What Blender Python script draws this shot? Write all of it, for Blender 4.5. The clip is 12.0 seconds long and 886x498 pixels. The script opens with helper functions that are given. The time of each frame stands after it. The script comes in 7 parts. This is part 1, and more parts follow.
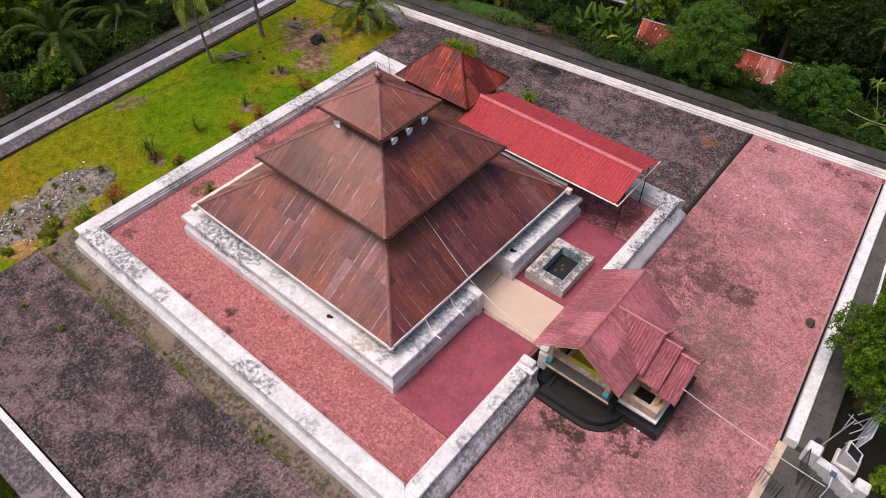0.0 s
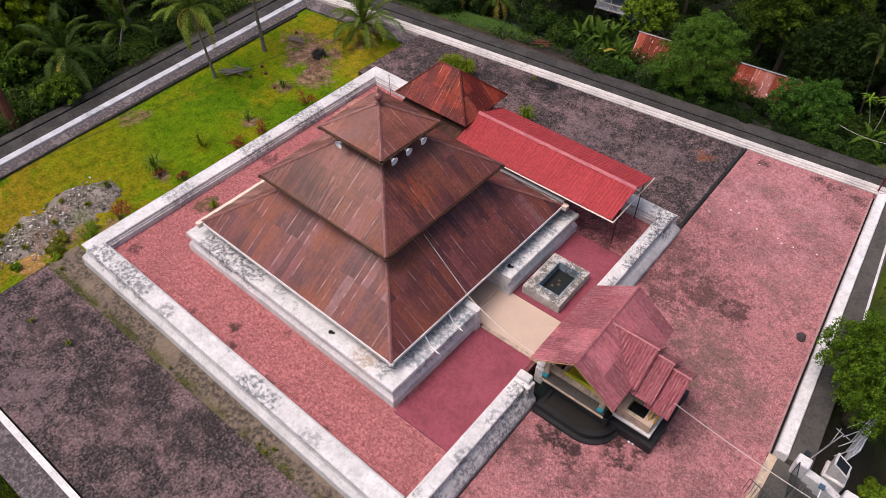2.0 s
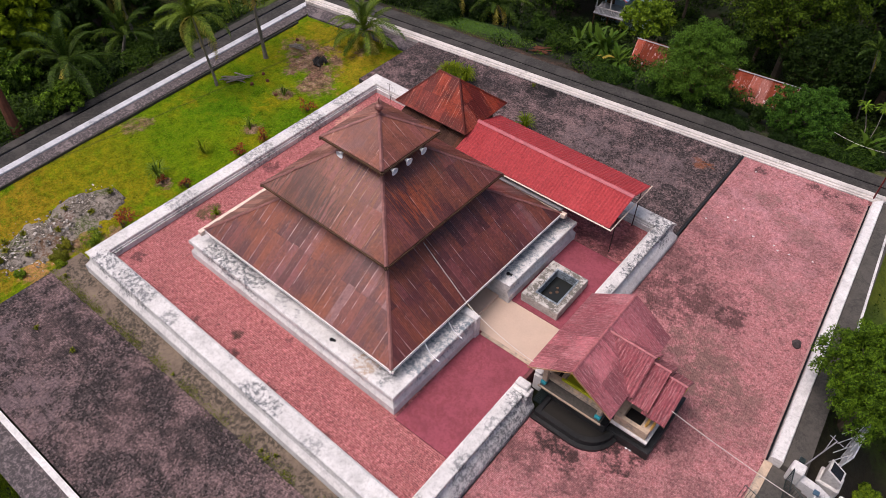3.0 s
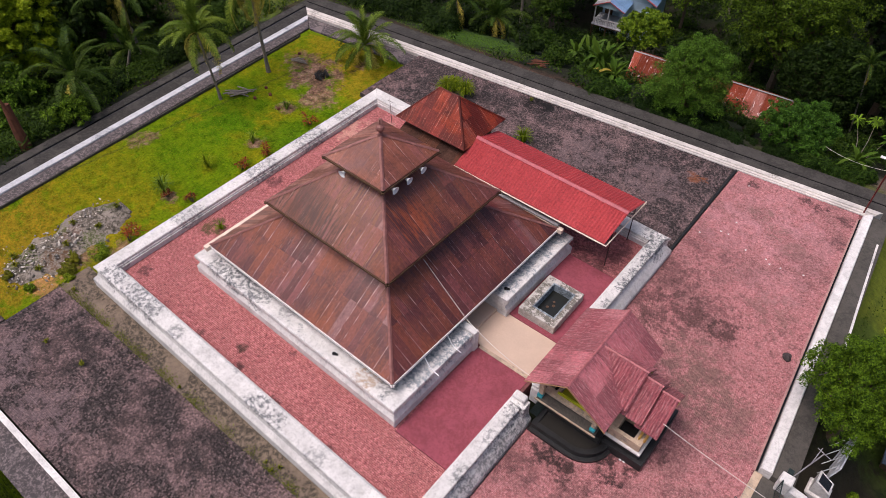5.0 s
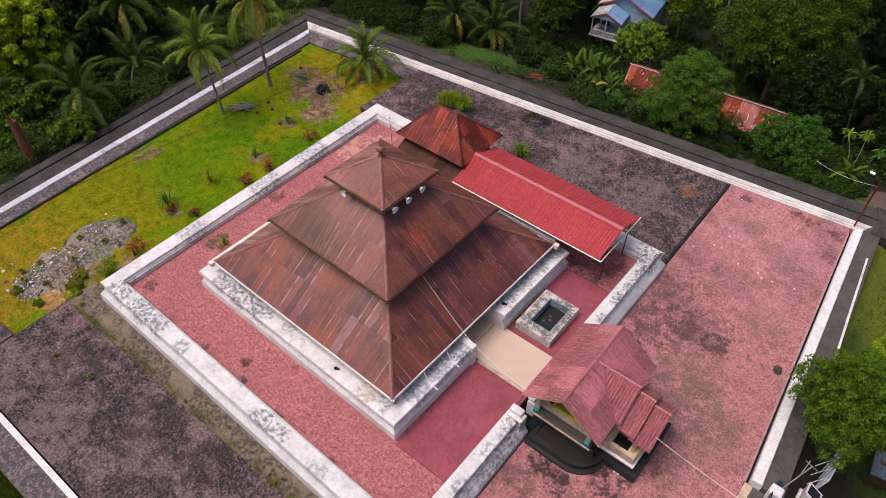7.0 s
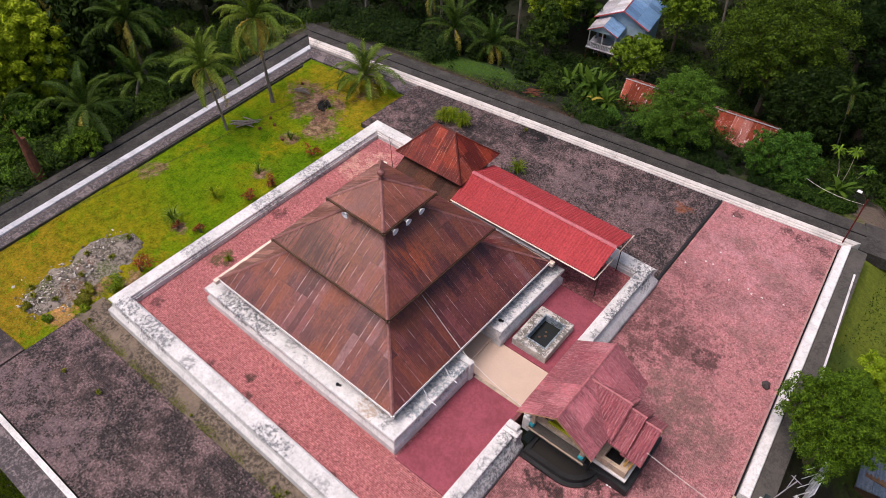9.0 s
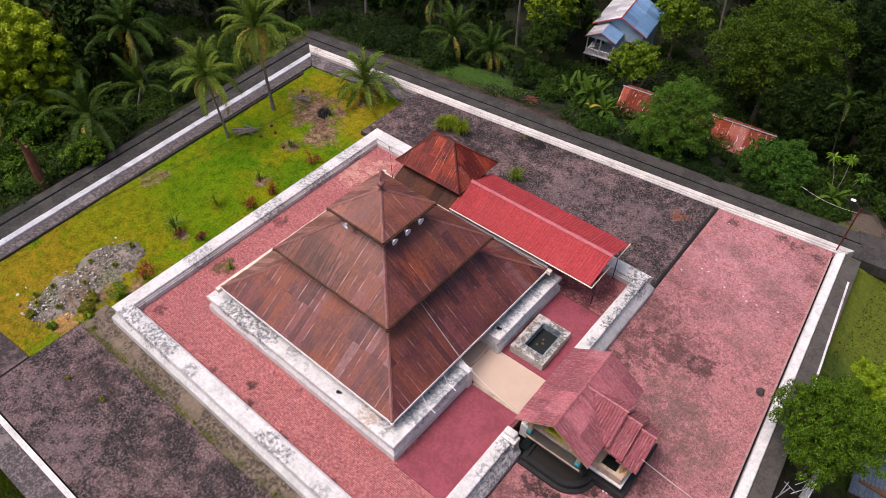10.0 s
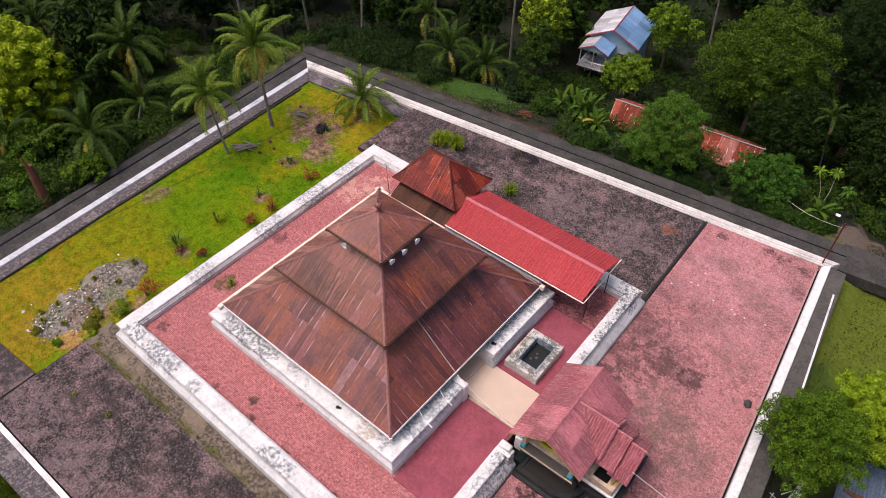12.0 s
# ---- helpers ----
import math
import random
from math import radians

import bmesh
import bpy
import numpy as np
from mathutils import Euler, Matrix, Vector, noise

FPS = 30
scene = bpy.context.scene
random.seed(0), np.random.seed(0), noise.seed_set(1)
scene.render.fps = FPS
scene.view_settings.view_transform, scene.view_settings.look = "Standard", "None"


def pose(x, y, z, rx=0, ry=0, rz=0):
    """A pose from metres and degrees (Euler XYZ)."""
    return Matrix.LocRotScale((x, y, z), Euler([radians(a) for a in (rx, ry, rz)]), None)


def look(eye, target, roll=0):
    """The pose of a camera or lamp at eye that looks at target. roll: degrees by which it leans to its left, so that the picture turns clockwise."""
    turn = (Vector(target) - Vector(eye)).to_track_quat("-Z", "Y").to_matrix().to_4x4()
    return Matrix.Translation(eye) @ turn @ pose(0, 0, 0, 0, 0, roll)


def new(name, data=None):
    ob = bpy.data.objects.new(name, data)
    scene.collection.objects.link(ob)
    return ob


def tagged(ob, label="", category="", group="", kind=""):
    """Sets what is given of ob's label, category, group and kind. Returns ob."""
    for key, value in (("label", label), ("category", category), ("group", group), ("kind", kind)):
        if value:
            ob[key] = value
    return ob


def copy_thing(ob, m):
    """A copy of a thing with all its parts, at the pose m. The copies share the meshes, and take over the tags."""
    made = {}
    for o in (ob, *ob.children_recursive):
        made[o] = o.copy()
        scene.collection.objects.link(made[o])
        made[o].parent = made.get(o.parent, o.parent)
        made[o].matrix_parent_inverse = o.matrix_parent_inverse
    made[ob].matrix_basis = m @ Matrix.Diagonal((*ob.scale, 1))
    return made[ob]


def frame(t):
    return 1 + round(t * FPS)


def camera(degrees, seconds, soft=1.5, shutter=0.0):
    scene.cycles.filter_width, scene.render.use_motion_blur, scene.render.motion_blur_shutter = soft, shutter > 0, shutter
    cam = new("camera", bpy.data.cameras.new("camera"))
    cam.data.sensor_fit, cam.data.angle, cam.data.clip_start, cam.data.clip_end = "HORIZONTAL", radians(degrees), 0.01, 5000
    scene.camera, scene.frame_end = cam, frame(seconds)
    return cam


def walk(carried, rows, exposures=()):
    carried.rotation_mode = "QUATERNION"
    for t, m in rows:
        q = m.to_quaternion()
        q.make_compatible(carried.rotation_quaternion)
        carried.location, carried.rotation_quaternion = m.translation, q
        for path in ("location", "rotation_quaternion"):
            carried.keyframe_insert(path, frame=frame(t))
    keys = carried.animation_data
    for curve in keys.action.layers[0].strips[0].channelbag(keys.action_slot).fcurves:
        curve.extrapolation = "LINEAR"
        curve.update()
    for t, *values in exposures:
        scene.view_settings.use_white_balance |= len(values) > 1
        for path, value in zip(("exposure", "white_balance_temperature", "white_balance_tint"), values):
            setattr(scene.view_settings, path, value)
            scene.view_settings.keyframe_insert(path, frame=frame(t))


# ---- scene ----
cam = camera(63.6, 12.0, soft=0.5)
PATH = [
    (0, (18.613, -18.9, 26.053), (17.762, -17.818, 24.602), 1.3),
    (0.5, (18.622, -18.894, 26.288), (17.77, -17.811, 24.838), 1.3),
    (1, (18.632, -18.904, 26.558), (17.78, -17.82, 25.109), 1.3),
    (1.5, (18.661, -18.896, 26.844), (17.807, -17.814, 25.396), 1.2),
    (2, (18.681, -18.889, 27.12), (17.827, -17.806, 25.672), 1.2),
    (2.5, (18.696, -18.894, 27.412), (17.841, -17.811, 25.965), 1.2),
    (3, (18.704, -18.902, 27.677), (17.849, -17.818, 26.23), 1.2),
    (5, (18.781, -18.97, 28.863), (17.925, -17.885, 27.417), 1.2),
    (5.5, (18.808, -18.983, 29.154), (17.951, -17.897, 27.709), 1.2),
    (6, (18.823, -18.99, 29.437), (17.966, -17.904, 27.993), 1.2),
    (6.5, (18.83, -18.994, 29.748), (17.973, -17.908, 28.304), 1.2),
    (7, (18.866, -18.991, 30.048), (18.008, -17.904, 28.604), 1.1),
    (9, (18.92, -19.034, 31.537), (18.064, -17.946, 30.094), 1.2),
    (9.5, (18.946, -19.039, 31.891), (18.089, -17.951, 30.448), 1.2),
    (10, (18.983, -19.053, 32.255), (18.127, -17.964, 30.813), 1.2),
    (10.5, (19.0, -19.074, 32.645), (18.147, -17.983, 31.202), 1.2),
    (11, (19.015, -19.084, 33.024), (18.164, -17.992, 31.581), 1.2),
    (11.5, (19.043, -19.103, 33.361), (18.192, -18.008, 31.919), 1.2),
    (12, (19.058, -19.117, 33.686), (18.208, -18.02, 32.246), 1.2),
]
walk(cam, [(t, look(eye, target, roll)) for t, eye, target, roll in PATH],
     exposures=[(0.0, 0.14, 6500, 14), (3.0, 0.01, 6500, 14), (5.0, 0.0, 6500, 14), (7.0, 0.05, 6500, 14), (9.0, 0.12, 6500, 14), (12.0, 0.25, 6500, 14)])

# ---- light ----
SUN_DIR = Vector((-0.25, -0.31, 1.0)).normalized()
world = bpy.data.worlds.new("sky")
scene.world = world
world.use_nodes = True
wn = world.node_tree
sky = wn.nodes.new("ShaderNodeTexSky")
sky.sky_type, sky.sun_disc = "NISHITA", False
sky.sun_elevation = math.asin(SUN_DIR.z)
sky.sun_rotation = math.atan2(SUN_DIR.x, SUN_DIR.y)
sky.air_density, sky.dust_density, sky.ozone_density = 0.9, 6.0, 1.2
wn.links.new(sky.outputs[0], wn.nodes["Background"].inputs[0])
wn.nodes["Background"].inputs[1].default_value = 0.135
sun = new("sun", bpy.data.lights.new("sun", "SUN"))
sun.data.energy, sun.data.angle, sun.data.color = 1.95, radians(32.0), (1.0, 0.88, 0.885)
sun.matrix_world = look(SUN_DIR * 60, (0, 0, 0))


# ---- materials ----
def node(nt, kind, ins=None, **props):
    n = nt.nodes.new(kind)
    if "operation" in props:
        n.operation = props["operation"]
    if "data_type" in props:
        n.data_type = props["data_type"]
    if "blend_type" in props:
        n.blend_type = props["blend_type"]
    for k, v in (ins or {}).items():
        s = n.inputs[k]
        if isinstance(v, bpy.types.NodeSocket):
            nt.links.new(v, s)
        else:
            s.default_value = v
    return n


def ramp(nt, fac, stops):
    r = nt.nodes.new("ShaderNodeValToRGB")
    nt.links.new(fac, r.inputs[0])
    e = r.color_ramp.elements
    while len(e) < len(stops):
        e.new(0.5)
    for el, (p, c) in zip(e, stops):
        el.position = p
        el.color = (*c, 1) if len(c) == 3 else c
    return r.outputs[0]


def grey(v):
    return (v, v, v)


def mix(nt, fac, a, b, how="MIX"):
    n = node(nt, "ShaderNodeMix", data_type="RGBA", blend_type=how)
    for s, v in ((n.inputs[0], fac), (n.inputs[6], a), (n.inputs[7], b)):
        if isinstance(v, bpy.types.NodeSocket):
            nt.links.new(v, s)
        else:
            s.default_value = (*v, 1) if isinstance(v, tuple) and len(v) == 3 else v
    return n.outputs[2]


def start(name, rough=0.8, metal=0.0):
    m = bpy.data.materials.new(name)
    m.use_nodes = True
    nt = m.node_tree
    b = nt.nodes["Principled BSDF"]
    b.inputs["Roughness"].default_value = rough
    b.inputs["Metallic"].default_value = metal
    b.inputs["Specular IOR Level"].default_value = 0.3
    return m, nt, b


def where(nt, scale=(1, 1, 1), uv=False):
    c = nt.nodes.new("ShaderNodeUVMap").outputs[0] if uv else nt.nodes.new("ShaderNodeNewGeometry").outputs["Position"]
    return node(nt, "ShaderNodeMapping", {"Vector": c, "Scale": scale}).outputs[0]


def noisy(nt, vec, scale, detail=5, rough=0.6):
    return node(nt, "ShaderNodeTexNoise", {"Vector": vec, "Scale": scale, "Detail": detail, "Roughness": rough}).outputs[0]


def bump(nt, b, height, strength=0.3, dist=0.02):
    n = node(nt, "ShaderNodeBump", {"Height": height, "Strength": strength, "Distance": dist})
    nt.links.new(n.outputs[0], b.inputs["Normal"])


def plain(name, col, rough=0.7, metal=0.0, vary=0.25, scale=3.0, relief=0.15):
    m, nt, b = start(name, rough, metal)
    p = where(nt)
    f = noisy(nt, p, scale, 6)
    lo = tuple(c * (1 - vary) for c in col)
    hi = tuple(min(1, c * (1 + vary)) for c in col)
    c1 = ramp(nt, f, [(0.3, lo), (0.7, hi)])
    g = noisy(nt, p, scale * 9, 3)
    nt.links.new(mix(nt, 0.25, c1, ramp(nt, g, [(0.35, lo), (0.65, hi)])), b.inputs["Base Color"])
    bump(nt, b, g, relief, 0.01)
    return m


def plaster(name, col, stain=0.5, low=0.5, level=0.0, spread=0.5, mould=(0.13, 0.14, 0.145), marks=(), specks=0.6):
    """Painted plaster: uneven wash, fine dark specks and chips, grey mould in ragged broken patches. marks: (place, reach, colour,
    amount) of stains that stand at one spot. level: how much less mould clings to upright faces."""
    m, nt, b = start(name, 0.85)
    p = where(nt)
    soft = ramp(nt, noisy(nt, p, 0.9, 8, 0.7), [(0.34, tuple(c * 0.78 for c in col)), (0.5, tuple(c * 0.96 for c in col)), (0.62, tuple(min(1, c * 1.08) for c in col))])
    grime = ramp(nt, noisy(nt, p, 6.0, 8, 0.75), [(0.38, grey(0.80)), (0.52, grey(1.0))])
    soft = mix(nt, 1.0, soft, grime, "MULTIPLY")
    zone = ramp(nt, noisy(nt, p, 0.7, 6, 0.65), [(spread, grey(0)), (spread + 0.06, grey(1))])
    rag = noisy(nt, p, 5.0, 12, 0.84)
    fine = ramp(nt, rag, [(low - 0.02, grey(0)), (low + 0.03, grey(1))])
    fac = node(nt, "ShaderNodeMath", {0: zone, 1: fine}, operation="MULTIPLY").outputs[0]
    spots = ramp(nt, noisy(nt, p, 11, 8, 0.85), [(0.575, grey(0)), (0.62, grey(specks))])
    fac = node(nt, "ShaderNodeMath", {0: fac, 1: spots}, operation="MAXIMUM").outputs[0]
    fac = node(nt, "ShaderNodeMath", {0: fac, 1: stain}, operation="MULTIPLY").outputs[0]
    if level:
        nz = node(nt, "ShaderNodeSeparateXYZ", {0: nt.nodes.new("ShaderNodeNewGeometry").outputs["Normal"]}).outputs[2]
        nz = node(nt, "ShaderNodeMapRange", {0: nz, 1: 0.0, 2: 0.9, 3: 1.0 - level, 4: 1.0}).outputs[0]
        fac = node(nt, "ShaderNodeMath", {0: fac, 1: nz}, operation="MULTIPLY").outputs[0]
    col = mix(nt, fac, soft, mould)
    for at, reach, mark, amt in marks:
        d = node(nt, "ShaderNodeVectorMath", {0: p, 1: at}, operation="DISTANCE").outputs["Value"]
        d = node(nt, "ShaderNodeMath", {0: d, 1: -0.22 / reach, 2: 0.22}, operation="MULTIPLY_ADD").outputs[0]
        d = node(nt, "ShaderNodeMath", {0: d, 1: 0.055}, operation="MINIMUM").outputs[0]
        d = node(nt, "ShaderNodeMath", {0: rag, 1: d}, operation="ADD").outputs[0]
        col = mix(nt, ramp(nt, d, [(0.525, grey(0)), (0.585, grey(amt))]), col, mark)
    nt.links.new(col, b.inputs["Base Color"])
    bump(nt, b, rag, 0.35, 0.02)
    return m


def sheet_metal(name, base, rust, pale, rough=0.42, rust_amt=0.5, streak=0.35, metal=0.15, seam=0.9, pale_at=0.58, grain=(11.0, 0.6, 1), soot=0.35, marks=(), spec=0.5, lap=0.0, vary=1.0):
    """Weathered roofing sheets: each sheet its own tone, rust in soft patches with ragged runs, a few sharp pale scrapes."""
    m, nt, b = start(name, rough, metal)
    b.inputs["Specular IOR Level"].default_value = spec
    uv = where(nt, (1, 1, 1), True)
    rnd = nt.nodes.new("ShaderNodeObjectInfo").outputs["Random"]
    tone = ramp(nt, rnd, [(0.0, tuple(c * (1 - 0.40 * vary) for c in base)), (0.45, base), (0.75, tuple(0.4 * c + 0.6 * d for c, d in zip(base, rust))), (0.90, tuple(c * (1 + 0.35 * vary) for c in base)), (1.0, tuple(0.84 * c + 0.16 * d for c, d in zip(base, pale)))])
    p = where(nt)
    runs = noisy(nt, where(nt, (6.0, 0.5, 1), True), 1.4, 6, 0.7)
    spot = node(nt, "ShaderNodeMath", {0: noisy(nt, p, 0.45, 6, 0.6), 1: 0.7}, operation="MULTIPLY").outputs[0]
    spot = node(nt, "ShaderNodeMath", {0: runs, 1: 0.3, 2: spot}, operation="MULTIPLY_ADD").outputs[0]
    r = ramp(nt, spot, [(0.49, grey(0)), (0.60, grey(rust_amt))])
    col = mix(nt, r, tone, rust)
    dark = ramp(nt, node(nt, "ShaderNodeMath", {0: runs, 1: 0.4, 2: node(nt, "ShaderNodeMath", {0: noisy(nt, where(nt, (0.8, 0.5, 0.8)), 0.9, 5), 1: 0.6}, operation="MULTIPLY").outputs[0]}, operation="MULTIPLY_ADD").outputs[0], [(0.50, grey(0)), (0.62, grey(soot))])
    col = mix(nt, dark, col, tuple(c * 0.42 for c in base))
    wob = node(nt, "ShaderNodeMath", {0: runs, 1: 1.6}, operation="MULTIPLY").outputs[0]
    for at, reach, mark, amt in marks:
        d = node(nt, "ShaderNodeVectorMath", {0: p, 1: at}, operation="DISTANCE").outputs["Value"]
        d = node(nt, "ShaderNodeMath", {0: d, 1: reach}, operation="DIVIDE").outputs[0]
        d = node(nt, "ShaderNodeMath", {0: d, 1: 0.22, 2: wob}, operation="MULTIPLY_ADD").outputs[0]
        col = mix(nt, ramp(nt, d, [(0.86, grey(amt)), (0.97, grey(0))]), col, mark)
    pl = ramp(nt, noisy(nt, where(nt, grain, True), 1.1, 7, 0.8), [(pale_at, grey(0)), (pale_at + 0.07, grey(1))])
    pl = node(nt, "ShaderNodeMath", {0: pl, 1: streak}, operation="MULTIPLY").outputs[0]
    col = mix(nt, pl, col, pale)
    fleck = ramp(nt, noisy(nt, p, 8, 7, 0.8), [(0.34, grey(0.62)), (0.5, grey(1.0)), (0.66, grey(1.35))])
    col = mix(nt, 1.0, col, fleck, "MULTIPLY")
    lap_uv = nt.nodes.new("ShaderNodeUVMap")
    lap_uv.uv_map = "lap"
    sep = node(nt, "ShaderNodeSeparateXYZ", {0: lap_uv.outputs[0]})
    edge = ramp(nt, sep.outputs[0], [(0.0, grey(1)), (0.04, grey(0.8)), (0.075, grey(0))])
    broken = ramp(nt, noisy(nt, where(nt, (0.6, 0.9, 1), True), 1.0, 3), [(0.38, grey(0.55)), (0.58, grey(1))])
    edge = node(nt, "ShaderNodeMath", {0: edge, 1: broken}, operation="MULTIPLY").outputs[0]
    if lap:
        worn = ramp(nt, sep.outputs[0], [(0.085, grey(0)), (0.10, grey(1)), (0.15, grey(0.7)), (0.19, grey(0))])
        some = ramp(nt, node(nt, "ShaderNodeMath", {0: node(nt, "ShaderNodeMath", {0: rnd, 1: 7.31}, operation="MULTIPLY").outputs[0]}, operation="FRACT").outputs[0], [(0.50, grey(0.12)), (0.70, grey(1))])
        worn = node(nt, "ShaderNodeMath", {0: worn, 1: some}, operation="MULTIPLY").outputs[0]
        worn = node(nt, "ShaderNodeMath", {0: worn, 1: ramp(nt, noisy(nt, where(nt, (0.8, 1.6, 1), True), 1.0, 5, 0.7), [(0.44, grey(0)), (0.58, grey(lap))])}, operation="MULTIPLY").outputs[0]
        col = mix(nt, worn, col, pale)
    foot = ramp(nt, sep.outputs[1], [(0.0, grey(0.8)), (0.025, grey(0))])
    dirt = node(nt, "ShaderNodeMath", {0: edge, 1: foot}, operation="MAXIMUM").outputs[0]
    dirt = node(nt, "ShaderNodeMath", {0: dirt, 1: seam}, operation="MULTIPLY").outputs[0]
    col = mix(nt, dirt, col, tuple(c * 0.28 for c in base))
    nt.links.new(col, b.inputs["Base Color"])
    nt.links.new(ramp(nt, spot, [(0.45, grey(rough)), (0.6, grey(min(1.0, rough + 0.25)))]), b.inputs["Roughness"])
    bump(nt, b, noisy(nt, uv, 30, 4), 0.1, 0.01)
    return m


def leaf_mat(name, dark, light, gloss=0.45):
    m, nt, b = start(name, gloss + 0.15)
    b.inputs["Specular IOR Level"].default_value = 0.10
    isl = nt.nodes.new("ShaderNodeNewGeometry").outputs["Random Per Island"]
    obj = nt.nodes.new("ShaderNodeObjectInfo").outputs["Random"]
    a = ramp(nt, isl, [(0.0, dark), (0.7, light), (1.0, tuple(min(1, c * 1.35) for c in light))])
    hue = ramp(nt, obj, [(0.0, (0.75, 0.85, 0.8)), (1.0, (1.2, 1.1, 0.9))])
    col = mix(nt, 1.0, a, hue, "MULTIPLY")
    nt.links.new(col, b.inputs["Base Color"])
    tr = node(nt, "ShaderNodeBsdfTranslucent", {"Color": col})
    sh = node(nt, "ShaderNodeMixShader", {0: 0.2, 1: b.outputs[0], 2: tr.outputs[0]})
    nt.links.new(sh.outputs[0], nt.nodes["Material Output"].inputs[0])
    return m


def paver_mat(name, cols, joint, patch_cols, patch_at=(0.5, 0.66), scale=0.35, rough=0.85, islands=True, algae=0.6, marks=()):
    """Concrete pavers: each its own tone, broad worn or mossy patches, dark specks."""
    m, nt, b = start(name, rough)
    p = where(nt)
    isl = nt.nodes.new("ShaderNodeNewGeometry").outputs["Random Per Island"] if islands else nt.nodes.new("ShaderNodeObjectInfo").outputs["Random"]
    tone = ramp(nt, isl, [(0.0, cols[0]), (0.5, cols[1]), (1.0, cols[2])])
    big = noisy(nt, p, scale, 7, 0.68)
    zone = ramp(nt, big, [(patch_at[0], grey(0)), (patch_at[1], grey(algae))])
    dirt = mix(nt, isl, patch_cols[0], patch_cols[1])
    col = mix(nt, zone, tone, dirt)
    blot = ramp(nt, noisy(nt, p, 1.7, 9, 0.8), [(0.53, grey(0)), (0.58, grey(0.55))])
    col = mix(nt, blot, col, dirt)
    fleck = ramp(nt, noisy(nt, p, 7.5, 7, 0.85), [(0.57, grey(0)), (0.64, grey(0.55))])
    col = mix(nt, fleck, col, tuple(min(1, c * 1.35 + 0.03) for c in cols[2]))
    speck = ramp(nt, noisy(nt, p, 5.5, 8, 0.85), [(0.55, grey(0)), (0.61, grey(0.9))])
    area = ramp(nt, noisy(nt, p, 0.7, 3), [(0.36, grey(0.15)), (0.62, grey(1))])
    speck = node(nt, "ShaderNodeMath", {0: speck, 1: area}, operation="MULTIPLY").outputs[0]
    col = mix(nt, speck, col, joint)
    wob = noisy(nt, p, 1.5, 12, 0.8)
    for at, reach, mark, amt in marks:
        d = node(nt, "ShaderNodeVectorMath", {0: p, 1: at}, operation="DISTANCE").outputs["Value"]
        d = node(nt, "ShaderNodeMath", {0: d, 1: -0.2 / reach, 2: 0.2}, operation="MULTIPLY_ADD").outputs[0]
        d = node(nt, "ShaderNodeMath", {0: d, 1: 0.06}, operation="MINIMUM").outputs[0]
        d = node(nt, "ShaderNodeMath", {0: wob, 1: d}, operation="ADD").outputs[0]
        col = mix(nt, ramp(nt, d, [(0.51, grey(0)), (0.59, grey(amt))]), col, mark)
    fine = noisy(nt, p, 8, 7, 0.8)
    col = mix(nt, 0.7, col, mix(nt, 1.0, col, ramp(nt, fine, [(0.36, grey(0.35)), (0.5, grey(0.97)), (0.64, grey(1.55))]), "MULTIPLY"))
    nt.links.new(col, b.inputs["Base Color"])
    bump(nt, b, fine, 0.35, 0.01)
    return m


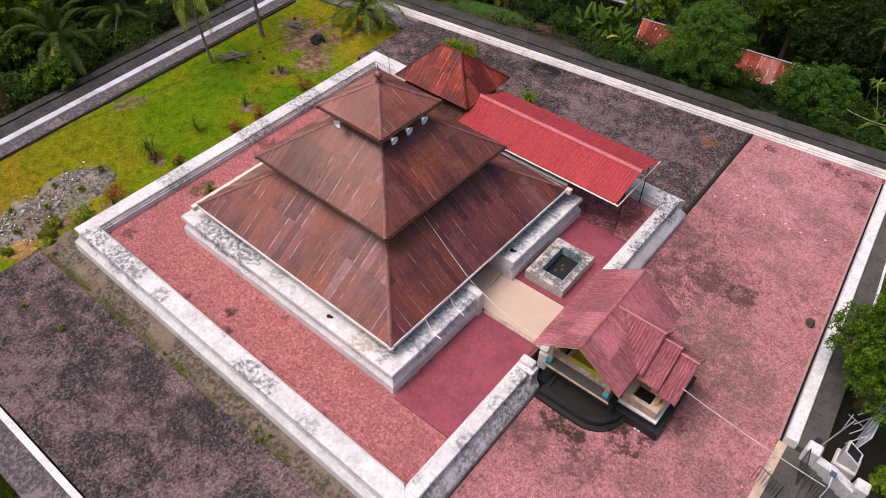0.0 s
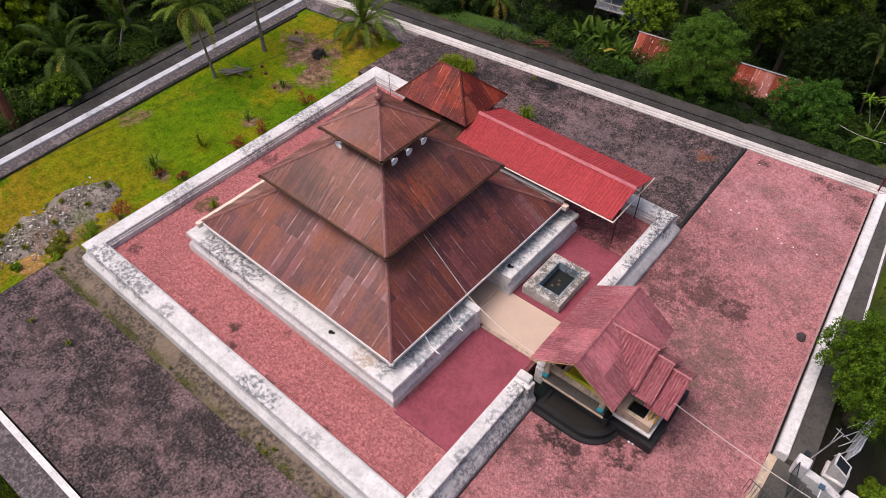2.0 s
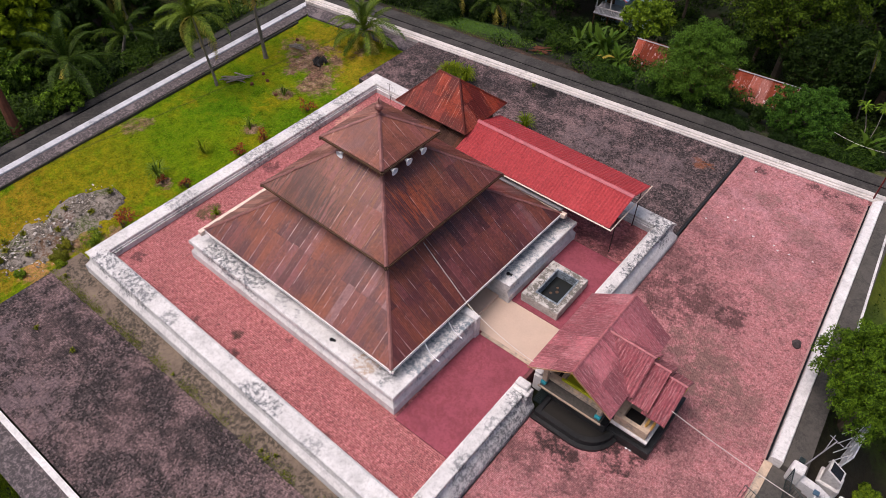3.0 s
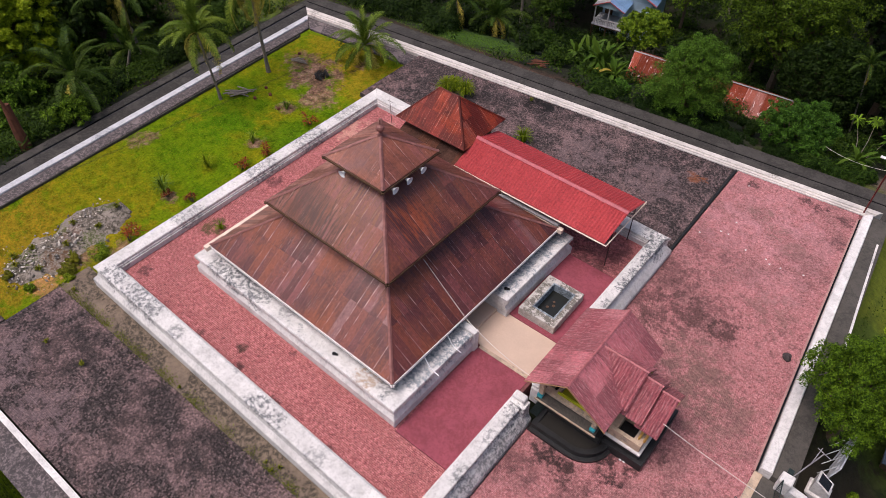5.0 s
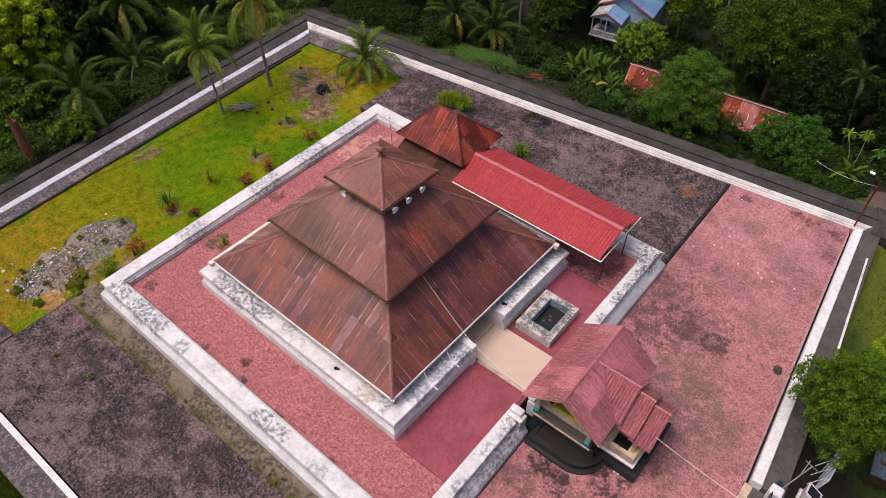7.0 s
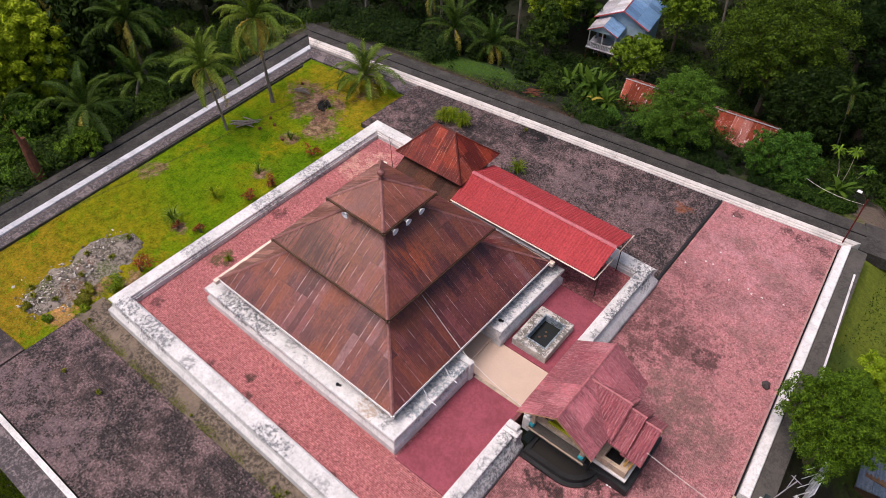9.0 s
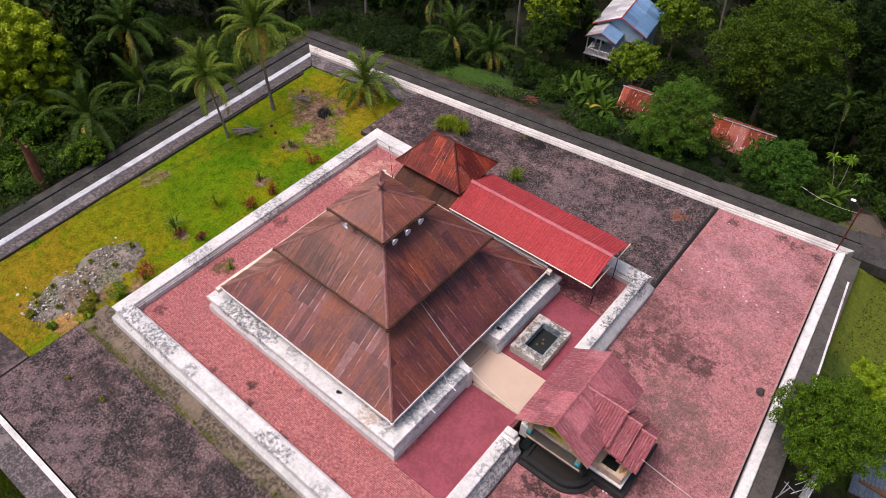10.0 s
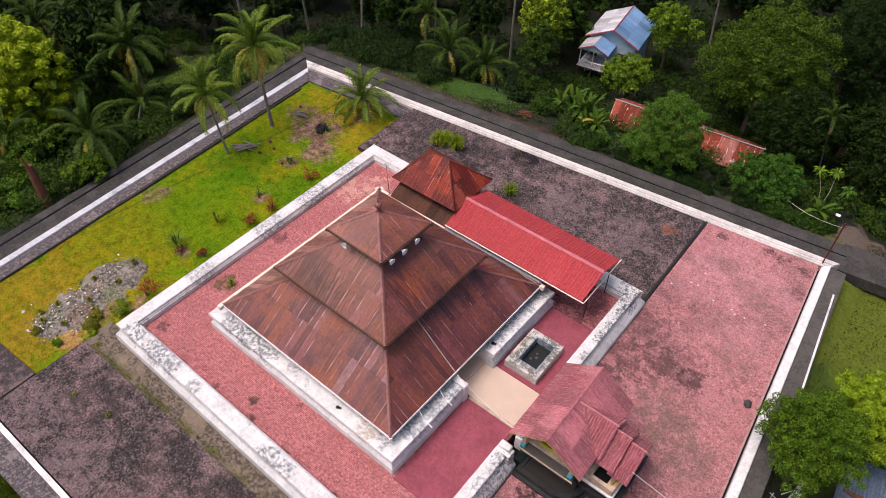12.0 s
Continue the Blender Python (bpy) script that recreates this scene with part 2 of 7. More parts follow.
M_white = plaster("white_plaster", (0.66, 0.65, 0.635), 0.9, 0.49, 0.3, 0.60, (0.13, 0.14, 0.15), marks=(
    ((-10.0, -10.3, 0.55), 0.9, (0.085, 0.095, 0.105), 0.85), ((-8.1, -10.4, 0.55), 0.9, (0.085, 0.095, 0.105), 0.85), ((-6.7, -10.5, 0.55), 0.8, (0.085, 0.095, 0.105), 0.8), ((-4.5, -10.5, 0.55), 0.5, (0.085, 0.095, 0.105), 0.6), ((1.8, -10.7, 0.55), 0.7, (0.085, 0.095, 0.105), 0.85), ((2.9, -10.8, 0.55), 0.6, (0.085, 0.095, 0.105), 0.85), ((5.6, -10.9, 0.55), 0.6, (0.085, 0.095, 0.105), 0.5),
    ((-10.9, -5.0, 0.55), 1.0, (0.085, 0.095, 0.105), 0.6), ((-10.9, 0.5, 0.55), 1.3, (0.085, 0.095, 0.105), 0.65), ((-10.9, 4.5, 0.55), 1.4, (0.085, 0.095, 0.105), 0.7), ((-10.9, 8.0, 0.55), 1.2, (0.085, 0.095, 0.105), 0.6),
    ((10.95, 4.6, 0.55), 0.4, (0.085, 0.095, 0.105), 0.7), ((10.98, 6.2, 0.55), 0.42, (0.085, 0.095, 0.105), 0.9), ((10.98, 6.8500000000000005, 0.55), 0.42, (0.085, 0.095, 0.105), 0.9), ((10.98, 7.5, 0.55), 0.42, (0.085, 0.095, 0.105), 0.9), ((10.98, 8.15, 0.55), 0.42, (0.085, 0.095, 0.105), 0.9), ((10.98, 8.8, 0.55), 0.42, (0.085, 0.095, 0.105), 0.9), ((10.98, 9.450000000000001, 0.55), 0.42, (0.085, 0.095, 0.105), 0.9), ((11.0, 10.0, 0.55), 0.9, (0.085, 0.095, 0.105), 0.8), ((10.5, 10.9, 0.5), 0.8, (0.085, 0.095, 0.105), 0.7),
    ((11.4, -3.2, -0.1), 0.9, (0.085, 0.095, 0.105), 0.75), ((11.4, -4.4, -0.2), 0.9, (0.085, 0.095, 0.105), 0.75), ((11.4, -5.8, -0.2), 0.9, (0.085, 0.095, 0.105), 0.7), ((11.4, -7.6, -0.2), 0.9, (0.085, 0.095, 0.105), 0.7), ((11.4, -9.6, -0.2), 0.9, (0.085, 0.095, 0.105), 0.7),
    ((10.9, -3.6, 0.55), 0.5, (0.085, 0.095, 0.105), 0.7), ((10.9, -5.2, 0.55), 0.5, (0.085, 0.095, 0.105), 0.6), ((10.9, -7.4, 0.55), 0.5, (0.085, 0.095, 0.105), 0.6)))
M_clean = plaster("whitewash", (0.68, 0.665, 0.65), 0.7, 0.50, 0.0, 0.68, specks=0.5)
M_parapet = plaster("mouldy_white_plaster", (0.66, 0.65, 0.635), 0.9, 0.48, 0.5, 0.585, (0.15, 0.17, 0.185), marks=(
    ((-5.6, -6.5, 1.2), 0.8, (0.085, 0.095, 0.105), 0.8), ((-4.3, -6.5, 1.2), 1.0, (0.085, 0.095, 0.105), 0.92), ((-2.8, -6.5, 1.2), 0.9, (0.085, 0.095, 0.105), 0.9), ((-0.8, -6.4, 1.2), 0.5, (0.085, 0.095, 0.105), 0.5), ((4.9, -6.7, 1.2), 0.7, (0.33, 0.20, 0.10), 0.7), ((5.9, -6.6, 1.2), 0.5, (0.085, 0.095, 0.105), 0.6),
    # East side: bluish-grey patches along the top beside the roof edge.
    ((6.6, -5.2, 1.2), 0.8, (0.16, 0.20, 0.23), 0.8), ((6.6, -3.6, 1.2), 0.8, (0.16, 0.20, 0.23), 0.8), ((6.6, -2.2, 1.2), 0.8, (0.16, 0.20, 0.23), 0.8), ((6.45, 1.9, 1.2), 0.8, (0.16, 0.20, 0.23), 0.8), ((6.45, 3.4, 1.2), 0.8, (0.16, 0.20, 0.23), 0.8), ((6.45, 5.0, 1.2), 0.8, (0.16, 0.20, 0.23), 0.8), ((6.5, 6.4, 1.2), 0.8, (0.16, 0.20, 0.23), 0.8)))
M_cream = plaster("cream_plaster", (0.52, 0.40, 0.29), 0.6, 0.5)
# Bluish dim base holds the left kerb's shade; grime and mould are weathering.
M_kerb = plaster("weathered_shaded_whitewash", (0.52, 0.53, 0.56), 0.8, 0.49, 0.0, 0.56, (0.16, 0.17, 0.19))
M_grey = plaster("grey_cement", (0.085, 0.078, 0.068), 0.5, 0.5, 0.0, 0.46, (0.03, 0.03, 0.028))
M_farwall = plaster("weathered_cream_whitewash", (0.60, 0.565, 0.53), 0.8, 0.49, 0.0, 0.60, (0.22, 0.20, 0.17))
M_lane = plaster("old_concrete", (0.062, 0.057, 0.052), 0.8, 0.47, 0.0, 0.45, (0.026, 0.025, 0.022))
# Left lane: old concrete darkened to carry the shade of the slope trees.
M_lane_shaded = plaster("tree_shaded_concrete", (0.060, 0.055, 0.050), 0.8, 0.47, 0.0, 0.42, (0.018, 0.018, 0.016))
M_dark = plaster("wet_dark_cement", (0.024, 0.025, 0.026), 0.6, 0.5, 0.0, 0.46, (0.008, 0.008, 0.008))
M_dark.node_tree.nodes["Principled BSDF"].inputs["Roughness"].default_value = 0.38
M_basin = plaster("stained_basin_cement", (0.54, 0.515, 0.475), 0.95, 0.47, 0.6, 0.44, (0.13, 0.12, 0.10))
M_roof = sheet_metal("old_roof_sheet", (0.122, 0.036, 0.035), (0.210, 0.056, 0.022), (0.60, 0.42, 0.40), rough=0.30, rust_amt=0.75, streak=0.7, pale_at=0.60, grain=(24.0, 0.45, 1), soot=0.75, lap=0.75, spec=0.5, seam=0.5)
M_roof_up = sheet_metal("rusty_roof_sheet", (0.138, 0.042, 0.039), (0.20, 0.058, 0.026), (0.58, 0.38, 0.34), rough=0.30, rust_amt=0.65, streak=0.5, pale_at=0.59, grain=(24.0, 0.45, 1), soot=0.6, lap=0.5, spec=0.5, seam=0.5, marks=(((-1.2, -3.6, 5.2), 4.2, (0.165, 0.055, 0.018), 0.8), ((-2.1, -3.3, 5.4), 1.9, (0.052, 0.018, 0.014), 0.8), ((-0.6, -3.8, 5.05), 1.6, (0.052, 0.018, 0.014), 0.8), ((2.9, -0.9, 5.7), 1.1, (0.26, 0.060, 0.022), 0.8), ((2.0, 2.2, 6.0), 1.4, (0.11, 0.065, 0.052), 0.5)))
M_roof_top = sheet_metal("dusty_brown_roof_sheet", (0.190, 0.066, 0.056), (0.250, 0.082, 0.038), (0.58, 0.40, 0.36), rough=0.34, rust_amt=0.7, streak=0.6, pale_at=0.60, grain=(24.0, 0.45, 1), soot=0.5, lap=0.8, spec=0.4, seam=0.5)
# West slopes: paler sheets, sky brightness put into the colour along with fading.
M_roof_west_lit = sheet_metal("faded_west_lit_sheet", (0.30, 0.135, 0.105), (0.12, 0.042, 0.026), (0.60, 0.40, 0.33), rough=0.42, rust_amt=0.75, streak=0.6, pale_at=0.57, grain=(14.0, 0.5, 1), soot=0.8, lap=0.6)
M_tower = sheet_metal("red_rust_sheet", (0.150, 0.021, 0.014), (0.295, 0.046, 0.018), (0.62, 0.30, 0.22), rust_amt=0.75, streak=0.7, pale_at=0.575, grain=(12.0, 0.25, 1), soot=0.85, spec=0.25, seam=0.6)
M_skirt = sheet_metal("brown_rust_sheet", (0.075, 0.038, 0.028), (0.12, 0.045, 0.025), (0.22, 0.16, 0.13), rough=0.8, rust_amt=0.8, spec=0.15)
M_pink = sheet_metal("faded_red_sheet", (0.355, 0.105, 0.120), (0.24, 0.055, 0.068), (0.68, 0.40, 0.40), rough=0.40, rust_amt=0.8, streak=0.42, seam=0.3, soot=0.6, pale_at=0.52, grain=(20.0, 1.6, 1), metal=0.05)
M_red = sheet_metal("bright_red_sheet", (0.385, 0.046, 0.050), (0.32, 0.036, 0.040), (0.50, 0.12, 0.12), rough=0.5, rust_amt=0.4, streak=0.15, metal=0.0, seam=0.25, soot=0.12, spec=0.3, vary=0.2)
M_hut = sheet_metal("rust_and_zinc_sheet", (0.215, 0.040, 0.018), (0.105, 0.026, 0.012), (0.66, 0.58, 0.56), rough=0.8, rust_amt=0.75, streak=0.9, metal=0.0, pale_at=0.565, grain=(4.0, 0.9, 1), soot=0.7, spec=0.15, lap=0.5)
M_blue = sheet_metal("blue_roof_sheet", (0.14, 0.28, 0.48), (0.22, 0.34, 0.48), (0.55, 0.64, 0.74), rough=0.4, rust_amt=0.3, streak=0.25)
M_zinc = sheet_metal("pale_zinc_sheet", (0.55, 0.56, 0.59), (0.46, 0.40, 0.40), (0.8, 0.8, 0.82), rough=0.4, rust_amt=0.3, streak=0.5, metal=0.1)
M_ridge = plain("roof_ridge_cap", (0.23, 0.10, 0.088), 0.42, 0.1, 0.35, 4)
M_ridge_pink = plain("pink_ridge_cap", (0.38, 0.13, 0.138), 0.5, 0.0, 0.35, 5)
M_fascia = plain("white_painted_board", (0.78, 0.76, 0.74), 0.6, 0.0, 0.12, 4)
M_fascia_cream = plain("cream_painted_board", (0.72, 0.60, 0.50), 0.6, 0.0, 0.12, 4)
M_wood = plain("brown_wood", (0.10, 0.055, 0.03), 0.7, 0.0, 0.4, 6)
M_post = plain("rusty_iron_pipe", (0.06, 0.035, 0.03), 0.6, 0.4, 0.4, 8)
M_iron = plain("dark_green_iron", (0.03, 0.045, 0.045), 0.5, 0.5, 0.3, 8)
M_maroon = plaster("maroon_cement_floor", (0.285, 0.066, 0.090), 0.7, 0.5, 0.0, 0.46, (0.20, 0.045, 0.055), specks=0.3)
M_beige = plain("beige_floor_tile", (0.54, 0.41, 0.32), 0.4, 0.0, 0.07, 1.2, 0.05)
M_green = plain("lime_green_paint", (0.42, 0.44, 0.02), 0.6, 0.0, 0.15, 3)
M_teal = plain("teal_paint", (0.02, 0.30, 0.36), 0.5, 0.0, 0.2, 6)
M_whitemetal = plain("white_enamel", (0.75, 0.76, 0.78), 0.4, 0.1, 0.1, 5)
M_black = plain("black_stone", (0.012, 0.012, 0.014), 0.25, 0.0, 0.3, 5)
M_wire = plain("pale_cable", (0.62, 0.58, 0.54), 0.6, 0.0, 0.1, 5)
M_strip = plaster("stained_stone_strip", (0.20, 0.165, 0.165), 0.9, 0.47, 0.0, 0.38, (0.045, 0.040, 0.042))
M_verge = plaster("mossy_brown_cement", (0.185, 0.142, 0.105), 0.95, 0.49, 0.0, 0.45, (0.045, 0.038, 0.028))
M_trunk = plain("palm_bark", (0.19, 0.165, 0.14), 0.9, 0.0, 0.4, 5, 0.6)
M_bark = plain("tree_bark", (0.10, 0.075, 0.055), 0.9, 0.0, 0.4, 5, 0.6)
M_stump = plain("red_brown_bark", (0.12, 0.045, 0.025), 0.9, 0.0, 0.4, 4, 0.6)
M_deadwood = plain("grey_dead_wood", (0.20, 0.175, 0.15), 0.9, 0.0, 0.4, 6, 0.4)
M_char = plain("charred_wood", (0.02, 0.019, 0.018), 0.9, 0.0, 0.4, 6, 0.4)
M_leaf = leaf_mat("tree_leaves", (0.010, 0.032, 0.004), (0.100, 0.190, 0.014))
M_leaf_broad = leaf_mat("glossy_tree_leaves", (0.010, 0.036, 0.003), (0.098, 0.176, 0.010))
# Near-black green: the wood's shade is put into this leaf colour.
M_leaf_shade = leaf_mat("shade_dark_forest_leaves", (0.003, 0.011, 0.002), (0.018, 0.038, 0.005))
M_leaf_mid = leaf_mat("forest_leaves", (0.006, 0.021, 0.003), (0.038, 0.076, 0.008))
M_leaf_round = leaf_mat("dense_mid_green_leaves", (0.010, 0.038, 0.005), (0.080, 0.168, 0.018))
M_leaf_lime = leaf_mat("lime_leaves", (0.035, 0.080, 0.006), (0.185, 0.260, 0.015))
M_leaf_sun = leaf_mat("yellow_green_leaves", (0.130, 0.210, 0.010), (0.270, 0.370, 0.015))
M_leaf_red = leaf_mat("red_shrub_leaves", (0.06, 0.014, 0.007), (0.22, 0.050, 0.016))
M_frond = leaf_mat("palm_fronds", (0.020, 0.052, 0.006), (0.165, 0.235, 0.030), 0.40)
M_leaf_big = leaf_mat("big_tree_leaves", (0.005, 0.020, 0.003), (0.076, 0.130, 0.009))
# Darker copy of the palm fronds, with the slope's forest shade in its colour.
M_frond_shade = leaf_mat("slope_palm_fronds", (0.006, 0.020, 0.003), (0.060, 0.105, 0.014), 0.40)
M_frond_dry = leaf_mat("yellowing_fronds", (0.22, 0.18, 0.03), (0.52, 0.42, 0.09), 0.5)
M_banana = leaf_mat("banana_leaves", (0.022, 0.062, 0.007), (0.115, 0.195, 0.024), 0.30)
M_blade = leaf_mat("grass_blades", (0.065, 0.115, 0.005), (0.155, 0.210, 0.010), 0.6)
M_moss = leaf_mat("dull_moss_blades", (0.070, 0.082, 0.010), (0.165, 0.175, 0.018), 0.6)
M_paver_in = paver_mat("red_inner_pavers", [(0.345, 0.108, 0.110), (0.455, 0.162, 0.163), (0.56, 0.215, 0.210)], (0.040, 0.018, 0.017), [(0.42, 0.15, 0.14), (0.26, 0.10, 0.095)], (0.50, 0.72), marks=(
    ((-9.3, 7.2, 0), 1.7, (0.62, 0.36, 0.29), 0.75), ((-8.3, 8.6, 0), 1.0, (0.62, 0.36, 0.29), 0.6), ((-9.5, -4.4, 0), 0.8, (0.11, 0.085, 0.035), 0.9), ((-1.65, -8.85, 0), 0.32, (0.07, 0.04, 0.03), 0.9),
    ((-9.8, 0.5, 0), 0.5, (0.035, 0.022, 0.021), 0.6), ((-9.6, -8.8, 0), 0.41, (0.035, 0.022, 0.021), 0.7), ((-4.0, -9.6, 0), 0.27, (0.035, 0.022, 0.021), 0.7), ((-1.0, -9.8, 0), 0.36, (0.035, 0.022, 0.021), 0.8), ((1.8, -9.9, 0), 0.36, (0.035, 0.022, 0.021), 0.8), ((-6.8, -9.6, 0), 0.27, (0.035, 0.022, 0.021), 0.6), ((5.5, -10.0, 0), 0.27, (0.035, 0.022, 0.021), 0.6), ((0.5, -7.5, 0), 0.23, (0.035, 0.022, 0.021), 0.5), ((8.8, 8.2, 0), 1.8, (0.035, 0.022, 0.021), 0.6)))
M_paver_out = paver_mat("pink_outer_pavers", [(0.37, 0.140, 0.146), (0.440, 0.186, 0.192), (0.505, 0.238, 0.238)], (0.075, 0.045, 0.043), [(0.15, 0.078, 0.076), (0.27, 0.140, 0.134)], (0.49, 0.62), 0.32, algae=0.6, marks=(
    ((13.4, 7.2, -0.8), 2.0, (0.10, 0.050, 0.048), 0.75), ((12.3, 5.0, -0.8), 1.3, (0.10, 0.050, 0.048), 0.8), ((15.2, 8.6, -0.8), 1.7, (0.10, 0.050, 0.048), 0.6), ((12.6, 10.0, -0.8), 1.6, (0.10, 0.050, 0.048), 0.65), ((16.2, 8.0, -0.8), 0.9, (0.035, 0.022, 0.021), 0.6), ((13.0, 13.6, -0.8), 1.6, (0.10, 0.050, 0.048), 0.45), ((17.6, 11.0, -0.8), 1.5, (0.22, 0.125, 0.110), 0.6),
    ((16.7, 4.0, -0.8), 1.8, (0.22, 0.125, 0.110), 0.85), ((15.6, 5.4, -0.8), 1.6, (0.22, 0.125, 0.110), 0.75), ((18.2, 3.0, -0.8), 1.8, (0.22, 0.125, 0.110), 0.6), ((12.9, -3.6, -0.8), 0.8, (0.035, 0.022, 0.021), 0.9), ((13.8, -3.9, -0.8), 0.8, (0.035, 0.022, 0.021), 0.9), ((15.6, -2.4, -0.8), 1.0, (0.035, 0.022, 0.021), 0.9), ((14.8, -4.6, -0.8), 1.0, (0.10, 0.050, 0.048), 0.6), ((16.8, -0.6, -0.8), 0.7, (0.035, 0.022, 0.021), 0.6), ((12.4, -5.0, -0.8), 0.9, (0.10, 0.050, 0.048), 0.6),
    ((14.6, 18.6, -0.8), 2.6, (0.53, 0.26, 0.28), 0.4), ((17.0, 17.0, -0.8), 2.4, (0.53, 0.26, 0.28), 0.35), ((13.4, 15.6, -0.8), 2.2, (0.53, 0.26, 0.28), 0.35), ((17.0, 13.0, -0.8), 1.8, (0.53, 0.26, 0.28), 0.3),
    ((14.2, 18.0, -0.8), 0.8, (0.22, 0.125, 0.110), 0.7), ((15.6, 17.0, -0.8), 0.8, (0.22, 0.125, 0.110), 0.7), ((17.0, 16.2, -0.8), 0.8, (0.22, 0.125, 0.110), 0.6), ((12.8, 20.3, -0.8), 0.5, (0.035, 0.022, 0.021), 0.8), ((15.9, 20.8, -0.8), 0.5, (0.035, 0.022, 0.021), 0.8), ((16.9, 20.8, -0.8), 0.5, (0.035, 0.022, 0.021), 0.8), ((18.5, 20.8, -0.8), 0.6, (0.035, 0.022, 0.021), 0.7), ((18.9, 18.6, -0.8), 0.7, (0.035, 0.022, 0.021), 0.6)))
DARK_TONES = [(0.016, 0.012, 0.012), (0.046, 0.037, 0.037), (0.135, 0.100, 0.100)]
DARK_PATCH = [(0.115, 0.079, 0.078), (0.290, 0.190, 0.185)]
M_paver_dark = paver_mat("blackened_pavers", DARK_TONES, (0.010, 0.009, 0.009), DARK_PATCH, (0.48, 0.60), 0.55, algae=0.85, marks=(
    ((9.6, 18.4, -0.8), 0.4, (0.24, 0.075, 0.022), 0.7), ((10.2, 18.7, -0.8), 0.3, (0.24, 0.075, 0.022), 0.7), ((9.2, 18.8, -0.8), 0.25, (0.24, 0.075, 0.022), 0.6), ((-2.8, 19.0, -0.8), 1.4, (0.010, 0.009, 0.009), 0.95), ((-1.8, 18.8, -0.8), 0.6, (0.010, 0.009, 0.009), 0.9), ((3.0, 16.0, -0.8), 2.2, (0.20, 0.145, 0.148), 0.6), ((7.5, 16.5, -0.8), 2.0, (0.20, 0.145, 0.148), 0.5), ((-6.0, 15.5, -0.8), 2.5, (0.020, 0.016, 0.016), 0.7), ((0.5, 13.0, -0.8), 2.0, (0.022, 0.018, 0.018), 0.6),
    ((-11.0, -16.6, -1.0), 2.0, (0.22, 0.155, 0.16), 0.6), ((-6.5, -17.0, -1.0), 1.8, (0.22, 0.155, 0.16), 0.6), ((-9.0, -14.0, -1.0), 2.0, (0.022, 0.018, 0.018), 0.6), ((-3.0, -14.2, -1.0), 2.2, (0.022, 0.018, 0.018), 0.6), ((0.5, -13.4, -1.0), 1.6, (0.022, 0.018, 0.018), 0.6)))
M_paver_dark_piece = paver_mat("blackened_paver_piece", DARK_TONES, (0.010, 0.009, 0.009), DARK_PATCH, (0.48, 0.60), 0.55, algae=0.85, islands=False, marks=(((-3.0, -14.2, -1.0), 2.2, (0.022, 0.018, 0.018), 0.6),))
M_joint_red = plain("red_paver_joints", (0.17, 0.066, 0.066), 0.95, 0.0, 0.4, 3)
M_joint_dark = plain("mossy_paver_joints", (0.046, 0.040, 0.040), 0.95, 0.0, 0.5, 3)


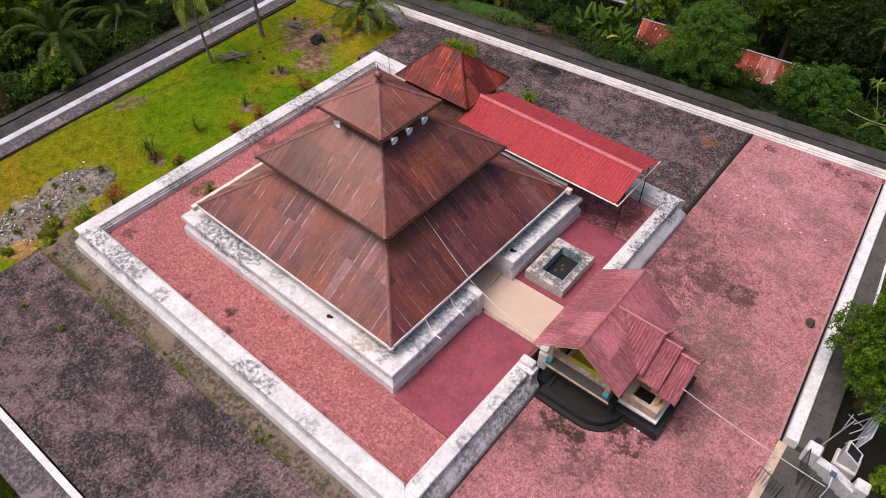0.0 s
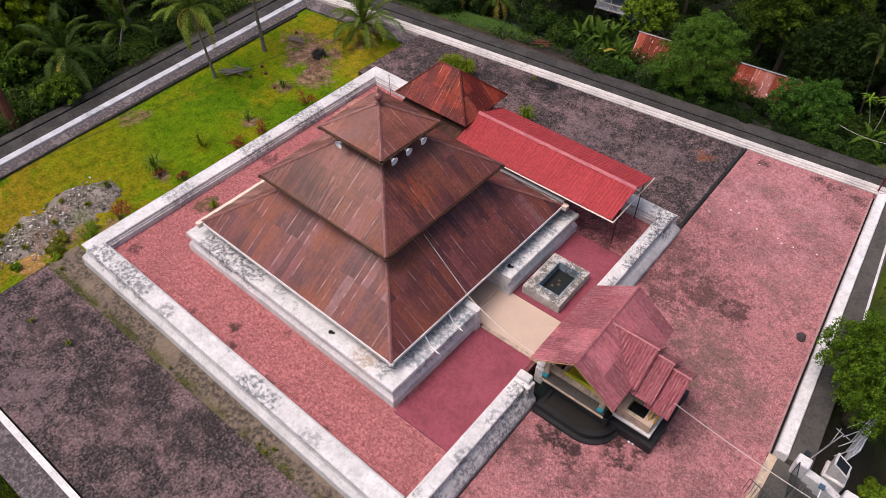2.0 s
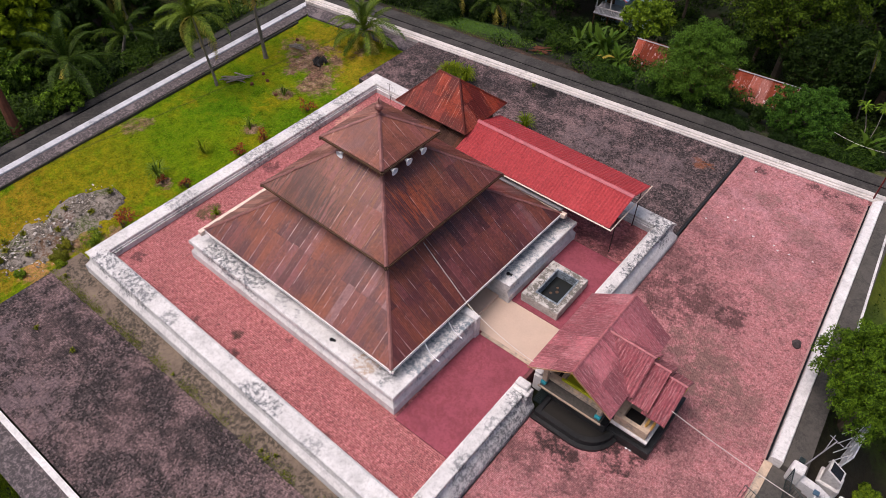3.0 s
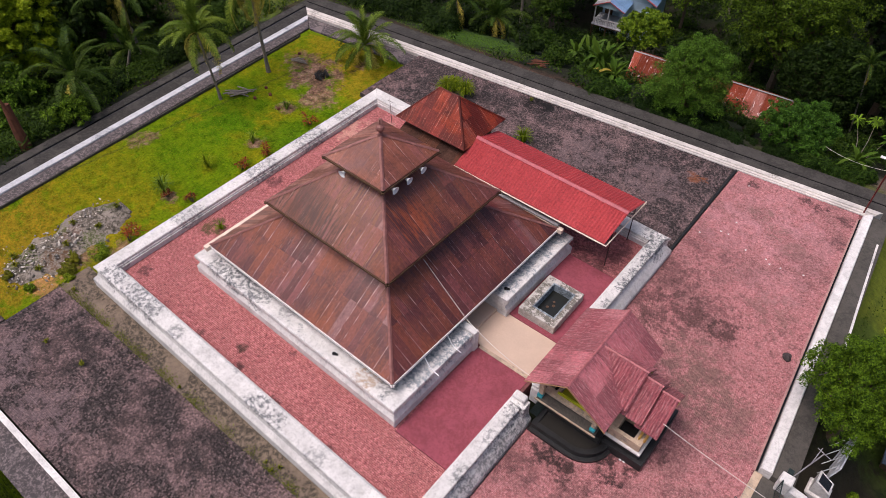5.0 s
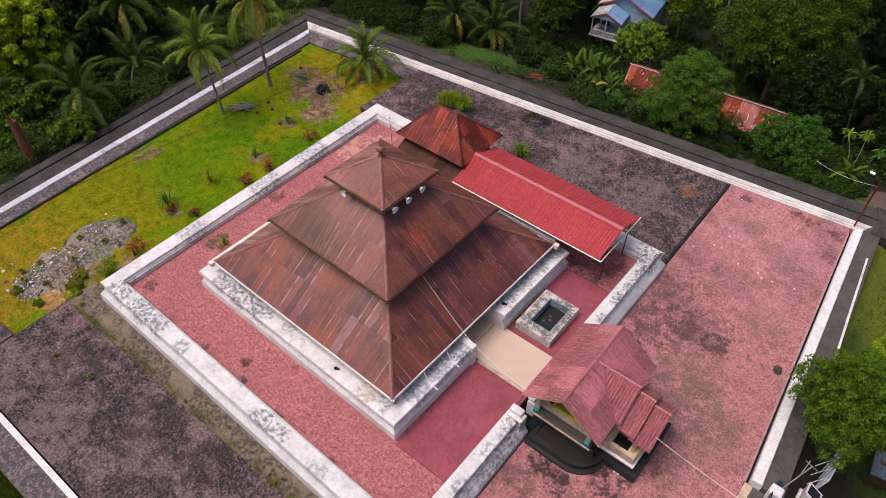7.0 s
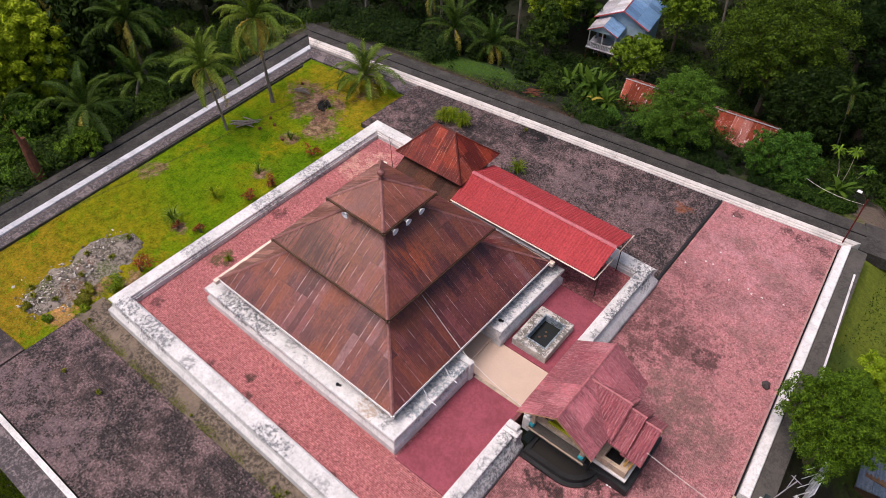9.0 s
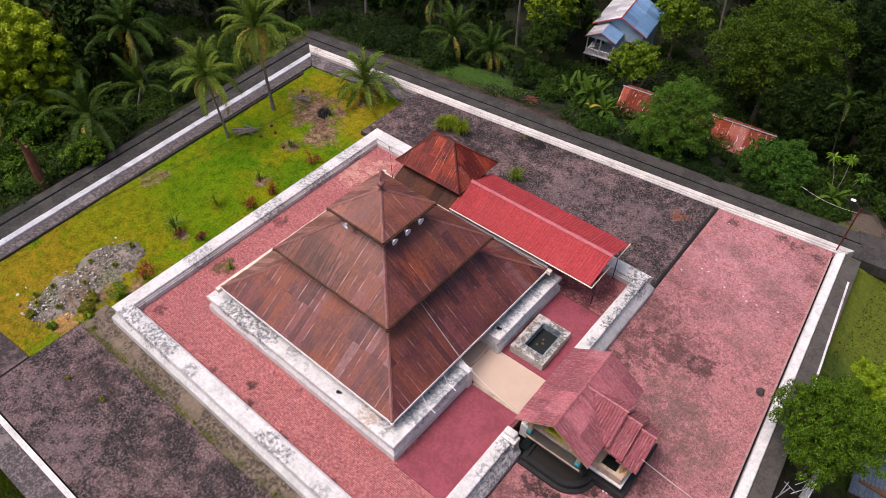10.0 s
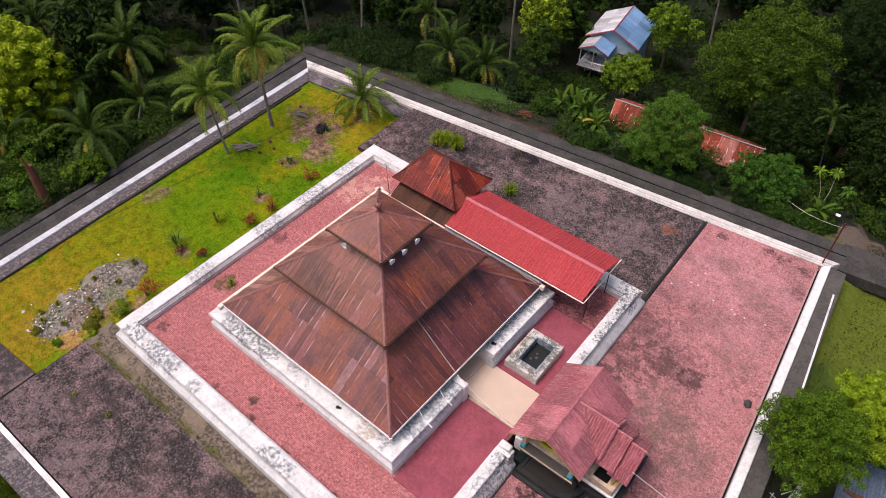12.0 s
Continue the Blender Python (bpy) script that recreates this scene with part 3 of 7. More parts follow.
def ground_mat():
    """Hill soil: litter made near black to hold the trees' shade, a leaf-strewn brown strip behind the far lane, green
    and olive clearings.
    """
    m, nt, b = start("leaf_litter_ground", 0.95)
    p = where(nt)
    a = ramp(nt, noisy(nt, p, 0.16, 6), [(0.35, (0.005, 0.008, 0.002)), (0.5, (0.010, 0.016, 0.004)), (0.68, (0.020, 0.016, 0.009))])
    wob = noisy(nt, p, 0.55, 7, 0.7)
    for at, reach, col, amt in (((-39.5, 14.5, -6.0), 9.5, (0.050, 0.095, 0.008), 1.0), ((-35.0, 18.0, -5.0), 9.5, (0.080, 0.125, 0.009), 1.0), ((-30.0, 6.0, -2.8), 5.0, (0.026, 0.036, 0.010), 0.8), ((-14.5, 25.5, -2.5), 5.0, (0.034, 0.085, 0.006), 1.0),
                                ((-12.5, 27.0, -2.5), 4.2, (0.040, 0.090, 0.010), 0.9), ((22.8, 16.0, -2.6), 15.0, (0.050, 0.080, 0.008), 1.0), ((22.5, 22.0, -2.1), 9.5, (0.085, 0.110, 0.008), 1.0), ((-1.5, 38.0, -8.0), 5.0, (0.050, 0.036, 0.026), 0.8), ((20.6, 28.0, -2.2), 4.2, (0.140, 0.105, 0.085), 0.9), ((24.0, 3.5, -4.6), 6.0, (0.020, 0.014, 0.010), 0.9)):
        d = node(nt, "ShaderNodeVectorMath", {0: p, 1: at}, operation="DISTANCE").outputs["Value"]
        d = node(nt, "ShaderNodeMath", {0: d, 1: reach}, operation="DIVIDE").outputs[0]
        d = node(nt, "ShaderNodeMath", {0: d, 1: 0.5, 2: wob}, operation="MULTIPLY_ADD").outputs[0]
        a = mix(nt, ramp(nt, d, [(0.78, grey(amt)), (0.94, grey(0))]), a, col)
    f = noisy(nt, p, 3.0, 7, 0.75)
    sep = node(nt, "ShaderNodeSeparateXYZ", {0: p})
    df = node(nt, "ShaderNodeMath", {0: sep.outputs[0], 1: -0.112, 2: sep.outputs[1]}, operation="MULTIPLY_ADD").outputs[0]
    df = node(nt, "ShaderNodeMath", {0: wob, 1: 3.4, 2: df}, operation="MULTIPLY_ADD").outputs[0]
    east = node(nt, "ShaderNodeMath", {0: sep.outputs[0], 1: -2.0}, operation="MAXIMUM").outputs[0]
    df = node(nt, "ShaderNodeMath", {0: east, 1: 0.22, 2: df}, operation="MULTIPLY_ADD").outputs[0]
    strip = ramp(nt, node(nt, "ShaderNodeMapRange", {0: df, 1: 19.5, 2: 29.5, 3: 0.0, 4: 1.0}).outputs[0], [(0.0, grey(0)), (0.06, grey(1)), (0.52, grey(1)), (0.66, grey(0))])
    soil = ramp(nt, node(nt, "ShaderNodeMath", {0: noisy(nt, p, 9.0, 8, 0.85), 1: noisy(nt, p, 0.9, 6, 0.75)}, operation="MULTIPLY").outputs[0], [(0.17, (0.016, 0.014, 0.009)), (0.25, (0.050, 0.030, 0.020)), (0.33, (0.105, 0.055, 0.034)), (0.42, (0.22, 0.14, 0.09))])
    strip = node(nt, "ShaderNodeMath", {0: strip, 1: node(nt, "ShaderNodeMapRange", {0: sep.outputs[0], 1: -22.0, 2: -13.0, 3: 0.25, 4: 1.0}).outputs[0]}, operation="MULTIPLY").outputs[0]
    strip = node(nt, "ShaderNodeMath", {0: strip, 1: node(nt, "ShaderNodeMapRange", {0: sep.outputs[0], 1: 18.5, 2: 20.0, 3: 1.0, 4: 0.0}).outputs[0]}, operation="MULTIPLY").outputs[0]
    a = mix(nt, strip, a, soil)
    nt.links.new(mix(nt, 0.6, a, mix(nt, 1.0, a, ramp(nt, f, [(0.3, grey(0.35)), (0.7, grey(1.5))]), "MULTIPLY")), b.inputs["Base Color"])
    bump(nt, b, f, 0.8, 0.08)
    return m


def lawn_mat():
    """Short grass: bright green in the middle, olive and yellow towards the ends, soil in bare spots, one old wheel rut."""
    m, nt, b = start("patchy_lawn", 0.95)
    p = where(nt)
    a = ramp(nt, noisy(nt, p, 0.30, 8, 0.65), [(0.36, (0.078, 0.158, 0.003)), (0.50, (0.125, 0.188, 0.004)), (0.64, (0.200, 0.192, 0.006))])
    wob = noisy(nt, p, 0.9, 10, 0.75)
    f = noisy(nt, p, 7.0, 8, 0.8)
    soil = ramp(nt, noisy(nt, p, 2.2, 10, 0.8), [(0.36, (0.07, 0.038, 0.028)), (0.5, (0.20, 0.115, 0.080)), (0.64, (0.36, 0.245, 0.18))])
    for at, reach, col, amt in (((-17.0, -9.0, -1.1), 5.5, (0.200, 0.165, 0.008), 0.8), ((-20.0, -6.0, -1.1), 5.5, (0.180, 0.175, 0.006), 0.75), ((-19.5, -12.5, -1.1), 4.5, (0.24, 0.165, 0.012), 0.8), ((-16.0, -14.2, -1.1), 2.6, (0.25, 0.165, 0.014), 0.85),
                                ((-18.5, 14.6, -1.1), 4.0, (0.26, 0.20, 0.012), 0.8), ((-14.3, 13.2, -1.1), 3.2, (0.24, 0.18, 0.012), 0.8), ((-17.5, 0.5, -1.1), 4.5, (0.085, 0.170, 0.003), 0.6), ((-19.0, 4.5, -1.1), 3.5, (0.055, 0.155, 0.003), 0.6), ((-14.6, 5.0, -1.1), 2.0, (0.060, 0.140, 0.004), 0.6),
                                ((-17.6, 11.4, -1.1), 2.3, soil, 0.95), ((-15.6, 9.6, -1.1), 1.5, soil, 0.9), ((-19.9, 12.2, -1.1), 1.6, soil, 0.85), ((-16.3, 7.2, -1.1), 0.8, soil, 0.9), ((-15.0, 3.0, -1.1), 0.65, soil, 0.95), ((-14.8, -3.9, -1.1), 0.55, soil, 0.9), ((-21.3, -1.5, -1.1), 1.1, soil, 0.8), ((-14.6, -10.3, -1.1), 1.3, soil, 0.85), ((-14.0, -12.6, -1.1), 1.0, (0.42, 0.22, 0.09), 0.85), ((-13.3, -8.4, -1.1), 0.8, soil, 0.8), ((-16.0, 15.1, -1.1), 0.9, soil, 0.8)):
        d = node(nt, "ShaderNodeVectorMath", {0: p, 1: at}, operation="DISTANCE").outputs["Value"]
        d = node(nt, "ShaderNodeMath", {0: d, 1: -0.25 / reach, 2: 0.25}, operation="MULTIPLY_ADD").outputs[0]
        d = node(nt, "ShaderNodeMath", {0: d, 1: 0.13}, operation="MINIMUM").outputs[0]
        d = node(nt, "ShaderNodeMath", {0: wob, 1: d}, operation="ADD").outputs[0]
        a = mix(nt, ramp(nt, d, [(0.50, grey(0)), (0.60, grey(amt))]), a, col)
    rut = node(nt, "ShaderNodeVectorMath", {0: p, 1: (0.992, -0.128, 0.0)}, operation="DOT_PRODUCT").outputs["Value"]
    rut = node(nt, "ShaderNodeMath", {0: wob, 1: 0.5, 2: rut}, operation="MULTIPLY_ADD").outputs[0]
    rut = node(nt, "ShaderNodeMath", {0: node(nt, "ShaderNodeMath", {0: rut, 1: 20.45}, operation="ADD").outputs[0]}, operation="ABSOLUTE").outputs[0]
    a = mix(nt, ramp(nt, rut, [(0.05, grey(0.5)), (0.14, grey(0))]), a, (0.055, 0.060, 0.018))
    a = mix(nt, 0.85, a, mix(nt, 1.0, a, ramp(nt, f, [(0.32, grey(0.30)), (0.5, grey(0.95)), (0.68, grey(1.6))]), "MULTIPLY"))
    a = mix(nt, 1.0, a, ramp(nt, noisy(nt, p, 1.6, 9, 0.75), [(0.38, (0.60, 0.68, 0.6)), (0.5, (1.0, 1.0, 1.0)), (0.62, (1.3, 1.18, 1.2))]), "MULTIPLY")
    b.inputs["Specular IOR Level"].default_value = 0.05
    nt.links.new(a, b.inputs["Base Color"])
    bump(nt, b, f, 0.8, 0.05)
    return m


M_ground, M_lawn = ground_mat(), lawn_mat()


# ---- building blocks ----
def mesh_from(bm, name):
    me = bpy.data.meshes.new(name)
    bm.to_mesh(me)
    bm.free()
    return me


def thing(name, at, label, category, group="", kind=""):
    e = new(name)
    e.empty_display_size = 0.2
    e.location = at
    e.matrix_world = Matrix.Translation(at)
    return tagged(e, label, category, group, kind)


def placed(o):
    m = o.matrix_basis.copy()
    return m if o.parent is None else placed(o.parent) @ o.matrix_parent_inverse @ m


def attach(ob, parent):
    if parent is not None:
        ob.parent = parent
        ob.matrix_parent_inverse = placed(parent).inverted()
    return ob


def part(name, bm, material, parent=None, label=""):
    me = bm if isinstance(bm, bpy.types.Mesh) else mesh_from(bm, name)
    if not me.materials:
        me.materials.append(material)
    ob = attach(new(name, me), parent)
    if label:
        ob["label"] = label
    return ob


def box(bm, x0, y0, z0, x1, y1, z1, bevel=0.0, m=None):
    r = bmesh.ops.create_cube(bm, size=1)
    mm = Matrix.Translation(((x0 + x1) / 2, (y0 + y1) / 2, (z0 + z1) / 2)) @ Matrix.Diagonal((abs(x1 - x0), abs(y1 - y0), abs(z1 - z0), 1))
    bmesh.ops.transform(bm, matrix=mm if m is None else m @ mm, verts=r["verts"])
    if bevel:
        es = list({e for v in r["verts"] for e in v.link_edges})
        bmesh.ops.bevel(bm, geom=es, offset=bevel, segments=1, affect="EDGES")
    return bm


def boxes(*dims, bevel=0.0):
    bm = bmesh.new()
    for d in dims:
        box(bm, *d, bevel=bevel)
    return bm


def tube(bm, pts, rad, sides=6):
    """A round bar through pts; rad is one radius or one for each point."""
    pts = [Vector(p) for p in pts]
    rads = rad if isinstance(rad, (list, tuple)) else [rad] * len(pts)
    rings = []
    for i, p in enumerate(pts):
        d = (pts[min(i + 1, len(pts) - 1)] - pts[max(i - 1, 0)]).normalized()
        a = d.orthogonal().normalized() if abs(d.z) > 0.99 else d.cross(Vector((0, 0, 1))).normalized()
        b = d.cross(a)
        rings.append([bm.verts.new(p + rads[i] * (math.cos(t) * a + math.sin(t) * b)) for t in (2 * math.pi * k / sides for k in range(sides))])
    for r, s in zip(rings, rings[1:]):
        for k in range(sides):
            bm.faces.new((r[k], r[(k + 1) % sides], s[(k + 1) % sides], s[k]))
    bm.faces.new(rings[0][::-1])
    bm.faces.new(rings[-1])
    return bm


def tubes(*bars, sides=6):
    bm = bmesh.new()
    for pts, rad in bars:
        tube(bm, pts, rad, sides)
    return bm


def lathe(bm, at, prof, sides=16):
    rings = [[bm.verts.new((at[0] + r * math.cos(2 * math.pi * k / sides), at[1] + r * math.sin(2 * math.pi * k / sides), at[2] + z)) for k in range(sides)] for r, z in prof]
    for r, s in zip(rings, rings[1:]):
        for k in range(sides):
            bm.faces.new((r[k], r[(k + 1) % sides], s[(k + 1) % sides], s[k]))
    bm.faces.new(rings[0][::-1])
    bm.faces.new(rings[-1])
    return bm


def prism(pts, z0, z1):
    """Upright block over a plan outline."""
    bm = bmesh.new()
    lo = [bm.verts.new((x, y, z0)) for x, y in pts]
    hi = [bm.verts.new((x, y, z1)) for x, y in pts]
    bm.faces.new(lo[::-1])
    bm.faces.new(hi)
    for i in range(len(pts)):
        j = (i + 1) % len(pts)
        bm.faces.new((lo[i], lo[j], hi[j], hi[i]))
    bmesh.ops.recalc_face_normals(bm, faces=bm.faces[:])
    return bm


def swept(p0, p1, profile, m0=0.0, m1=0.0):
    """A wall from p0 to p1 (plan): profile is (outward, z) and outward lies to the right of the way. m0, m1: mitre at the ends,
    metres along the wall for each metre outward."""
    a, b = Vector((*p0, 0)), Vector((*p1, 0))
    d = (b - a).normalized()
    out = Vector((d.y, -d.x, 0))
    bm = bmesh.new()
    length = (b - a).length
    n = max(1, int(length / 0.8))
    rings = []
    for k in range(n + 1):
        f = k / n
        ring = []
        for o, z in profile:
            s = -m0 * o + f * (length + (m0 + m1) * o)
            wob = 0.006 * noise.noise(Vector((a.x + s * 0.7, a.y + o * 3, z * 3)))
            ring.append(bm.verts.new(a + d * s + out * (o + wob) + Vector((0, 0, z + wob))))
        rings.append(ring)
    for r, s in zip(rings, rings[1:]):
        for k in range(len(r)):
            j = (k + 1) % len(r)
            bm.faces.new((r[k], r[j], s[j], s[k]))
    bm.faces.new(rings[0][::-1])
    bm.faces.new(rings[-1])
    bmesh.ops.recalc_face_normals(bm, faces=bm.faces[:])
    return bm


def roof_face(parent, p0, p1, q0, q1, material, name="roof_sheet", pitch=0.085, amp=0.0045, width=0.66, rows=2, jitter=0.008, seed=1):
    """One slope of a roof, laid with single ribbed sheets. p0 to p1 is the eave (outside seen with p0 left), q0 to q1 the top edge."""
    rng = random.Random(seed)
    p0, p1, q0, q1 = (Vector(v) for v in (p0, p1, q0, q1))
    length = (p1 - p0).length
    u = (p1 - p0).normalized()
    w = (q0 - p0) - u * (q0 - p0).dot(u)
    rise = w.length
    v = w.normalized()
    nrm = u.cross(v).normalized()
    if nrm.z < 0:
        nrm = -nrm
    ul, ur = (q0 - p0).dot(u), (q1 - p0).dot(u)

    def top(s):
        t = rise
        if ul > 1e-4:
            t = min(t, rise * max(0.0, s) / ul)
        elif ul < -1e-4:
            pass
        if length - ur > 1e-4:
            t = min(t, rise * max(0.0, length - s) / (length - ur))
        return t

    lo_u, hi_u = min(0.0, ul), max(length, ur)

    def bottom(s):
        if s < 0 and ul < 0:
            return rise * s / ul
        if s > length and ur > length:
            return rise * (s - length) / (ur - length)
        return 0.0

    cols = max(1, round((hi_u - lo_u) / width))
    cw = (hi_u - lo_u) / cols
    step = rise / rows
    for c in range(cols):
        cut = rng.uniform(-0.03, 0.03) * step
        for r in range(rows):
            v0 = 0.0 if r == 0 else r * step + cut
            v1 = rise if r == rows - 1 else (r + 1) * step + cut + 0.08
            s0, s1 = lo_u + c * cw, lo_u + (c + 1) * cw + (0.05 if c < cols - 1 else 0)
            k = max(2, int(round((s1 - s0) / (pitch / 2))))
            lift = 0.004 * (c % 2) + rng.uniform(0, jitter)
            verts, uvs, laps, faces = [], [], [], []
            for i in range(k + 1):
                s = s0 + (s1 - s0) * i / k
                a, b2 = max(v0, bottom(s)), min(v1, top(s))
                if b2 <= a:
                    b2 = a
                h = (amp if i % 2 else -amp) + lift
                for tt, extra in ((a, 0.012 if r else 0.0), (b2, 0.0)):
                    verts.append(p0 + u * s + v * tt + nrm * (h + extra))
                    uvs.append((s + 13.7 * seed, tt))
                    laps.append((i / k, (tt - v0) / max(0.01, v1 - v0)))
            for i in range(k):
                q = (2 * i, 2 * i + 2, 2 * i + 3, 2 * i + 1)
                if (verts[q[0]] - verts[q[3]]).length + (verts[q[1]] - verts[q[2]]).length > 0.02:
                    faces.append(q)
            if not faces:
                continue
            me = bpy.data.meshes.new(name)
            me.from_pydata([tuple(x) for x in verts], [], faces)
            lay = me.uv_layers.new(name="UVMap")
            for poly in me.polygons:
                for li in poly.loop_indices:
                    lay.data[li].uv = uvs[me.loops[li].vertex_index]
            lay = me.uv_layers.new(name="lap")
            for poly in me.polygons:
                for li in poly.loop_indices:
                    lay.data[li].uv = laps[me.loops[li].vertex_index]
            part(name, me, material, parent)


def cap(parent, a, b, material, rad=0.09, name="ridge_cap", label=""):
    """Bent ridge caps, one object a length, lapped over one another."""
    a, b = Vector(a), Vector(b)
    d = (b - a).normalized()
    side = d.cross(Vector((0, 0, 1))).normalized()
    up = side.cross(d).normalized()
    n = max(1, round((b - a).length / 1.5))
    for i in range(n):
        s, e = a.lerp(b, i / n), a.lerp(b, min(1, (i + 1.05) / n))
        bm = bmesh.new()
        rings = []
        for c, z in ((s, 0.016), (e, 0.0)):
            rings.append([bm.verts.new(c + side * x + up * (y + z)) for x, y in ((-1.5 * rad, -0.55 * rad), (-0.5 * rad, 0.25 * rad), (0, 0.5 * rad), (0.5 * rad, 0.25 * rad), (1.5 * rad, -0.55 * rad))])
        for k in range(4):
            bm.faces.new((rings[0][k], rings[1][k], rings[1][k + 1], rings[0][k + 1]))
        part(name, bm, material, parent, label)


# ---- ground and paving ----
def far_y(x):
    """Inner foot line of the far boundary wall."""
    return 19.25 + 0.112 * x


def right_x(y):
    """Inner foot line of the boundary wall beside the pink court."""
    return 20.85 - 0.080 * y


def left_x(y):
    return -23.1 - 0.050 * y


def fall(d, flat, steep, floor):
    return max(floor, -steep * max(0.0, d - flat))


def terrain(x, y):
    """The hilltop: level under the compound, dropping away all round it."""
    df, dr, dl, dn = y - far_y(x), x - right_x(y), left_x(y) - x, -19.5 - y
    z = -1.45
    z += fall(df, 4.6, 0.42, -9.5) + fall(dl, 3.6, 0.40, -7.0) + fall(dr, 1.6, 0.9, -3.2 + 2.5 * min(1.0, max(0.0, (y - 11.5) / 4.0))) + fall(dn, 1.5, 0.3, -5.0)
    far = max(0.0, math.hypot(x, y) - 62)
    out = max(df, dr, dl, dn)
    if out > 5:
        z += 0.35 * noise.noise(Vector((x * 0.12, y * 0.12, 0))) * min(1, (out - 5) / 6)
    return max(z, -12.5) - 0.02 * far


def terrain_sheet():
    ax = sorted({*[i * 1.0 for i in range(-60, 61)], *[s * v for s in (-1, 1) for v in (65, 72, 80, 95, 120, 160, 220, 320, 480, 800, 1400, 2500)]})
    verts = [(x, y, terrain(x, y)) for y in ax for x in ax]
    n = len(ax)
    faces = [(j * n + i, j * n + i + 1, (j + 1) * n + i + 1, (j + 1) * n + i) for j in range(n - 1) for i in range(n - 1)]
    me = bpy.data.meshes.new("ground")
    me.from_pydata(verts, [], faces)
    for p in me.polygons:
        p.use_smooth = True
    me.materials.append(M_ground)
    return tagged(new("ground", me), "leaf-littered hill ground darkened for the tree shade", "ground", kind="structure")


terrain_sheet()


def slab(name, pts, z0, z1, material, label, category):
    return tagged(part(name, prism(pts, z0, z1), material), label, category, kind="structure")


def inside(pts, x, y):
    c = False
    for i in range(len(pts)):
        (x0, y0), (x1, y1) = pts[i - 1], pts[i]
        if (y0 > y) != (y1 > y) and x < (x1 - x0) * (y - y0) / (y1 - y0) + x0:
            c = not c
    return c


def hexes(pts, size, gap):
    """Centres of a six-sided paver field inside an outline."""
    xs, ys = [p[0] for p in pts], [p[1] for p in pts]
    dx, dy = size, size * 0.866
    j, y, got = 0, min(ys), []
    while y < max(ys):
        x = min(xs) + (dx / 2 if j % 2 else 0)
        while x < max(xs):
            if inside(pts, x, y):
                got.append((x, y))
            x += dx
        y += dy
        j += 1
    return got


def paver_field(name, centres, shape, z, height, material, parent, label, lump=0.006):
    """Many pavers as one mesh, each a low block with its top edge drawn in."""
    rng = random.Random(len(centres))
    k = len(shape)
    verts, faces = [], []
    for cx, cy in centres:
        b = len(verts)
        t = z + height + rng.uniform(-lump, lump) + 0.01 * noise.noise(Vector((cx * 0.5, cy * 0.5, 0)))
        ax, ay = rng.uniform(-0.02, 0.02), rng.uniform(-0.02, 0.02)
        for x, y in shape:
            verts.append((cx + x, cy + y, z))
        for x, y in shape:
            verts.append((cx + x * 0.93, cy + y * 0.93, t + ax * x + ay * y))
        faces.append(tuple(b + k + i for i in range(k)))
        faces.extend((b + i, b + (i + 1) % k, b + k + (i + 1) % k, b + k + i) for i in range(k))
    me = bpy.data.meshes.new(name)
    me.from_pydata(verts, [], faces)
    me.materials.append(material)
    ob = attach(new(name, me), parent)
    return tagged(ob, label, "", kind="stuff")


def hex_shape(size, gap):
    r = (size - gap) / 2 / 0.866
    return [(r * math.cos(math.pi / 6 + math.pi / 3 * i), r * math.sin(math.pi / 6 + math.pi / 3 * i)) for i in range(6)]


# the raised inner court, its floor finishes
IN, OUTER = 10.25, -0.80
court = slab("floor", [(-10.7, -9.95), (10.4, -10.4), (10.5, 10.35), (-10.6, 10.6)], -1.3, -0.03, M_joint_red, "raised inner court floor of small red pavers", "floor")
slab("floor_cement", [(7.2, -7.45), (10.28, -7.45), (10.28, -1.42), (7.2, -1.42)], -0.04, 0.012, M_maroon, "smooth maroon cement floor beside the mosque", "floor")
slab("floor_cement_far", [(7.2, 1.30), (10.28, 1.30), (10.28, 6.9), (7.2, 6.9)], -0.04, 0.012, M_maroon, "smooth maroon cement floor round the basin", "floor")
slab("floor_path", [(6.0, -1.22), (11.4, -1.22), (11.4, 1.26), (6.0, 1.26)], -0.04, 0.02, M_beige, "beige tiled path from gatehouse to mosque door", "path")
slab("floor_path_edge", [(7.3, -1.42), (11.4, -1.42), (11.4, -1.22), (7.3, -1.22)], -0.04, 0.035, M_cream, "cream kerb along the beige path", "kerb")

# outer courts
PINK = [(11.45, 21.05), (11.45, -19.0), (22.0, -19.0), (20.75, 0.0), (19.05, 21.9)]
slab("pavement_pink", PINK, -1.5, OUTER - 0.03, M_joint_red, "worn pink paver court beside the inner wall", "pavement")
FARP = [(-13.3, 11.6), (11.25, 11.6), (11.25, 21.0), (-13.3, 18.25)]
slab("pavement_far", FARP, -1.5, OUTER - 0.03, M_joint_dark, "blackened paver court behind the mosque", "pavement")
FRONTP = [(-13.2, -12.15), (-13.2, -18.0), (11.4, -18.0), (11.4, -12.15)]
pav_front = slab("pavement_front", FRONTP, -1.5, -1.03, M_joint_dark, "blackened hexagon paver court before the wall", "pavement")
slab("pavement_corner", [(-13.3, -15.2), (-21.5, -15.6), (-21.5, -18.0), (-13.3, -18.0)], -1.5, -1.03, M_paver_dark, "blackened paving beside the rough lawn", "pavement")
slab("kerb_front", [(-22.0, -18.08), (11.4, -18.08), (11.4, -18.36), (-22.0, -18.36)], -1.5, -0.86, M_clean, "whitewashed kerb along the dark court", "kerb")
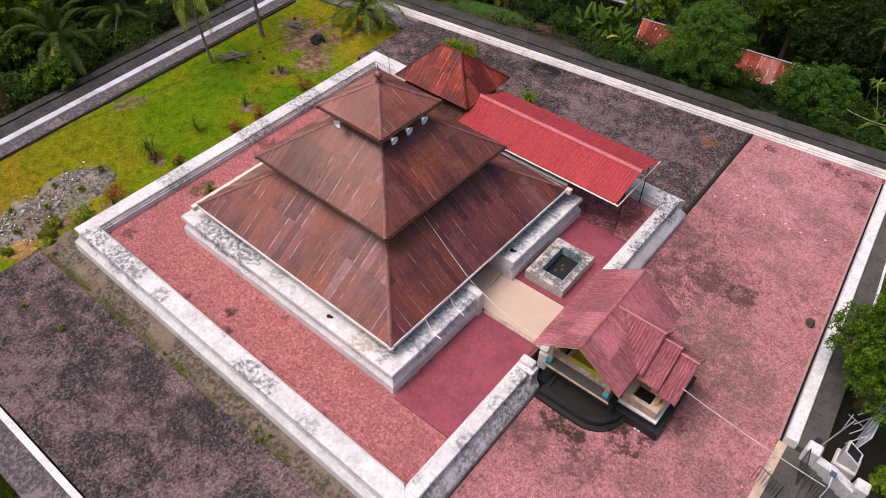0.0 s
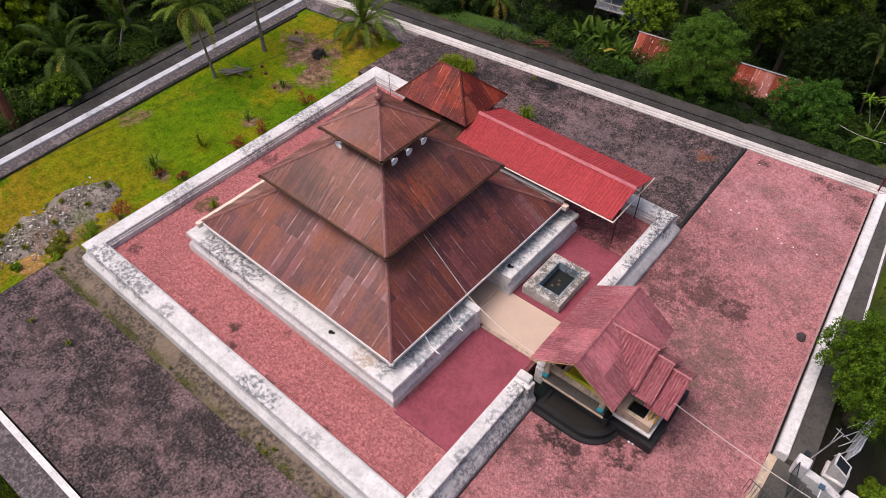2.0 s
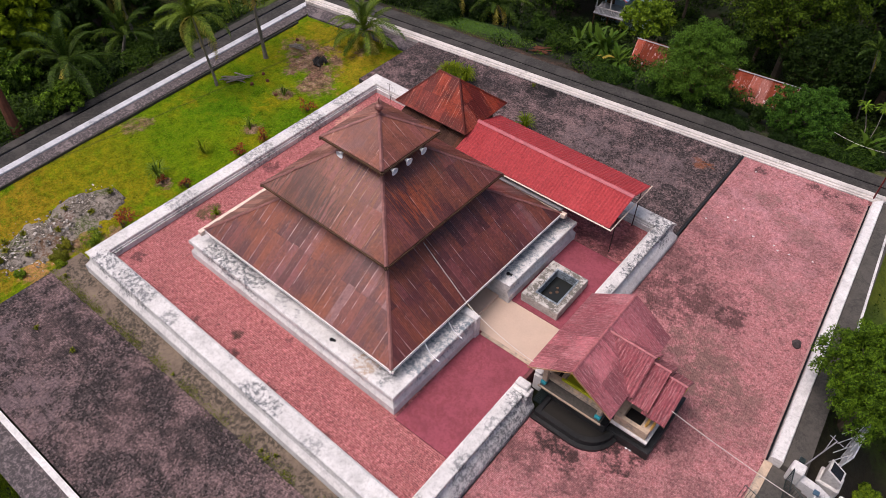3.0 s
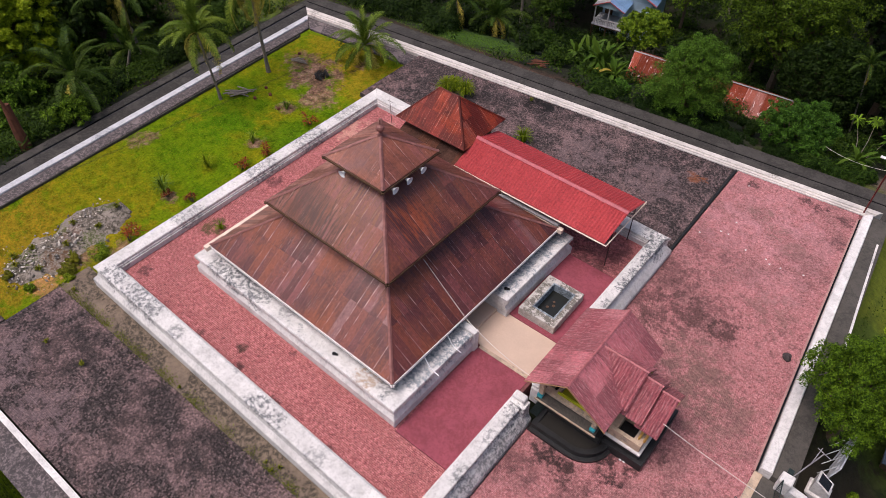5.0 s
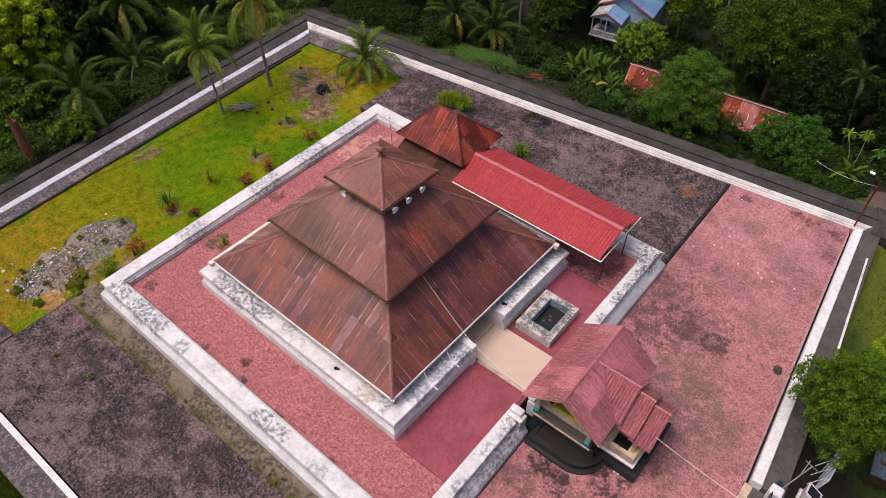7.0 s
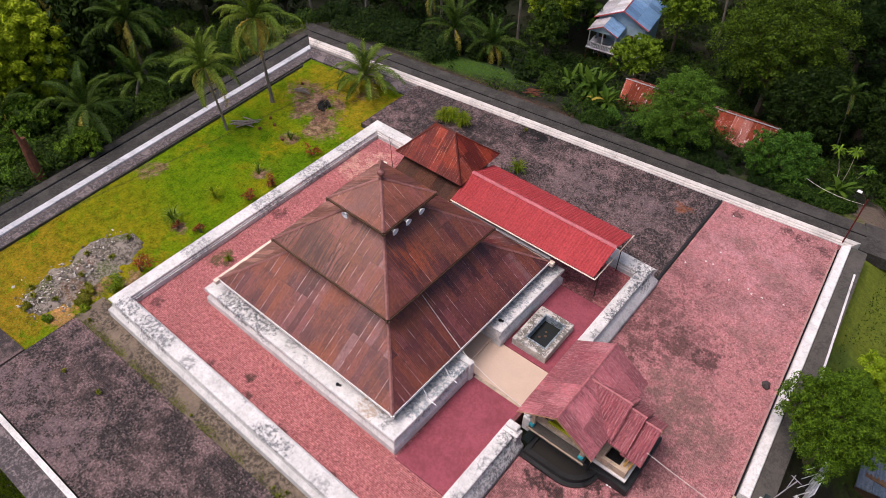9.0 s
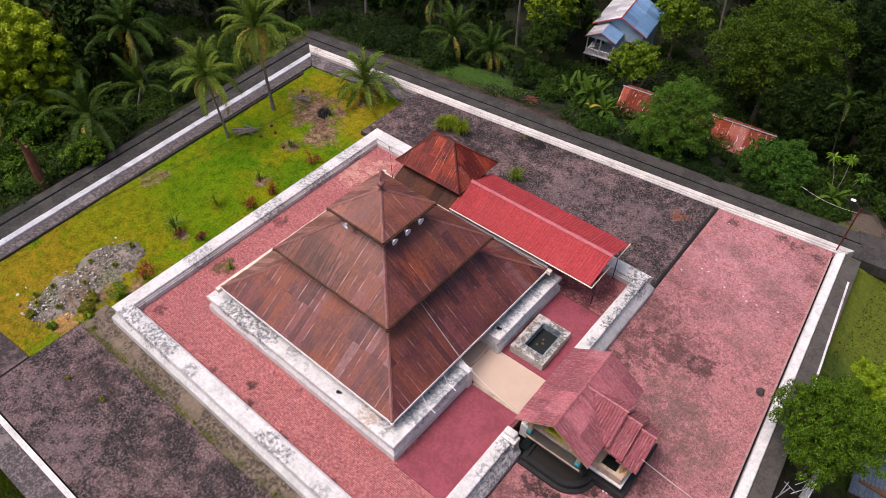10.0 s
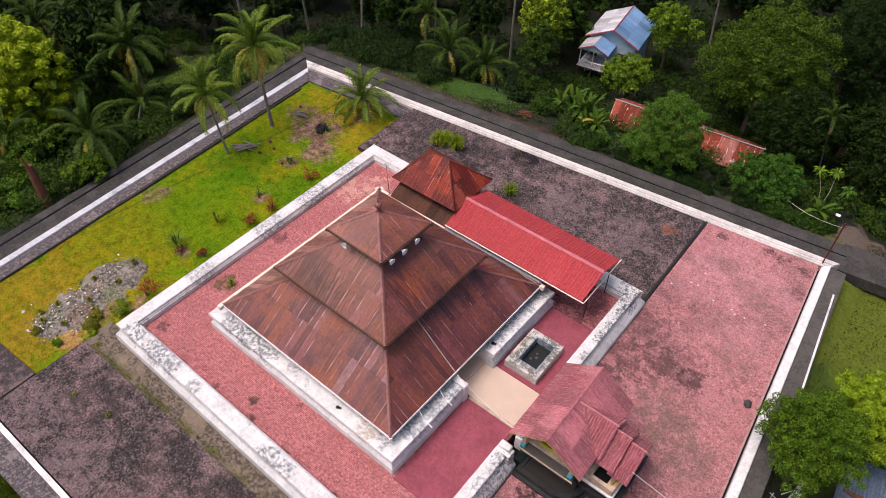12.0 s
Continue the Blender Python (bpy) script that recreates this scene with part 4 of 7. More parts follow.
slab("kerb_front_stones", [(-22.0, -18.36), (11.4, -18.36), (11.4, -19.6), (-22.0, -19.6)], -1.6, -0.98, M_strip, "stained stone strip outside the white kerb", "kerb")
slab("moss_strip", [(-13.3, -10.3), (11.0, -10.8), (12.0, -12.2), (-13.3, -12.2)], -1.5, -1.04, M_verge, "mossy cement strip at the wall foot", "kerb")
slab("kerb_between", [(11.29, 11.7), (11.40, 11.7), (11.40, 21.0), (11.29, 21.0)], -1.4, OUTER + 0.03, M_dark, "dark kerb between pink and black paving", "kerb")


# lawn
def lawn_z(x, y):
    return -1.17 + 0.05 * noise.noise(Vector((x * 0.25, y * 0.25, 2))) + 0.015 * noise.noise(Vector((x * 1.3, y * 1.3, 5)))


LAWN = [(-11.4, 17.2), (-13.3, 17.2), (-22.9, 17.0), (-22.65, 10), (-22.15, 0), (-21.55, -12), (-21.35, -15.6), (-13.2, -15.6), (-13.2, -11.6), (-11.4, -11.6)]


def lawn():
    bm = bmesh.new()
    st = 0.5
    vs = {}
    for i in range(-48, -22):
        for j in range(-32, 36):
            x, y = i * st, j * st
            vs[i, j] = bm.verts.new((x, y, lawn_z(x, y)))
    for (i, j) in list(vs):
        q = [(i, j), (i + 1, j), (i + 1, j + 1), (i, j + 1)]
        if all(c in vs for c in q) and inside(LAWN, (i + 0.5) * st + (0.45 if i < -36 else 0.0), (j + 0.5) * st):
            bm.faces.new([vs[c] for c in q])
    for v in list(bm.verts):
        if not v.link_faces:
            bm.verts.remove(v)
    for f in bm.faces:
        f.smooth = True
    return tagged(part("lawn", bm, M_lawn), "green lawn yellowing in patches with bare soil", "lawn", kind="structure")


lawn_ob = lawn()

# ---- inner wall round the court ----
WALL = [(0.0, -0.1), (0.0, 0.30), (0.07, 0.31), (0.07, 0.40), (0.13, 0.41), (0.13, 0.52), (0.16, 0.56), (1.02, 0.55), (1.06, 0.52), (1.06, 0.42), (1.0, 0.36), (0.98, 0.10), (1.04, -0.12), (1.24, -0.42), (1.28, -0.50), (1.28, -1.2), (0.2, -1.2)]
GATE_S, GATE_N = -2.75, 2.6
EAST = [(o + 0.10 if o < 0.2 else (o - 0.20 if z > 0.0 else o), z) for o, z in WALL]
SLIM = [(min(o, 1.20) if o > 1.1 else o * 0.94, z) for o, z in WALL]
CL, CN_, CR_, CF = (-10.42, -9.66), (10.10, -10.12), (10.22, 10.06), (-10.32, 10.30)
for name, p0, p1, m0, m1, prof in (
    ("wall_south", CL, CN_, 1, 1, SLIM),
    ("wall_north", CR_, CF, 1, 1, WALL),
    ("wall_west", CF, CL, 1, 1, SLIM),
    ("wall_east_1", CN_, (10.145, GATE_S), 1, 0, EAST),
    ("wall_east_2", (10.18, GATE_N), CR_, 0, 1, EAST),
):
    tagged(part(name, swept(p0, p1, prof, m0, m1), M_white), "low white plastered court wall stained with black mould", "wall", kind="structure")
pier = thing("wall_pier", (10.8, -2.9, 0), "white plastered pier ending the wall at the gate", "pier")
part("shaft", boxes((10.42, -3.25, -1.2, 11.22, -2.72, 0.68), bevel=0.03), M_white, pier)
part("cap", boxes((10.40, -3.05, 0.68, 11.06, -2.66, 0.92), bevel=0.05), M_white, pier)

# ---- mosque ----
mosque = thing("mosque", (0, 0, 0), "old mosque with three-tiered rusty metal roof and white parapet", "mosque")
PAR = [(-1.35, 1.16), (-0.35, 1.26), (0.0, 1.27), (0.03, 1.22), (0.03, 1.04), (-0.03, 0.96), (-0.10, 0.88), (-0.10, 0.70), (0.0, 0.54), (0.05, 0.46), (0.05, -0.02), (-1.35, -0.02)]
PH = 7.15
for p0, p1, m0, m1 in (((-PH, -PH), (PH, -PH), 1, 1), ((PH, PH), (-PH, PH), 1, 1), ((-PH, PH), (-PH, -PH), 1, 1), ((PH, -PH), (PH, -1.3), 1, 0), ((PH, 1.15), (PH, PH), 0, 1)):
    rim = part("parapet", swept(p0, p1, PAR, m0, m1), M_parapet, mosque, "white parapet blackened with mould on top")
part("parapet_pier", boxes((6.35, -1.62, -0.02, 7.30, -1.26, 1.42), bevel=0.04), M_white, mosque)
part("door_step", boxes((5.75, -1.2, 0.02, 6.6, 1.2, 0.18), bevel=0.02), M_beige, mosque)
part("wall", boxes((-5.3, -5.3, 0, 5.3, 5.3, 2.75)), M_clean, mosque)
door = part("door", boxes((5.305, -1.0, 0.18, 5.36, 1.0, 2.2), bevel=0.01), M_wood, mosque, "brown timber double door")
part("door_handle", tubes(([(5.38, 0.12, 1.0), (5.42, 0.12, 1.1), (5.38, 0.12, 1.2)], 0.015)), M_zinc, door)
part("neck", boxes((-3.25, -3.25, 3.2, 3.25, 3.25, 5.25)), M_wood, mosque, "dark timber wall between lower tiers")
part("neck", boxes((-1.2, -1.2, 5.6, 1.2, 1.2, 7.85)), M_wood, mosque, "dark timber wall under the top roof")


def tier(h0, z0, h1, z1, material, rows, seed, width=0.66, amp=0.005):
    c0, c1 = [(-h0, -h0), (h0, -h0), (h0, h0), (-h0, h0)], [(-h1, -h1), (h1, -h1), (h1, h1), (-h1, h1)]
    for i in range(4):
        j = (i + 1) % 4
        roof_face(mosque, (*c0[i], z0), (*c0[j], z0), (*c1[i], z1), (*c1[j], z1), M_roof_west_lit if i == 3 else material, rows=rows, seed=seed + i, width=width, amp=amp, jitter=0.035 if i == 3 else 0.010)
        cap(mosque, (*c0[i], z0 + 0.03), (*c1[i], z1 + 0.03), M_ridge, 0.06, "hip_cap", "brown hip cap")


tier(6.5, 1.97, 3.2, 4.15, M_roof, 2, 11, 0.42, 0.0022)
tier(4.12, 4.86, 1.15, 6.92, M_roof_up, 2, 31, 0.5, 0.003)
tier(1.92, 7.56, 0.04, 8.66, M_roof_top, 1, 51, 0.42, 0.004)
for h, z, mt in ((6.5, 1.93, M_fascia), (4.12, 4.83, M_wood), (1.92, 7.53, M_wood)):
    for k, (x0, y0, x1, y1) in enumerate(((-h, -h, h, -h), (h, -h, h, h), (h, h, -h, h), (-h, h, -h, -h))):
        d = Vector((x1 - x0, y1 - y0, 0)).normalized() * (0.28 if (mt is M_fascia and k >= 2) else 0.10)
        o = Vector((d.y, -d.x, 0)).normalized() * (0.13 if (mt is M_fascia and k >= 2) else 0.04)
        lo, hi = (z - 0.16, z + 0.10) if (mt is M_fascia and k >= 2) else (z - 0.12, z + (0.035 if mt is M_fascia else -0.02))
        t = prism([(x0 - d.x - o.x, y0 - d.y - o.y), (x1 + d.x - o.x, y1 + d.y - o.y), (x1 + d.x + o.x, y1 + d.y + o.y), (x0 - d.x + o.x, y0 - d.y + o.y)], lo, hi)
        part("fascia_board", t, M_fascia_cream if (mt is M_fascia and k >= 2) else mt, mosque, "painted eaves board" if mt is M_fascia else "")
for x, y in ((6.62, 1.78), (2.95, -6.72)):
    part("outlet", tubes(([(x, y, 1.2), (x, y, 1.30)], 0.10), ([(x, y, 1.26), (x + 0.2, y + 0.05, 1.30)], 0.06), sides=10), M_black, rim, "dark roof drain outlet")
part("finial", lathe(bmesh.new(), (0, 0, 8.62), [(0.16, 0), (0.12, 0.12), (0.07, 0.16), (0.09, 0.24), (0.19, 0.34), (0.21, 0.42), (0.17, 0.52), (0.06, 0.6), (0.03, 0.66), (0.015, 0.85)]), M_ridge, mosque, "bulb-shaped brown metal finial")


def horn(at, turn):
    s = thing("loudspeaker", at, "white horn loudspeaker under the top mosque eave", "loudspeaker", "loudspeakers on the roof")
    bm = bmesh.new()
    lathe(bm, (0, 0, 0), [(0.05, -0.30), (0.06, -0.24), (0.07, -0.16), (0.10, -0.08), (0.15, -0.02), (0.20, 0.02), (0.205, 0.03), (0.15, 0.0), (0.09, -0.06), (0.05, -0.12)], 18)
    m = pose(*at, 98, 0, turn)
    bmesh.ops.transform(bm, matrix=m, verts=bm.verts[:])
    part("bell", bm, M_whitemetal, s)
    bm = bmesh.new()
    lathe(bm, (0, 0, 0), [(0.07, -0.46), (0.085, -0.44), (0.085, -0.31), (0.06, -0.28)], 12)
    bmesh.ops.transform(bm, matrix=m, verts=bm.verts[:])
    part("driver", bm, M_iron, s, "grey driver unit")
    back = m @ Vector((0, 0, -0.36))
    part("bracket", tubes(([back, back + Vector((0, 0, 0.25))], 0.02)), M_iron, s)


mosque.rotation_euler = (0, 0, radians(-1.2))
horn((-0.65, -2.02, 7.25), 0)
horn((2.02, -1.30, 7.25), 90)
horn((2.06, -0.38, 7.25), 90)
horn((2.06, 0.62, 7.25), 90)

# ---- wing behind the mosque with its own hipped roof ----
wing = thing("mosque_wing", (-3.2, 9.2, 0), "low wing with rust-red hipped metal roof behind the mosque", "building")
part("wall", boxes((-5.3, 7.9, -1.2, -1.1, 10.8, 3.1)), M_wood, wing)
WX0, WX1, WY0, WY1, WZ = -5.75, -0.5, 7.25, 11.3, 3.0
RX0, RX1, RY, RZ = -4.0, -2.55, 9.28, 4.78
roof_face(wing, (WX0, WY0, WZ), (WX1, WY0, WZ), (RX0, RY, RZ), (RX1, RY, RZ), M_tower, rows=2, seed=71)
roof_face(wing, (WX1, WY0, WZ), (WX1, WY1, WZ), (RX1, RY, RZ), (RX1, RY + 0.01, RZ), M_tower, rows=2, seed=72)
roof_face(wing, (WX1, WY1, WZ), (WX0, WY1, WZ), (RX1, RY, RZ), (RX0, RY, RZ), M_tower, rows=2, seed=73)
roof_face(wing, (WX0, WY1, WZ), (WX0, WY0, WZ), (RX0, RY, RZ), (RX0, RY - 0.01, RZ), M_tower, rows=2, seed=74)
for a, b in (((WX0, WY0, WZ), (RX0, RY, RZ)), ((WX1, WY0, WZ), (RX1, RY, RZ)), ((WX1, WY1, WZ), (RX1, RY, RZ)), ((WX0, WY1, WZ), (RX0, RY, RZ)), ((RX0, RY, RZ), (RX1, RY, RZ))):
    cap(wing, Vector(a) + Vector((0, 0, 0.03)), Vector(b) + Vector((0, 0, 0.03)), M_tower, 0.05)
roof_face(wing, (-5.35, 6.55, 2.05), (-0.4, 6.55, 2.05), (-5.35, 8.0, 2.75), (-0.4, 8.0, 2.75), M_skirt, "skirt_sheet", rows=1, seed=75)
part("skirt_post", tubes(([(-5.2, 6.7, 0), (-5.2, 6.7, 2.05)], 0.05)), M_wood, wing)
part("skirt_post", tubes(([(-0.7, 6.7, 0), (-0.7, 6.7, 2.05)], 0.05)), M_wood, wing)

# ---- canopy ----
canopy = thing("canopy", (4.5, 8.6, 0), "bright red ribbed metal canopy on thin iron posts", "canopy")
CX0, CX1, CY0, CY1, CM, CE, CR = -0.6, 9.42, 6.45, 10.72, 8.62, 2.47, 3.18
roof_face(canopy, (CX0, CY0, CE), (CX1, CY0, CE), (CX0, CM, CR), (CX1, CM, CR), M_red, "roof_panel", 0.19, 0.020, 0.95, 1, 0.002, 81)
roof_face(canopy, (CX1, CY1, CE), (CX0, CY1, CE), (CX1, CM, CR), (CX0, CM, CR), M_red, "roof_panel", 0.19, 0.020, 0.95, 1, 0.002, 82)
cap(canopy, (CX0, CM, CR + 0.05), (CX1, CM, CR + 0.04), plain("dull_red_flashing", (0.40, 0.085, 0.105), 0.45, 0.0, 0.25, 3), 0.10, "ridge_cap", "dull red ridge flashing")
part("fascia_board", tubes(([(CX0, CY0 - 0.03, CE - 0.05), (CX1 + 0.05, CY0 - 0.03, CE - 0.05)], 0.05), sides=4), M_fascia_cream, canopy, "cream eaves board")
part("fascia_board", tubes(([(CX0, CY1 + 0.01, CE - 0.1), (CX1 + 0.05, CY1 + 0.01, CE - 0.1)], 0.05), sides=4), M_fascia_cream, canopy)
part("tie_bar", tubes(([(CX1 + 0.03, CY0, CE - 0.06), (CX1 + 0.03, CY1 + 0.12, CE - 0.04)], 0.035), sides=4), M_fascia_cream, canopy)
part("beam", tubes(([(CX0, 7.4, 2.72), (CX1 - 0.1, 7.4, 2.72)], 0.04), sides=4), M_post, canopy)
part("beam", tubes(([(CX0, 9.93, 2.68), (CX1 - 0.1, 9.93, 2.68)], 0.04), sides=4), M_post, canopy)
for x in (9.27, 6.0, 2.7):
    for y in (7.4, 9.93):
        part("post", tubes(([(x, y, 0), (x, y, 2.72)], 0.032)), M_post, canopy, "thin rusty iron post")
for x in (9.27, 6.0, 2.7):
    part("rafter", tubes(([(x, CY0, CE - 0.06), (x, CM, CR - 0.08), (x, CY1, CE - 0.06)], 0.03), sides=4), M_post, canopy)
part("gutter", boxes((-0.6, 6.30, 2.12, 6.6, 6.62, 2.17)), M_zinc, canopy, "grey metal gutter between the roofs")

# ---- antenna ----
ant = thing("antenna_mast", (-5.45, 6.55, 2.0), "thin dark antenna pole on the wing roof", "antenna")
part("mast", tubes(([(-5.45, 6.6, 2.05), (-5.6, 6.6, 4.6)], [0.022, 0.012])), M_post, ant)
part("cross_arm", tubes(([(-5.75, 6.6, 4.5), (-5.4, 6.6, 4.52)], 0.01)), M_post, ant)

# ---- basin ----
basin = thing("water_basin", (8.8, 2.85, 0), "square cement water basin with mouldy rim and dark water", "basin")
BX0, BX1, BY0, BY1, BZ = 7.55, 9.68, 1.60, 4.48, 0.54
IX0, IX1, IY0, IY1 = 8.06, 9.37, 2.08, 4.12
part("basin_wall", boxes((BX0, BY0, 0, BX1, IY0, BZ), (BX0, IY1, 0, BX1, BY1, BZ), (BX0, IY0, 0, IX0, IY1, BZ), (IX1, IY0, 0, BX1, IY1, BZ), bevel=0.02), M_basin, basin)
part("inner_lip", boxes((IX0, IY0, -0.02, IX1, IY0 + 0.07, BZ + 0.03), (IX0, IY1 - 0.07, -0.02, IX1, IY1, BZ + 0.03), (IX0, IY0 + 0.07, -0.02, IX0 + 0.07, IY1 - 0.07, BZ + 0.03), (IX1 - 0.07, IY0 + 0.07, -0.02, IX1, IY1 - 0.07, BZ + 0.03)), plaster("grey_blue_lining", (0.31, 0.37, 0.42), 0.7, 0.48, 0.0, 0.45, (0.05, 0.06, 0.06)), basin, "grey-blue cement lining")
wat, nt, b = start("dark_water", 0.12)
b.inputs["Base Color"].default_value = (0.02, 0.022, 0.02, 1)
part("water", boxes((IX0, IY0, 0.0, IX1, IY1, 0.06)), wat, basin, "dark still water")
for x, y, r in ((8.5, 2.9, 0.08), (8.72, 3.15, 0.09), (8.6, 3.4, 0.07)):
    part("debris", lathe(bmesh.new(), (x, y, 0.055), [(r, 0), (r * 0.9, 0.03), (r * 0.4, 0.04)], 8), M_wood, basin)

# ---- boundary walls ----

def boundary(name, p0, p1, m0, m1, prof, material, label):
    return tagged(part(name, swept(p0, p1, prof, m0, m1), material), label, "wall", kind="structure")


ax, ay = left_x(17.3), far_y(left_x(17.3))
bx, by = right_x(21.4), far_y(right_x(21.4))
COPING = [(0.46, -1.7), (0.46, -0.76), (0.54, -0.72), (0.56, -0.66), (0.70, -0.64), (0.72, -0.57), (0.84, -0.55), (1.02, -0.54), (1.06, -0.60), (1.06, -1.7)]
boundary("wall_far", (bx, by), (ax, ay), 0.9, 1.0, COPING, M_farwall, "long low whitewashed boundary wall with stepped coping")
boundary("wall_far_ledge", (bx + 9, by + 1.0), (ax, ay), 0.9, 1.0, [(1.06, -1.9), (1.06, -1.06), (2.62, -1.14), (2.62, -1.9)], M_lane, "grey cement ledge outside the boundary wall")
boundary("drain_far", (bx + 3, by + 0.33), (ax, ay), 0.9, 1.0, [(2.62, -1.9), (2.62, -1.19), (2.76, -1.19), (2.76, -1.9)], M_black, "black water channel along the lane")
boundary("lane_far", (bx + 9, by + 1.0), (ax, ay), 0.9, 1.0, [(2.76, -1.9), (2.76, -1.15), (3.9, -1.2), (4.0, -1.9)], M_lane, "old concrete lane outside the wall")
slab("path_corner", [(20.3, 23.6), (30.0, 24.7), (30.0, 26.6), (19.6, 25.5)], -5.2, -1.13, M_lane, "old concrete path branching from the lane", "path")
rx0, ry0 = right_x(1.65), 1.65
boundary("wall_right", (rx0, ry0), (bx, by), 0, 0.9, [(-0.07, -1.7), (-0.07, -0.46), (-0.02, -0.40), (0.42, -0.38), (0.46, -0.44), (0.46, -1.7)], M_clean, "whitewashed boundary wall beside the pink court")
boundary("wall_right_ledge", (rx0, ry0), (bx - 0.03, by + 0.4), 0, 0, [(0.46, -4.6), (0.46, -0.56), (1.45, -0.6), (1.45, -4.6)], M_grey, "dark cement ledge outside the boundary wall")
boundary("wall_right_rail", (right_x(8.5), 8.5), (bx - 0.15, by - 2.0), 0, 0, [(1.45, -4.6), (1.45, -0.54), (1.56, -0.54), (1.56, -4.6)], M_white, "pale rim along the cement ledge")
boundary("drain_right", (rx0 - 0.02, ry0), (bx, by), 0, 0, [(-0.17, -1.6), (-0.17, -0.81), (-0.07, -0.81), (-0.07, -1.6)], M_black, "narrow black gutter at the wall foot")
boundary("kerb_right", (rx0 - 0.02, ry0), (bx, by), 0, 0, [(-0.27, -1.6), (-0.27, -0.79), (-0.17, -0.79), (-0.17, -1.6)], plain("worn_pink_kerb", (0.36, 0.20, 0.19), 0.85, 0.0, 0.35, 4), "thin worn pink kerb ending the pavers")
boundary("wall_left", (ax, ay), (left_x(-19), -19), 1, 0, [(0.05, -1.6), (0.05, -0.96), (0.08, -0.9), (0.56, -0.9), (0.59, -0.96), (0.59, -1.9)], M_kerb, "low whitewashed kerb wall along the lawn")
boundary("strip_left", (ax, ay), (left_x(-19), -19), 1, 0, [(-0.80, -1.6), (-0.80, -1.02), (0.05, -1.0), (0.05, -1.6)], M_strip, "strip of stained stone paving along the lawn")
boundary("strip_left_kerb", (ax + 0.3, ay - 1.2), (left_x(-19), -19), 1, 0, [(-0.87, -1.6), (-0.87, -0.99), (-0.80, -0.99), (-0.80, -1.6)], M_grey, "dark stone kerb edging the lawn")
boundary("lane_left", (ax, ay), (left_x(-19), -19), 1, 0, [(0.59, -2.2), (0.59, -1.12), (2.0, -1.15), (2.0, -2.2)], M_lane_shaded, "grey concrete path outside the lawn wall")
boundary("drain_left", (ax, ay), (left_x(-19), -19), 1, 0, [(2.0, -2.4), (2.0, -1.20), (2.22, -1.20), (2.22, -2.4)], M_black, "black water channel beside the path")
boundary("lane_left_edge", (ax, ay), (left_x(-19), -19), 1, 0, [(2.22, -2.4), (2.22, -1.15), (2.95, -1.20), (2.95, -2.4)], M_lane_shaded, "mossy concrete channel edge")
sl = boundary("strip_far_left", (-13.3, far_y(-13.3)), (ax, ay), 0, 1.0, [(-0.9, -1.6), (-0.9, -1.02), (0.46, -1.0), (0.46, -1.6)], M_strip, "strip of stained stone paving behind the lawn")


# ---- gatehouse ----
M_barge = plain("tan_barge_board", (0.30, 0.17, 0.09), 0.7, 0.0, 0.3, 5)
gate = thing("gatehouse", (12.7, 0, OUTER), "gatehouse with faded red metal roofs stepping down", "gatehouse")
GX0, GX1, GY0, GY1 = 10.72, 14.80, -2.72, 2.62
GRX, GRZ, GEZ = 12.74, 3.42, 1.98
roof_face(gate, (GX0, GY1, GEZ), (GX0, GY0, GEZ), (GRX, GY1, GRZ), (GRX, GY0, GRZ), M_pink, rows=2, seed=91, pitch=0.10, amp=0.0025, width=0.8)
roof_face(gate, (GX1, GY0, GEZ), (GX1, GY1, GEZ), (GRX, GY0, GRZ), (GRX, GY1, GRZ), M_pink, rows=2, seed=92, pitch=0.10, amp=0.0025, width=0.8)
cap(gate, (GRX, GY0, GRZ + 0.04), (GRX, GY1, GRZ + 0.04), M_ridge_pink, 0.04, "ridge_cap", "pale pink ridge cap")
part("fascia_board", tubes(([(GX0, GY0, GEZ - 0.05), (GRX, GY0, GRZ - 0.06)], 0.032), ([(GX1, GY0, GEZ - 0.05), (GRX, GY0, GRZ - 0.06)], 0.032), sides=4), M_barge, gate, "cream barge boards")
part("fascia_board", tubes(([(GX0, GY1, GEZ - 0.05), (GRX, GY1, GRZ - 0.06)], 0.032), ([(GX1, GY1, GEZ - 0.05), (GRX, GY1, GRZ - 0.06)], 0.032), sides=4), M_barge, gate)
# stepped roofs over the stair
for k, (x0, x1, rz, ez, hw) in enumerate(((12.8, 15.0, 3.30, 1.95, 1.42), (14.75, 15.78, 2.98, 1.62, 1.42), (15.5, 16.6, 2.68, 1.35, 1.42))):
    c = 0.18
    roof_face(gate, (x0, c - hw, ez), (x1, c - hw, ez), (x0, c, rz), (x1, c, rz), M_pink, rows=1, seed=95 + k, pitch=0.14, amp=0.022, width=0.8)
    roof_face(gate, (x1, c + hw, ez), (x0, c + hw, ez), (x1, c, rz), (x0, c, rz), M_pink, rows=1, seed=98 + k, pitch=0.14, amp=0.022, width=0.8)
    cap(gate, (x0, c, rz + 0.04), (x1 + 0.02, c, rz + 0.04), M_ridge_pink, 0.045, "ridge_cap")
    bm = bmesh.new()
    for s in (-1, 1):
        tube(bm, [(x1 - 0.04, c + s * hw, ez - 0.06), (x1 - 0.04, c, rz - 0.07)], 0.045, 4)
    part("fascia_board", bm, M_wood, gate)
    part("gable_panel", prism([(x1 - 0.12, c - hw + 0.25), (x1 - 0.08, c - hw + 0.25), (x1 - 0.08, c + hw - 0.25), (x1 - 0.12, c + hw - 0.25)], ez - 0.05, ez + 0.12), M_green, gate)
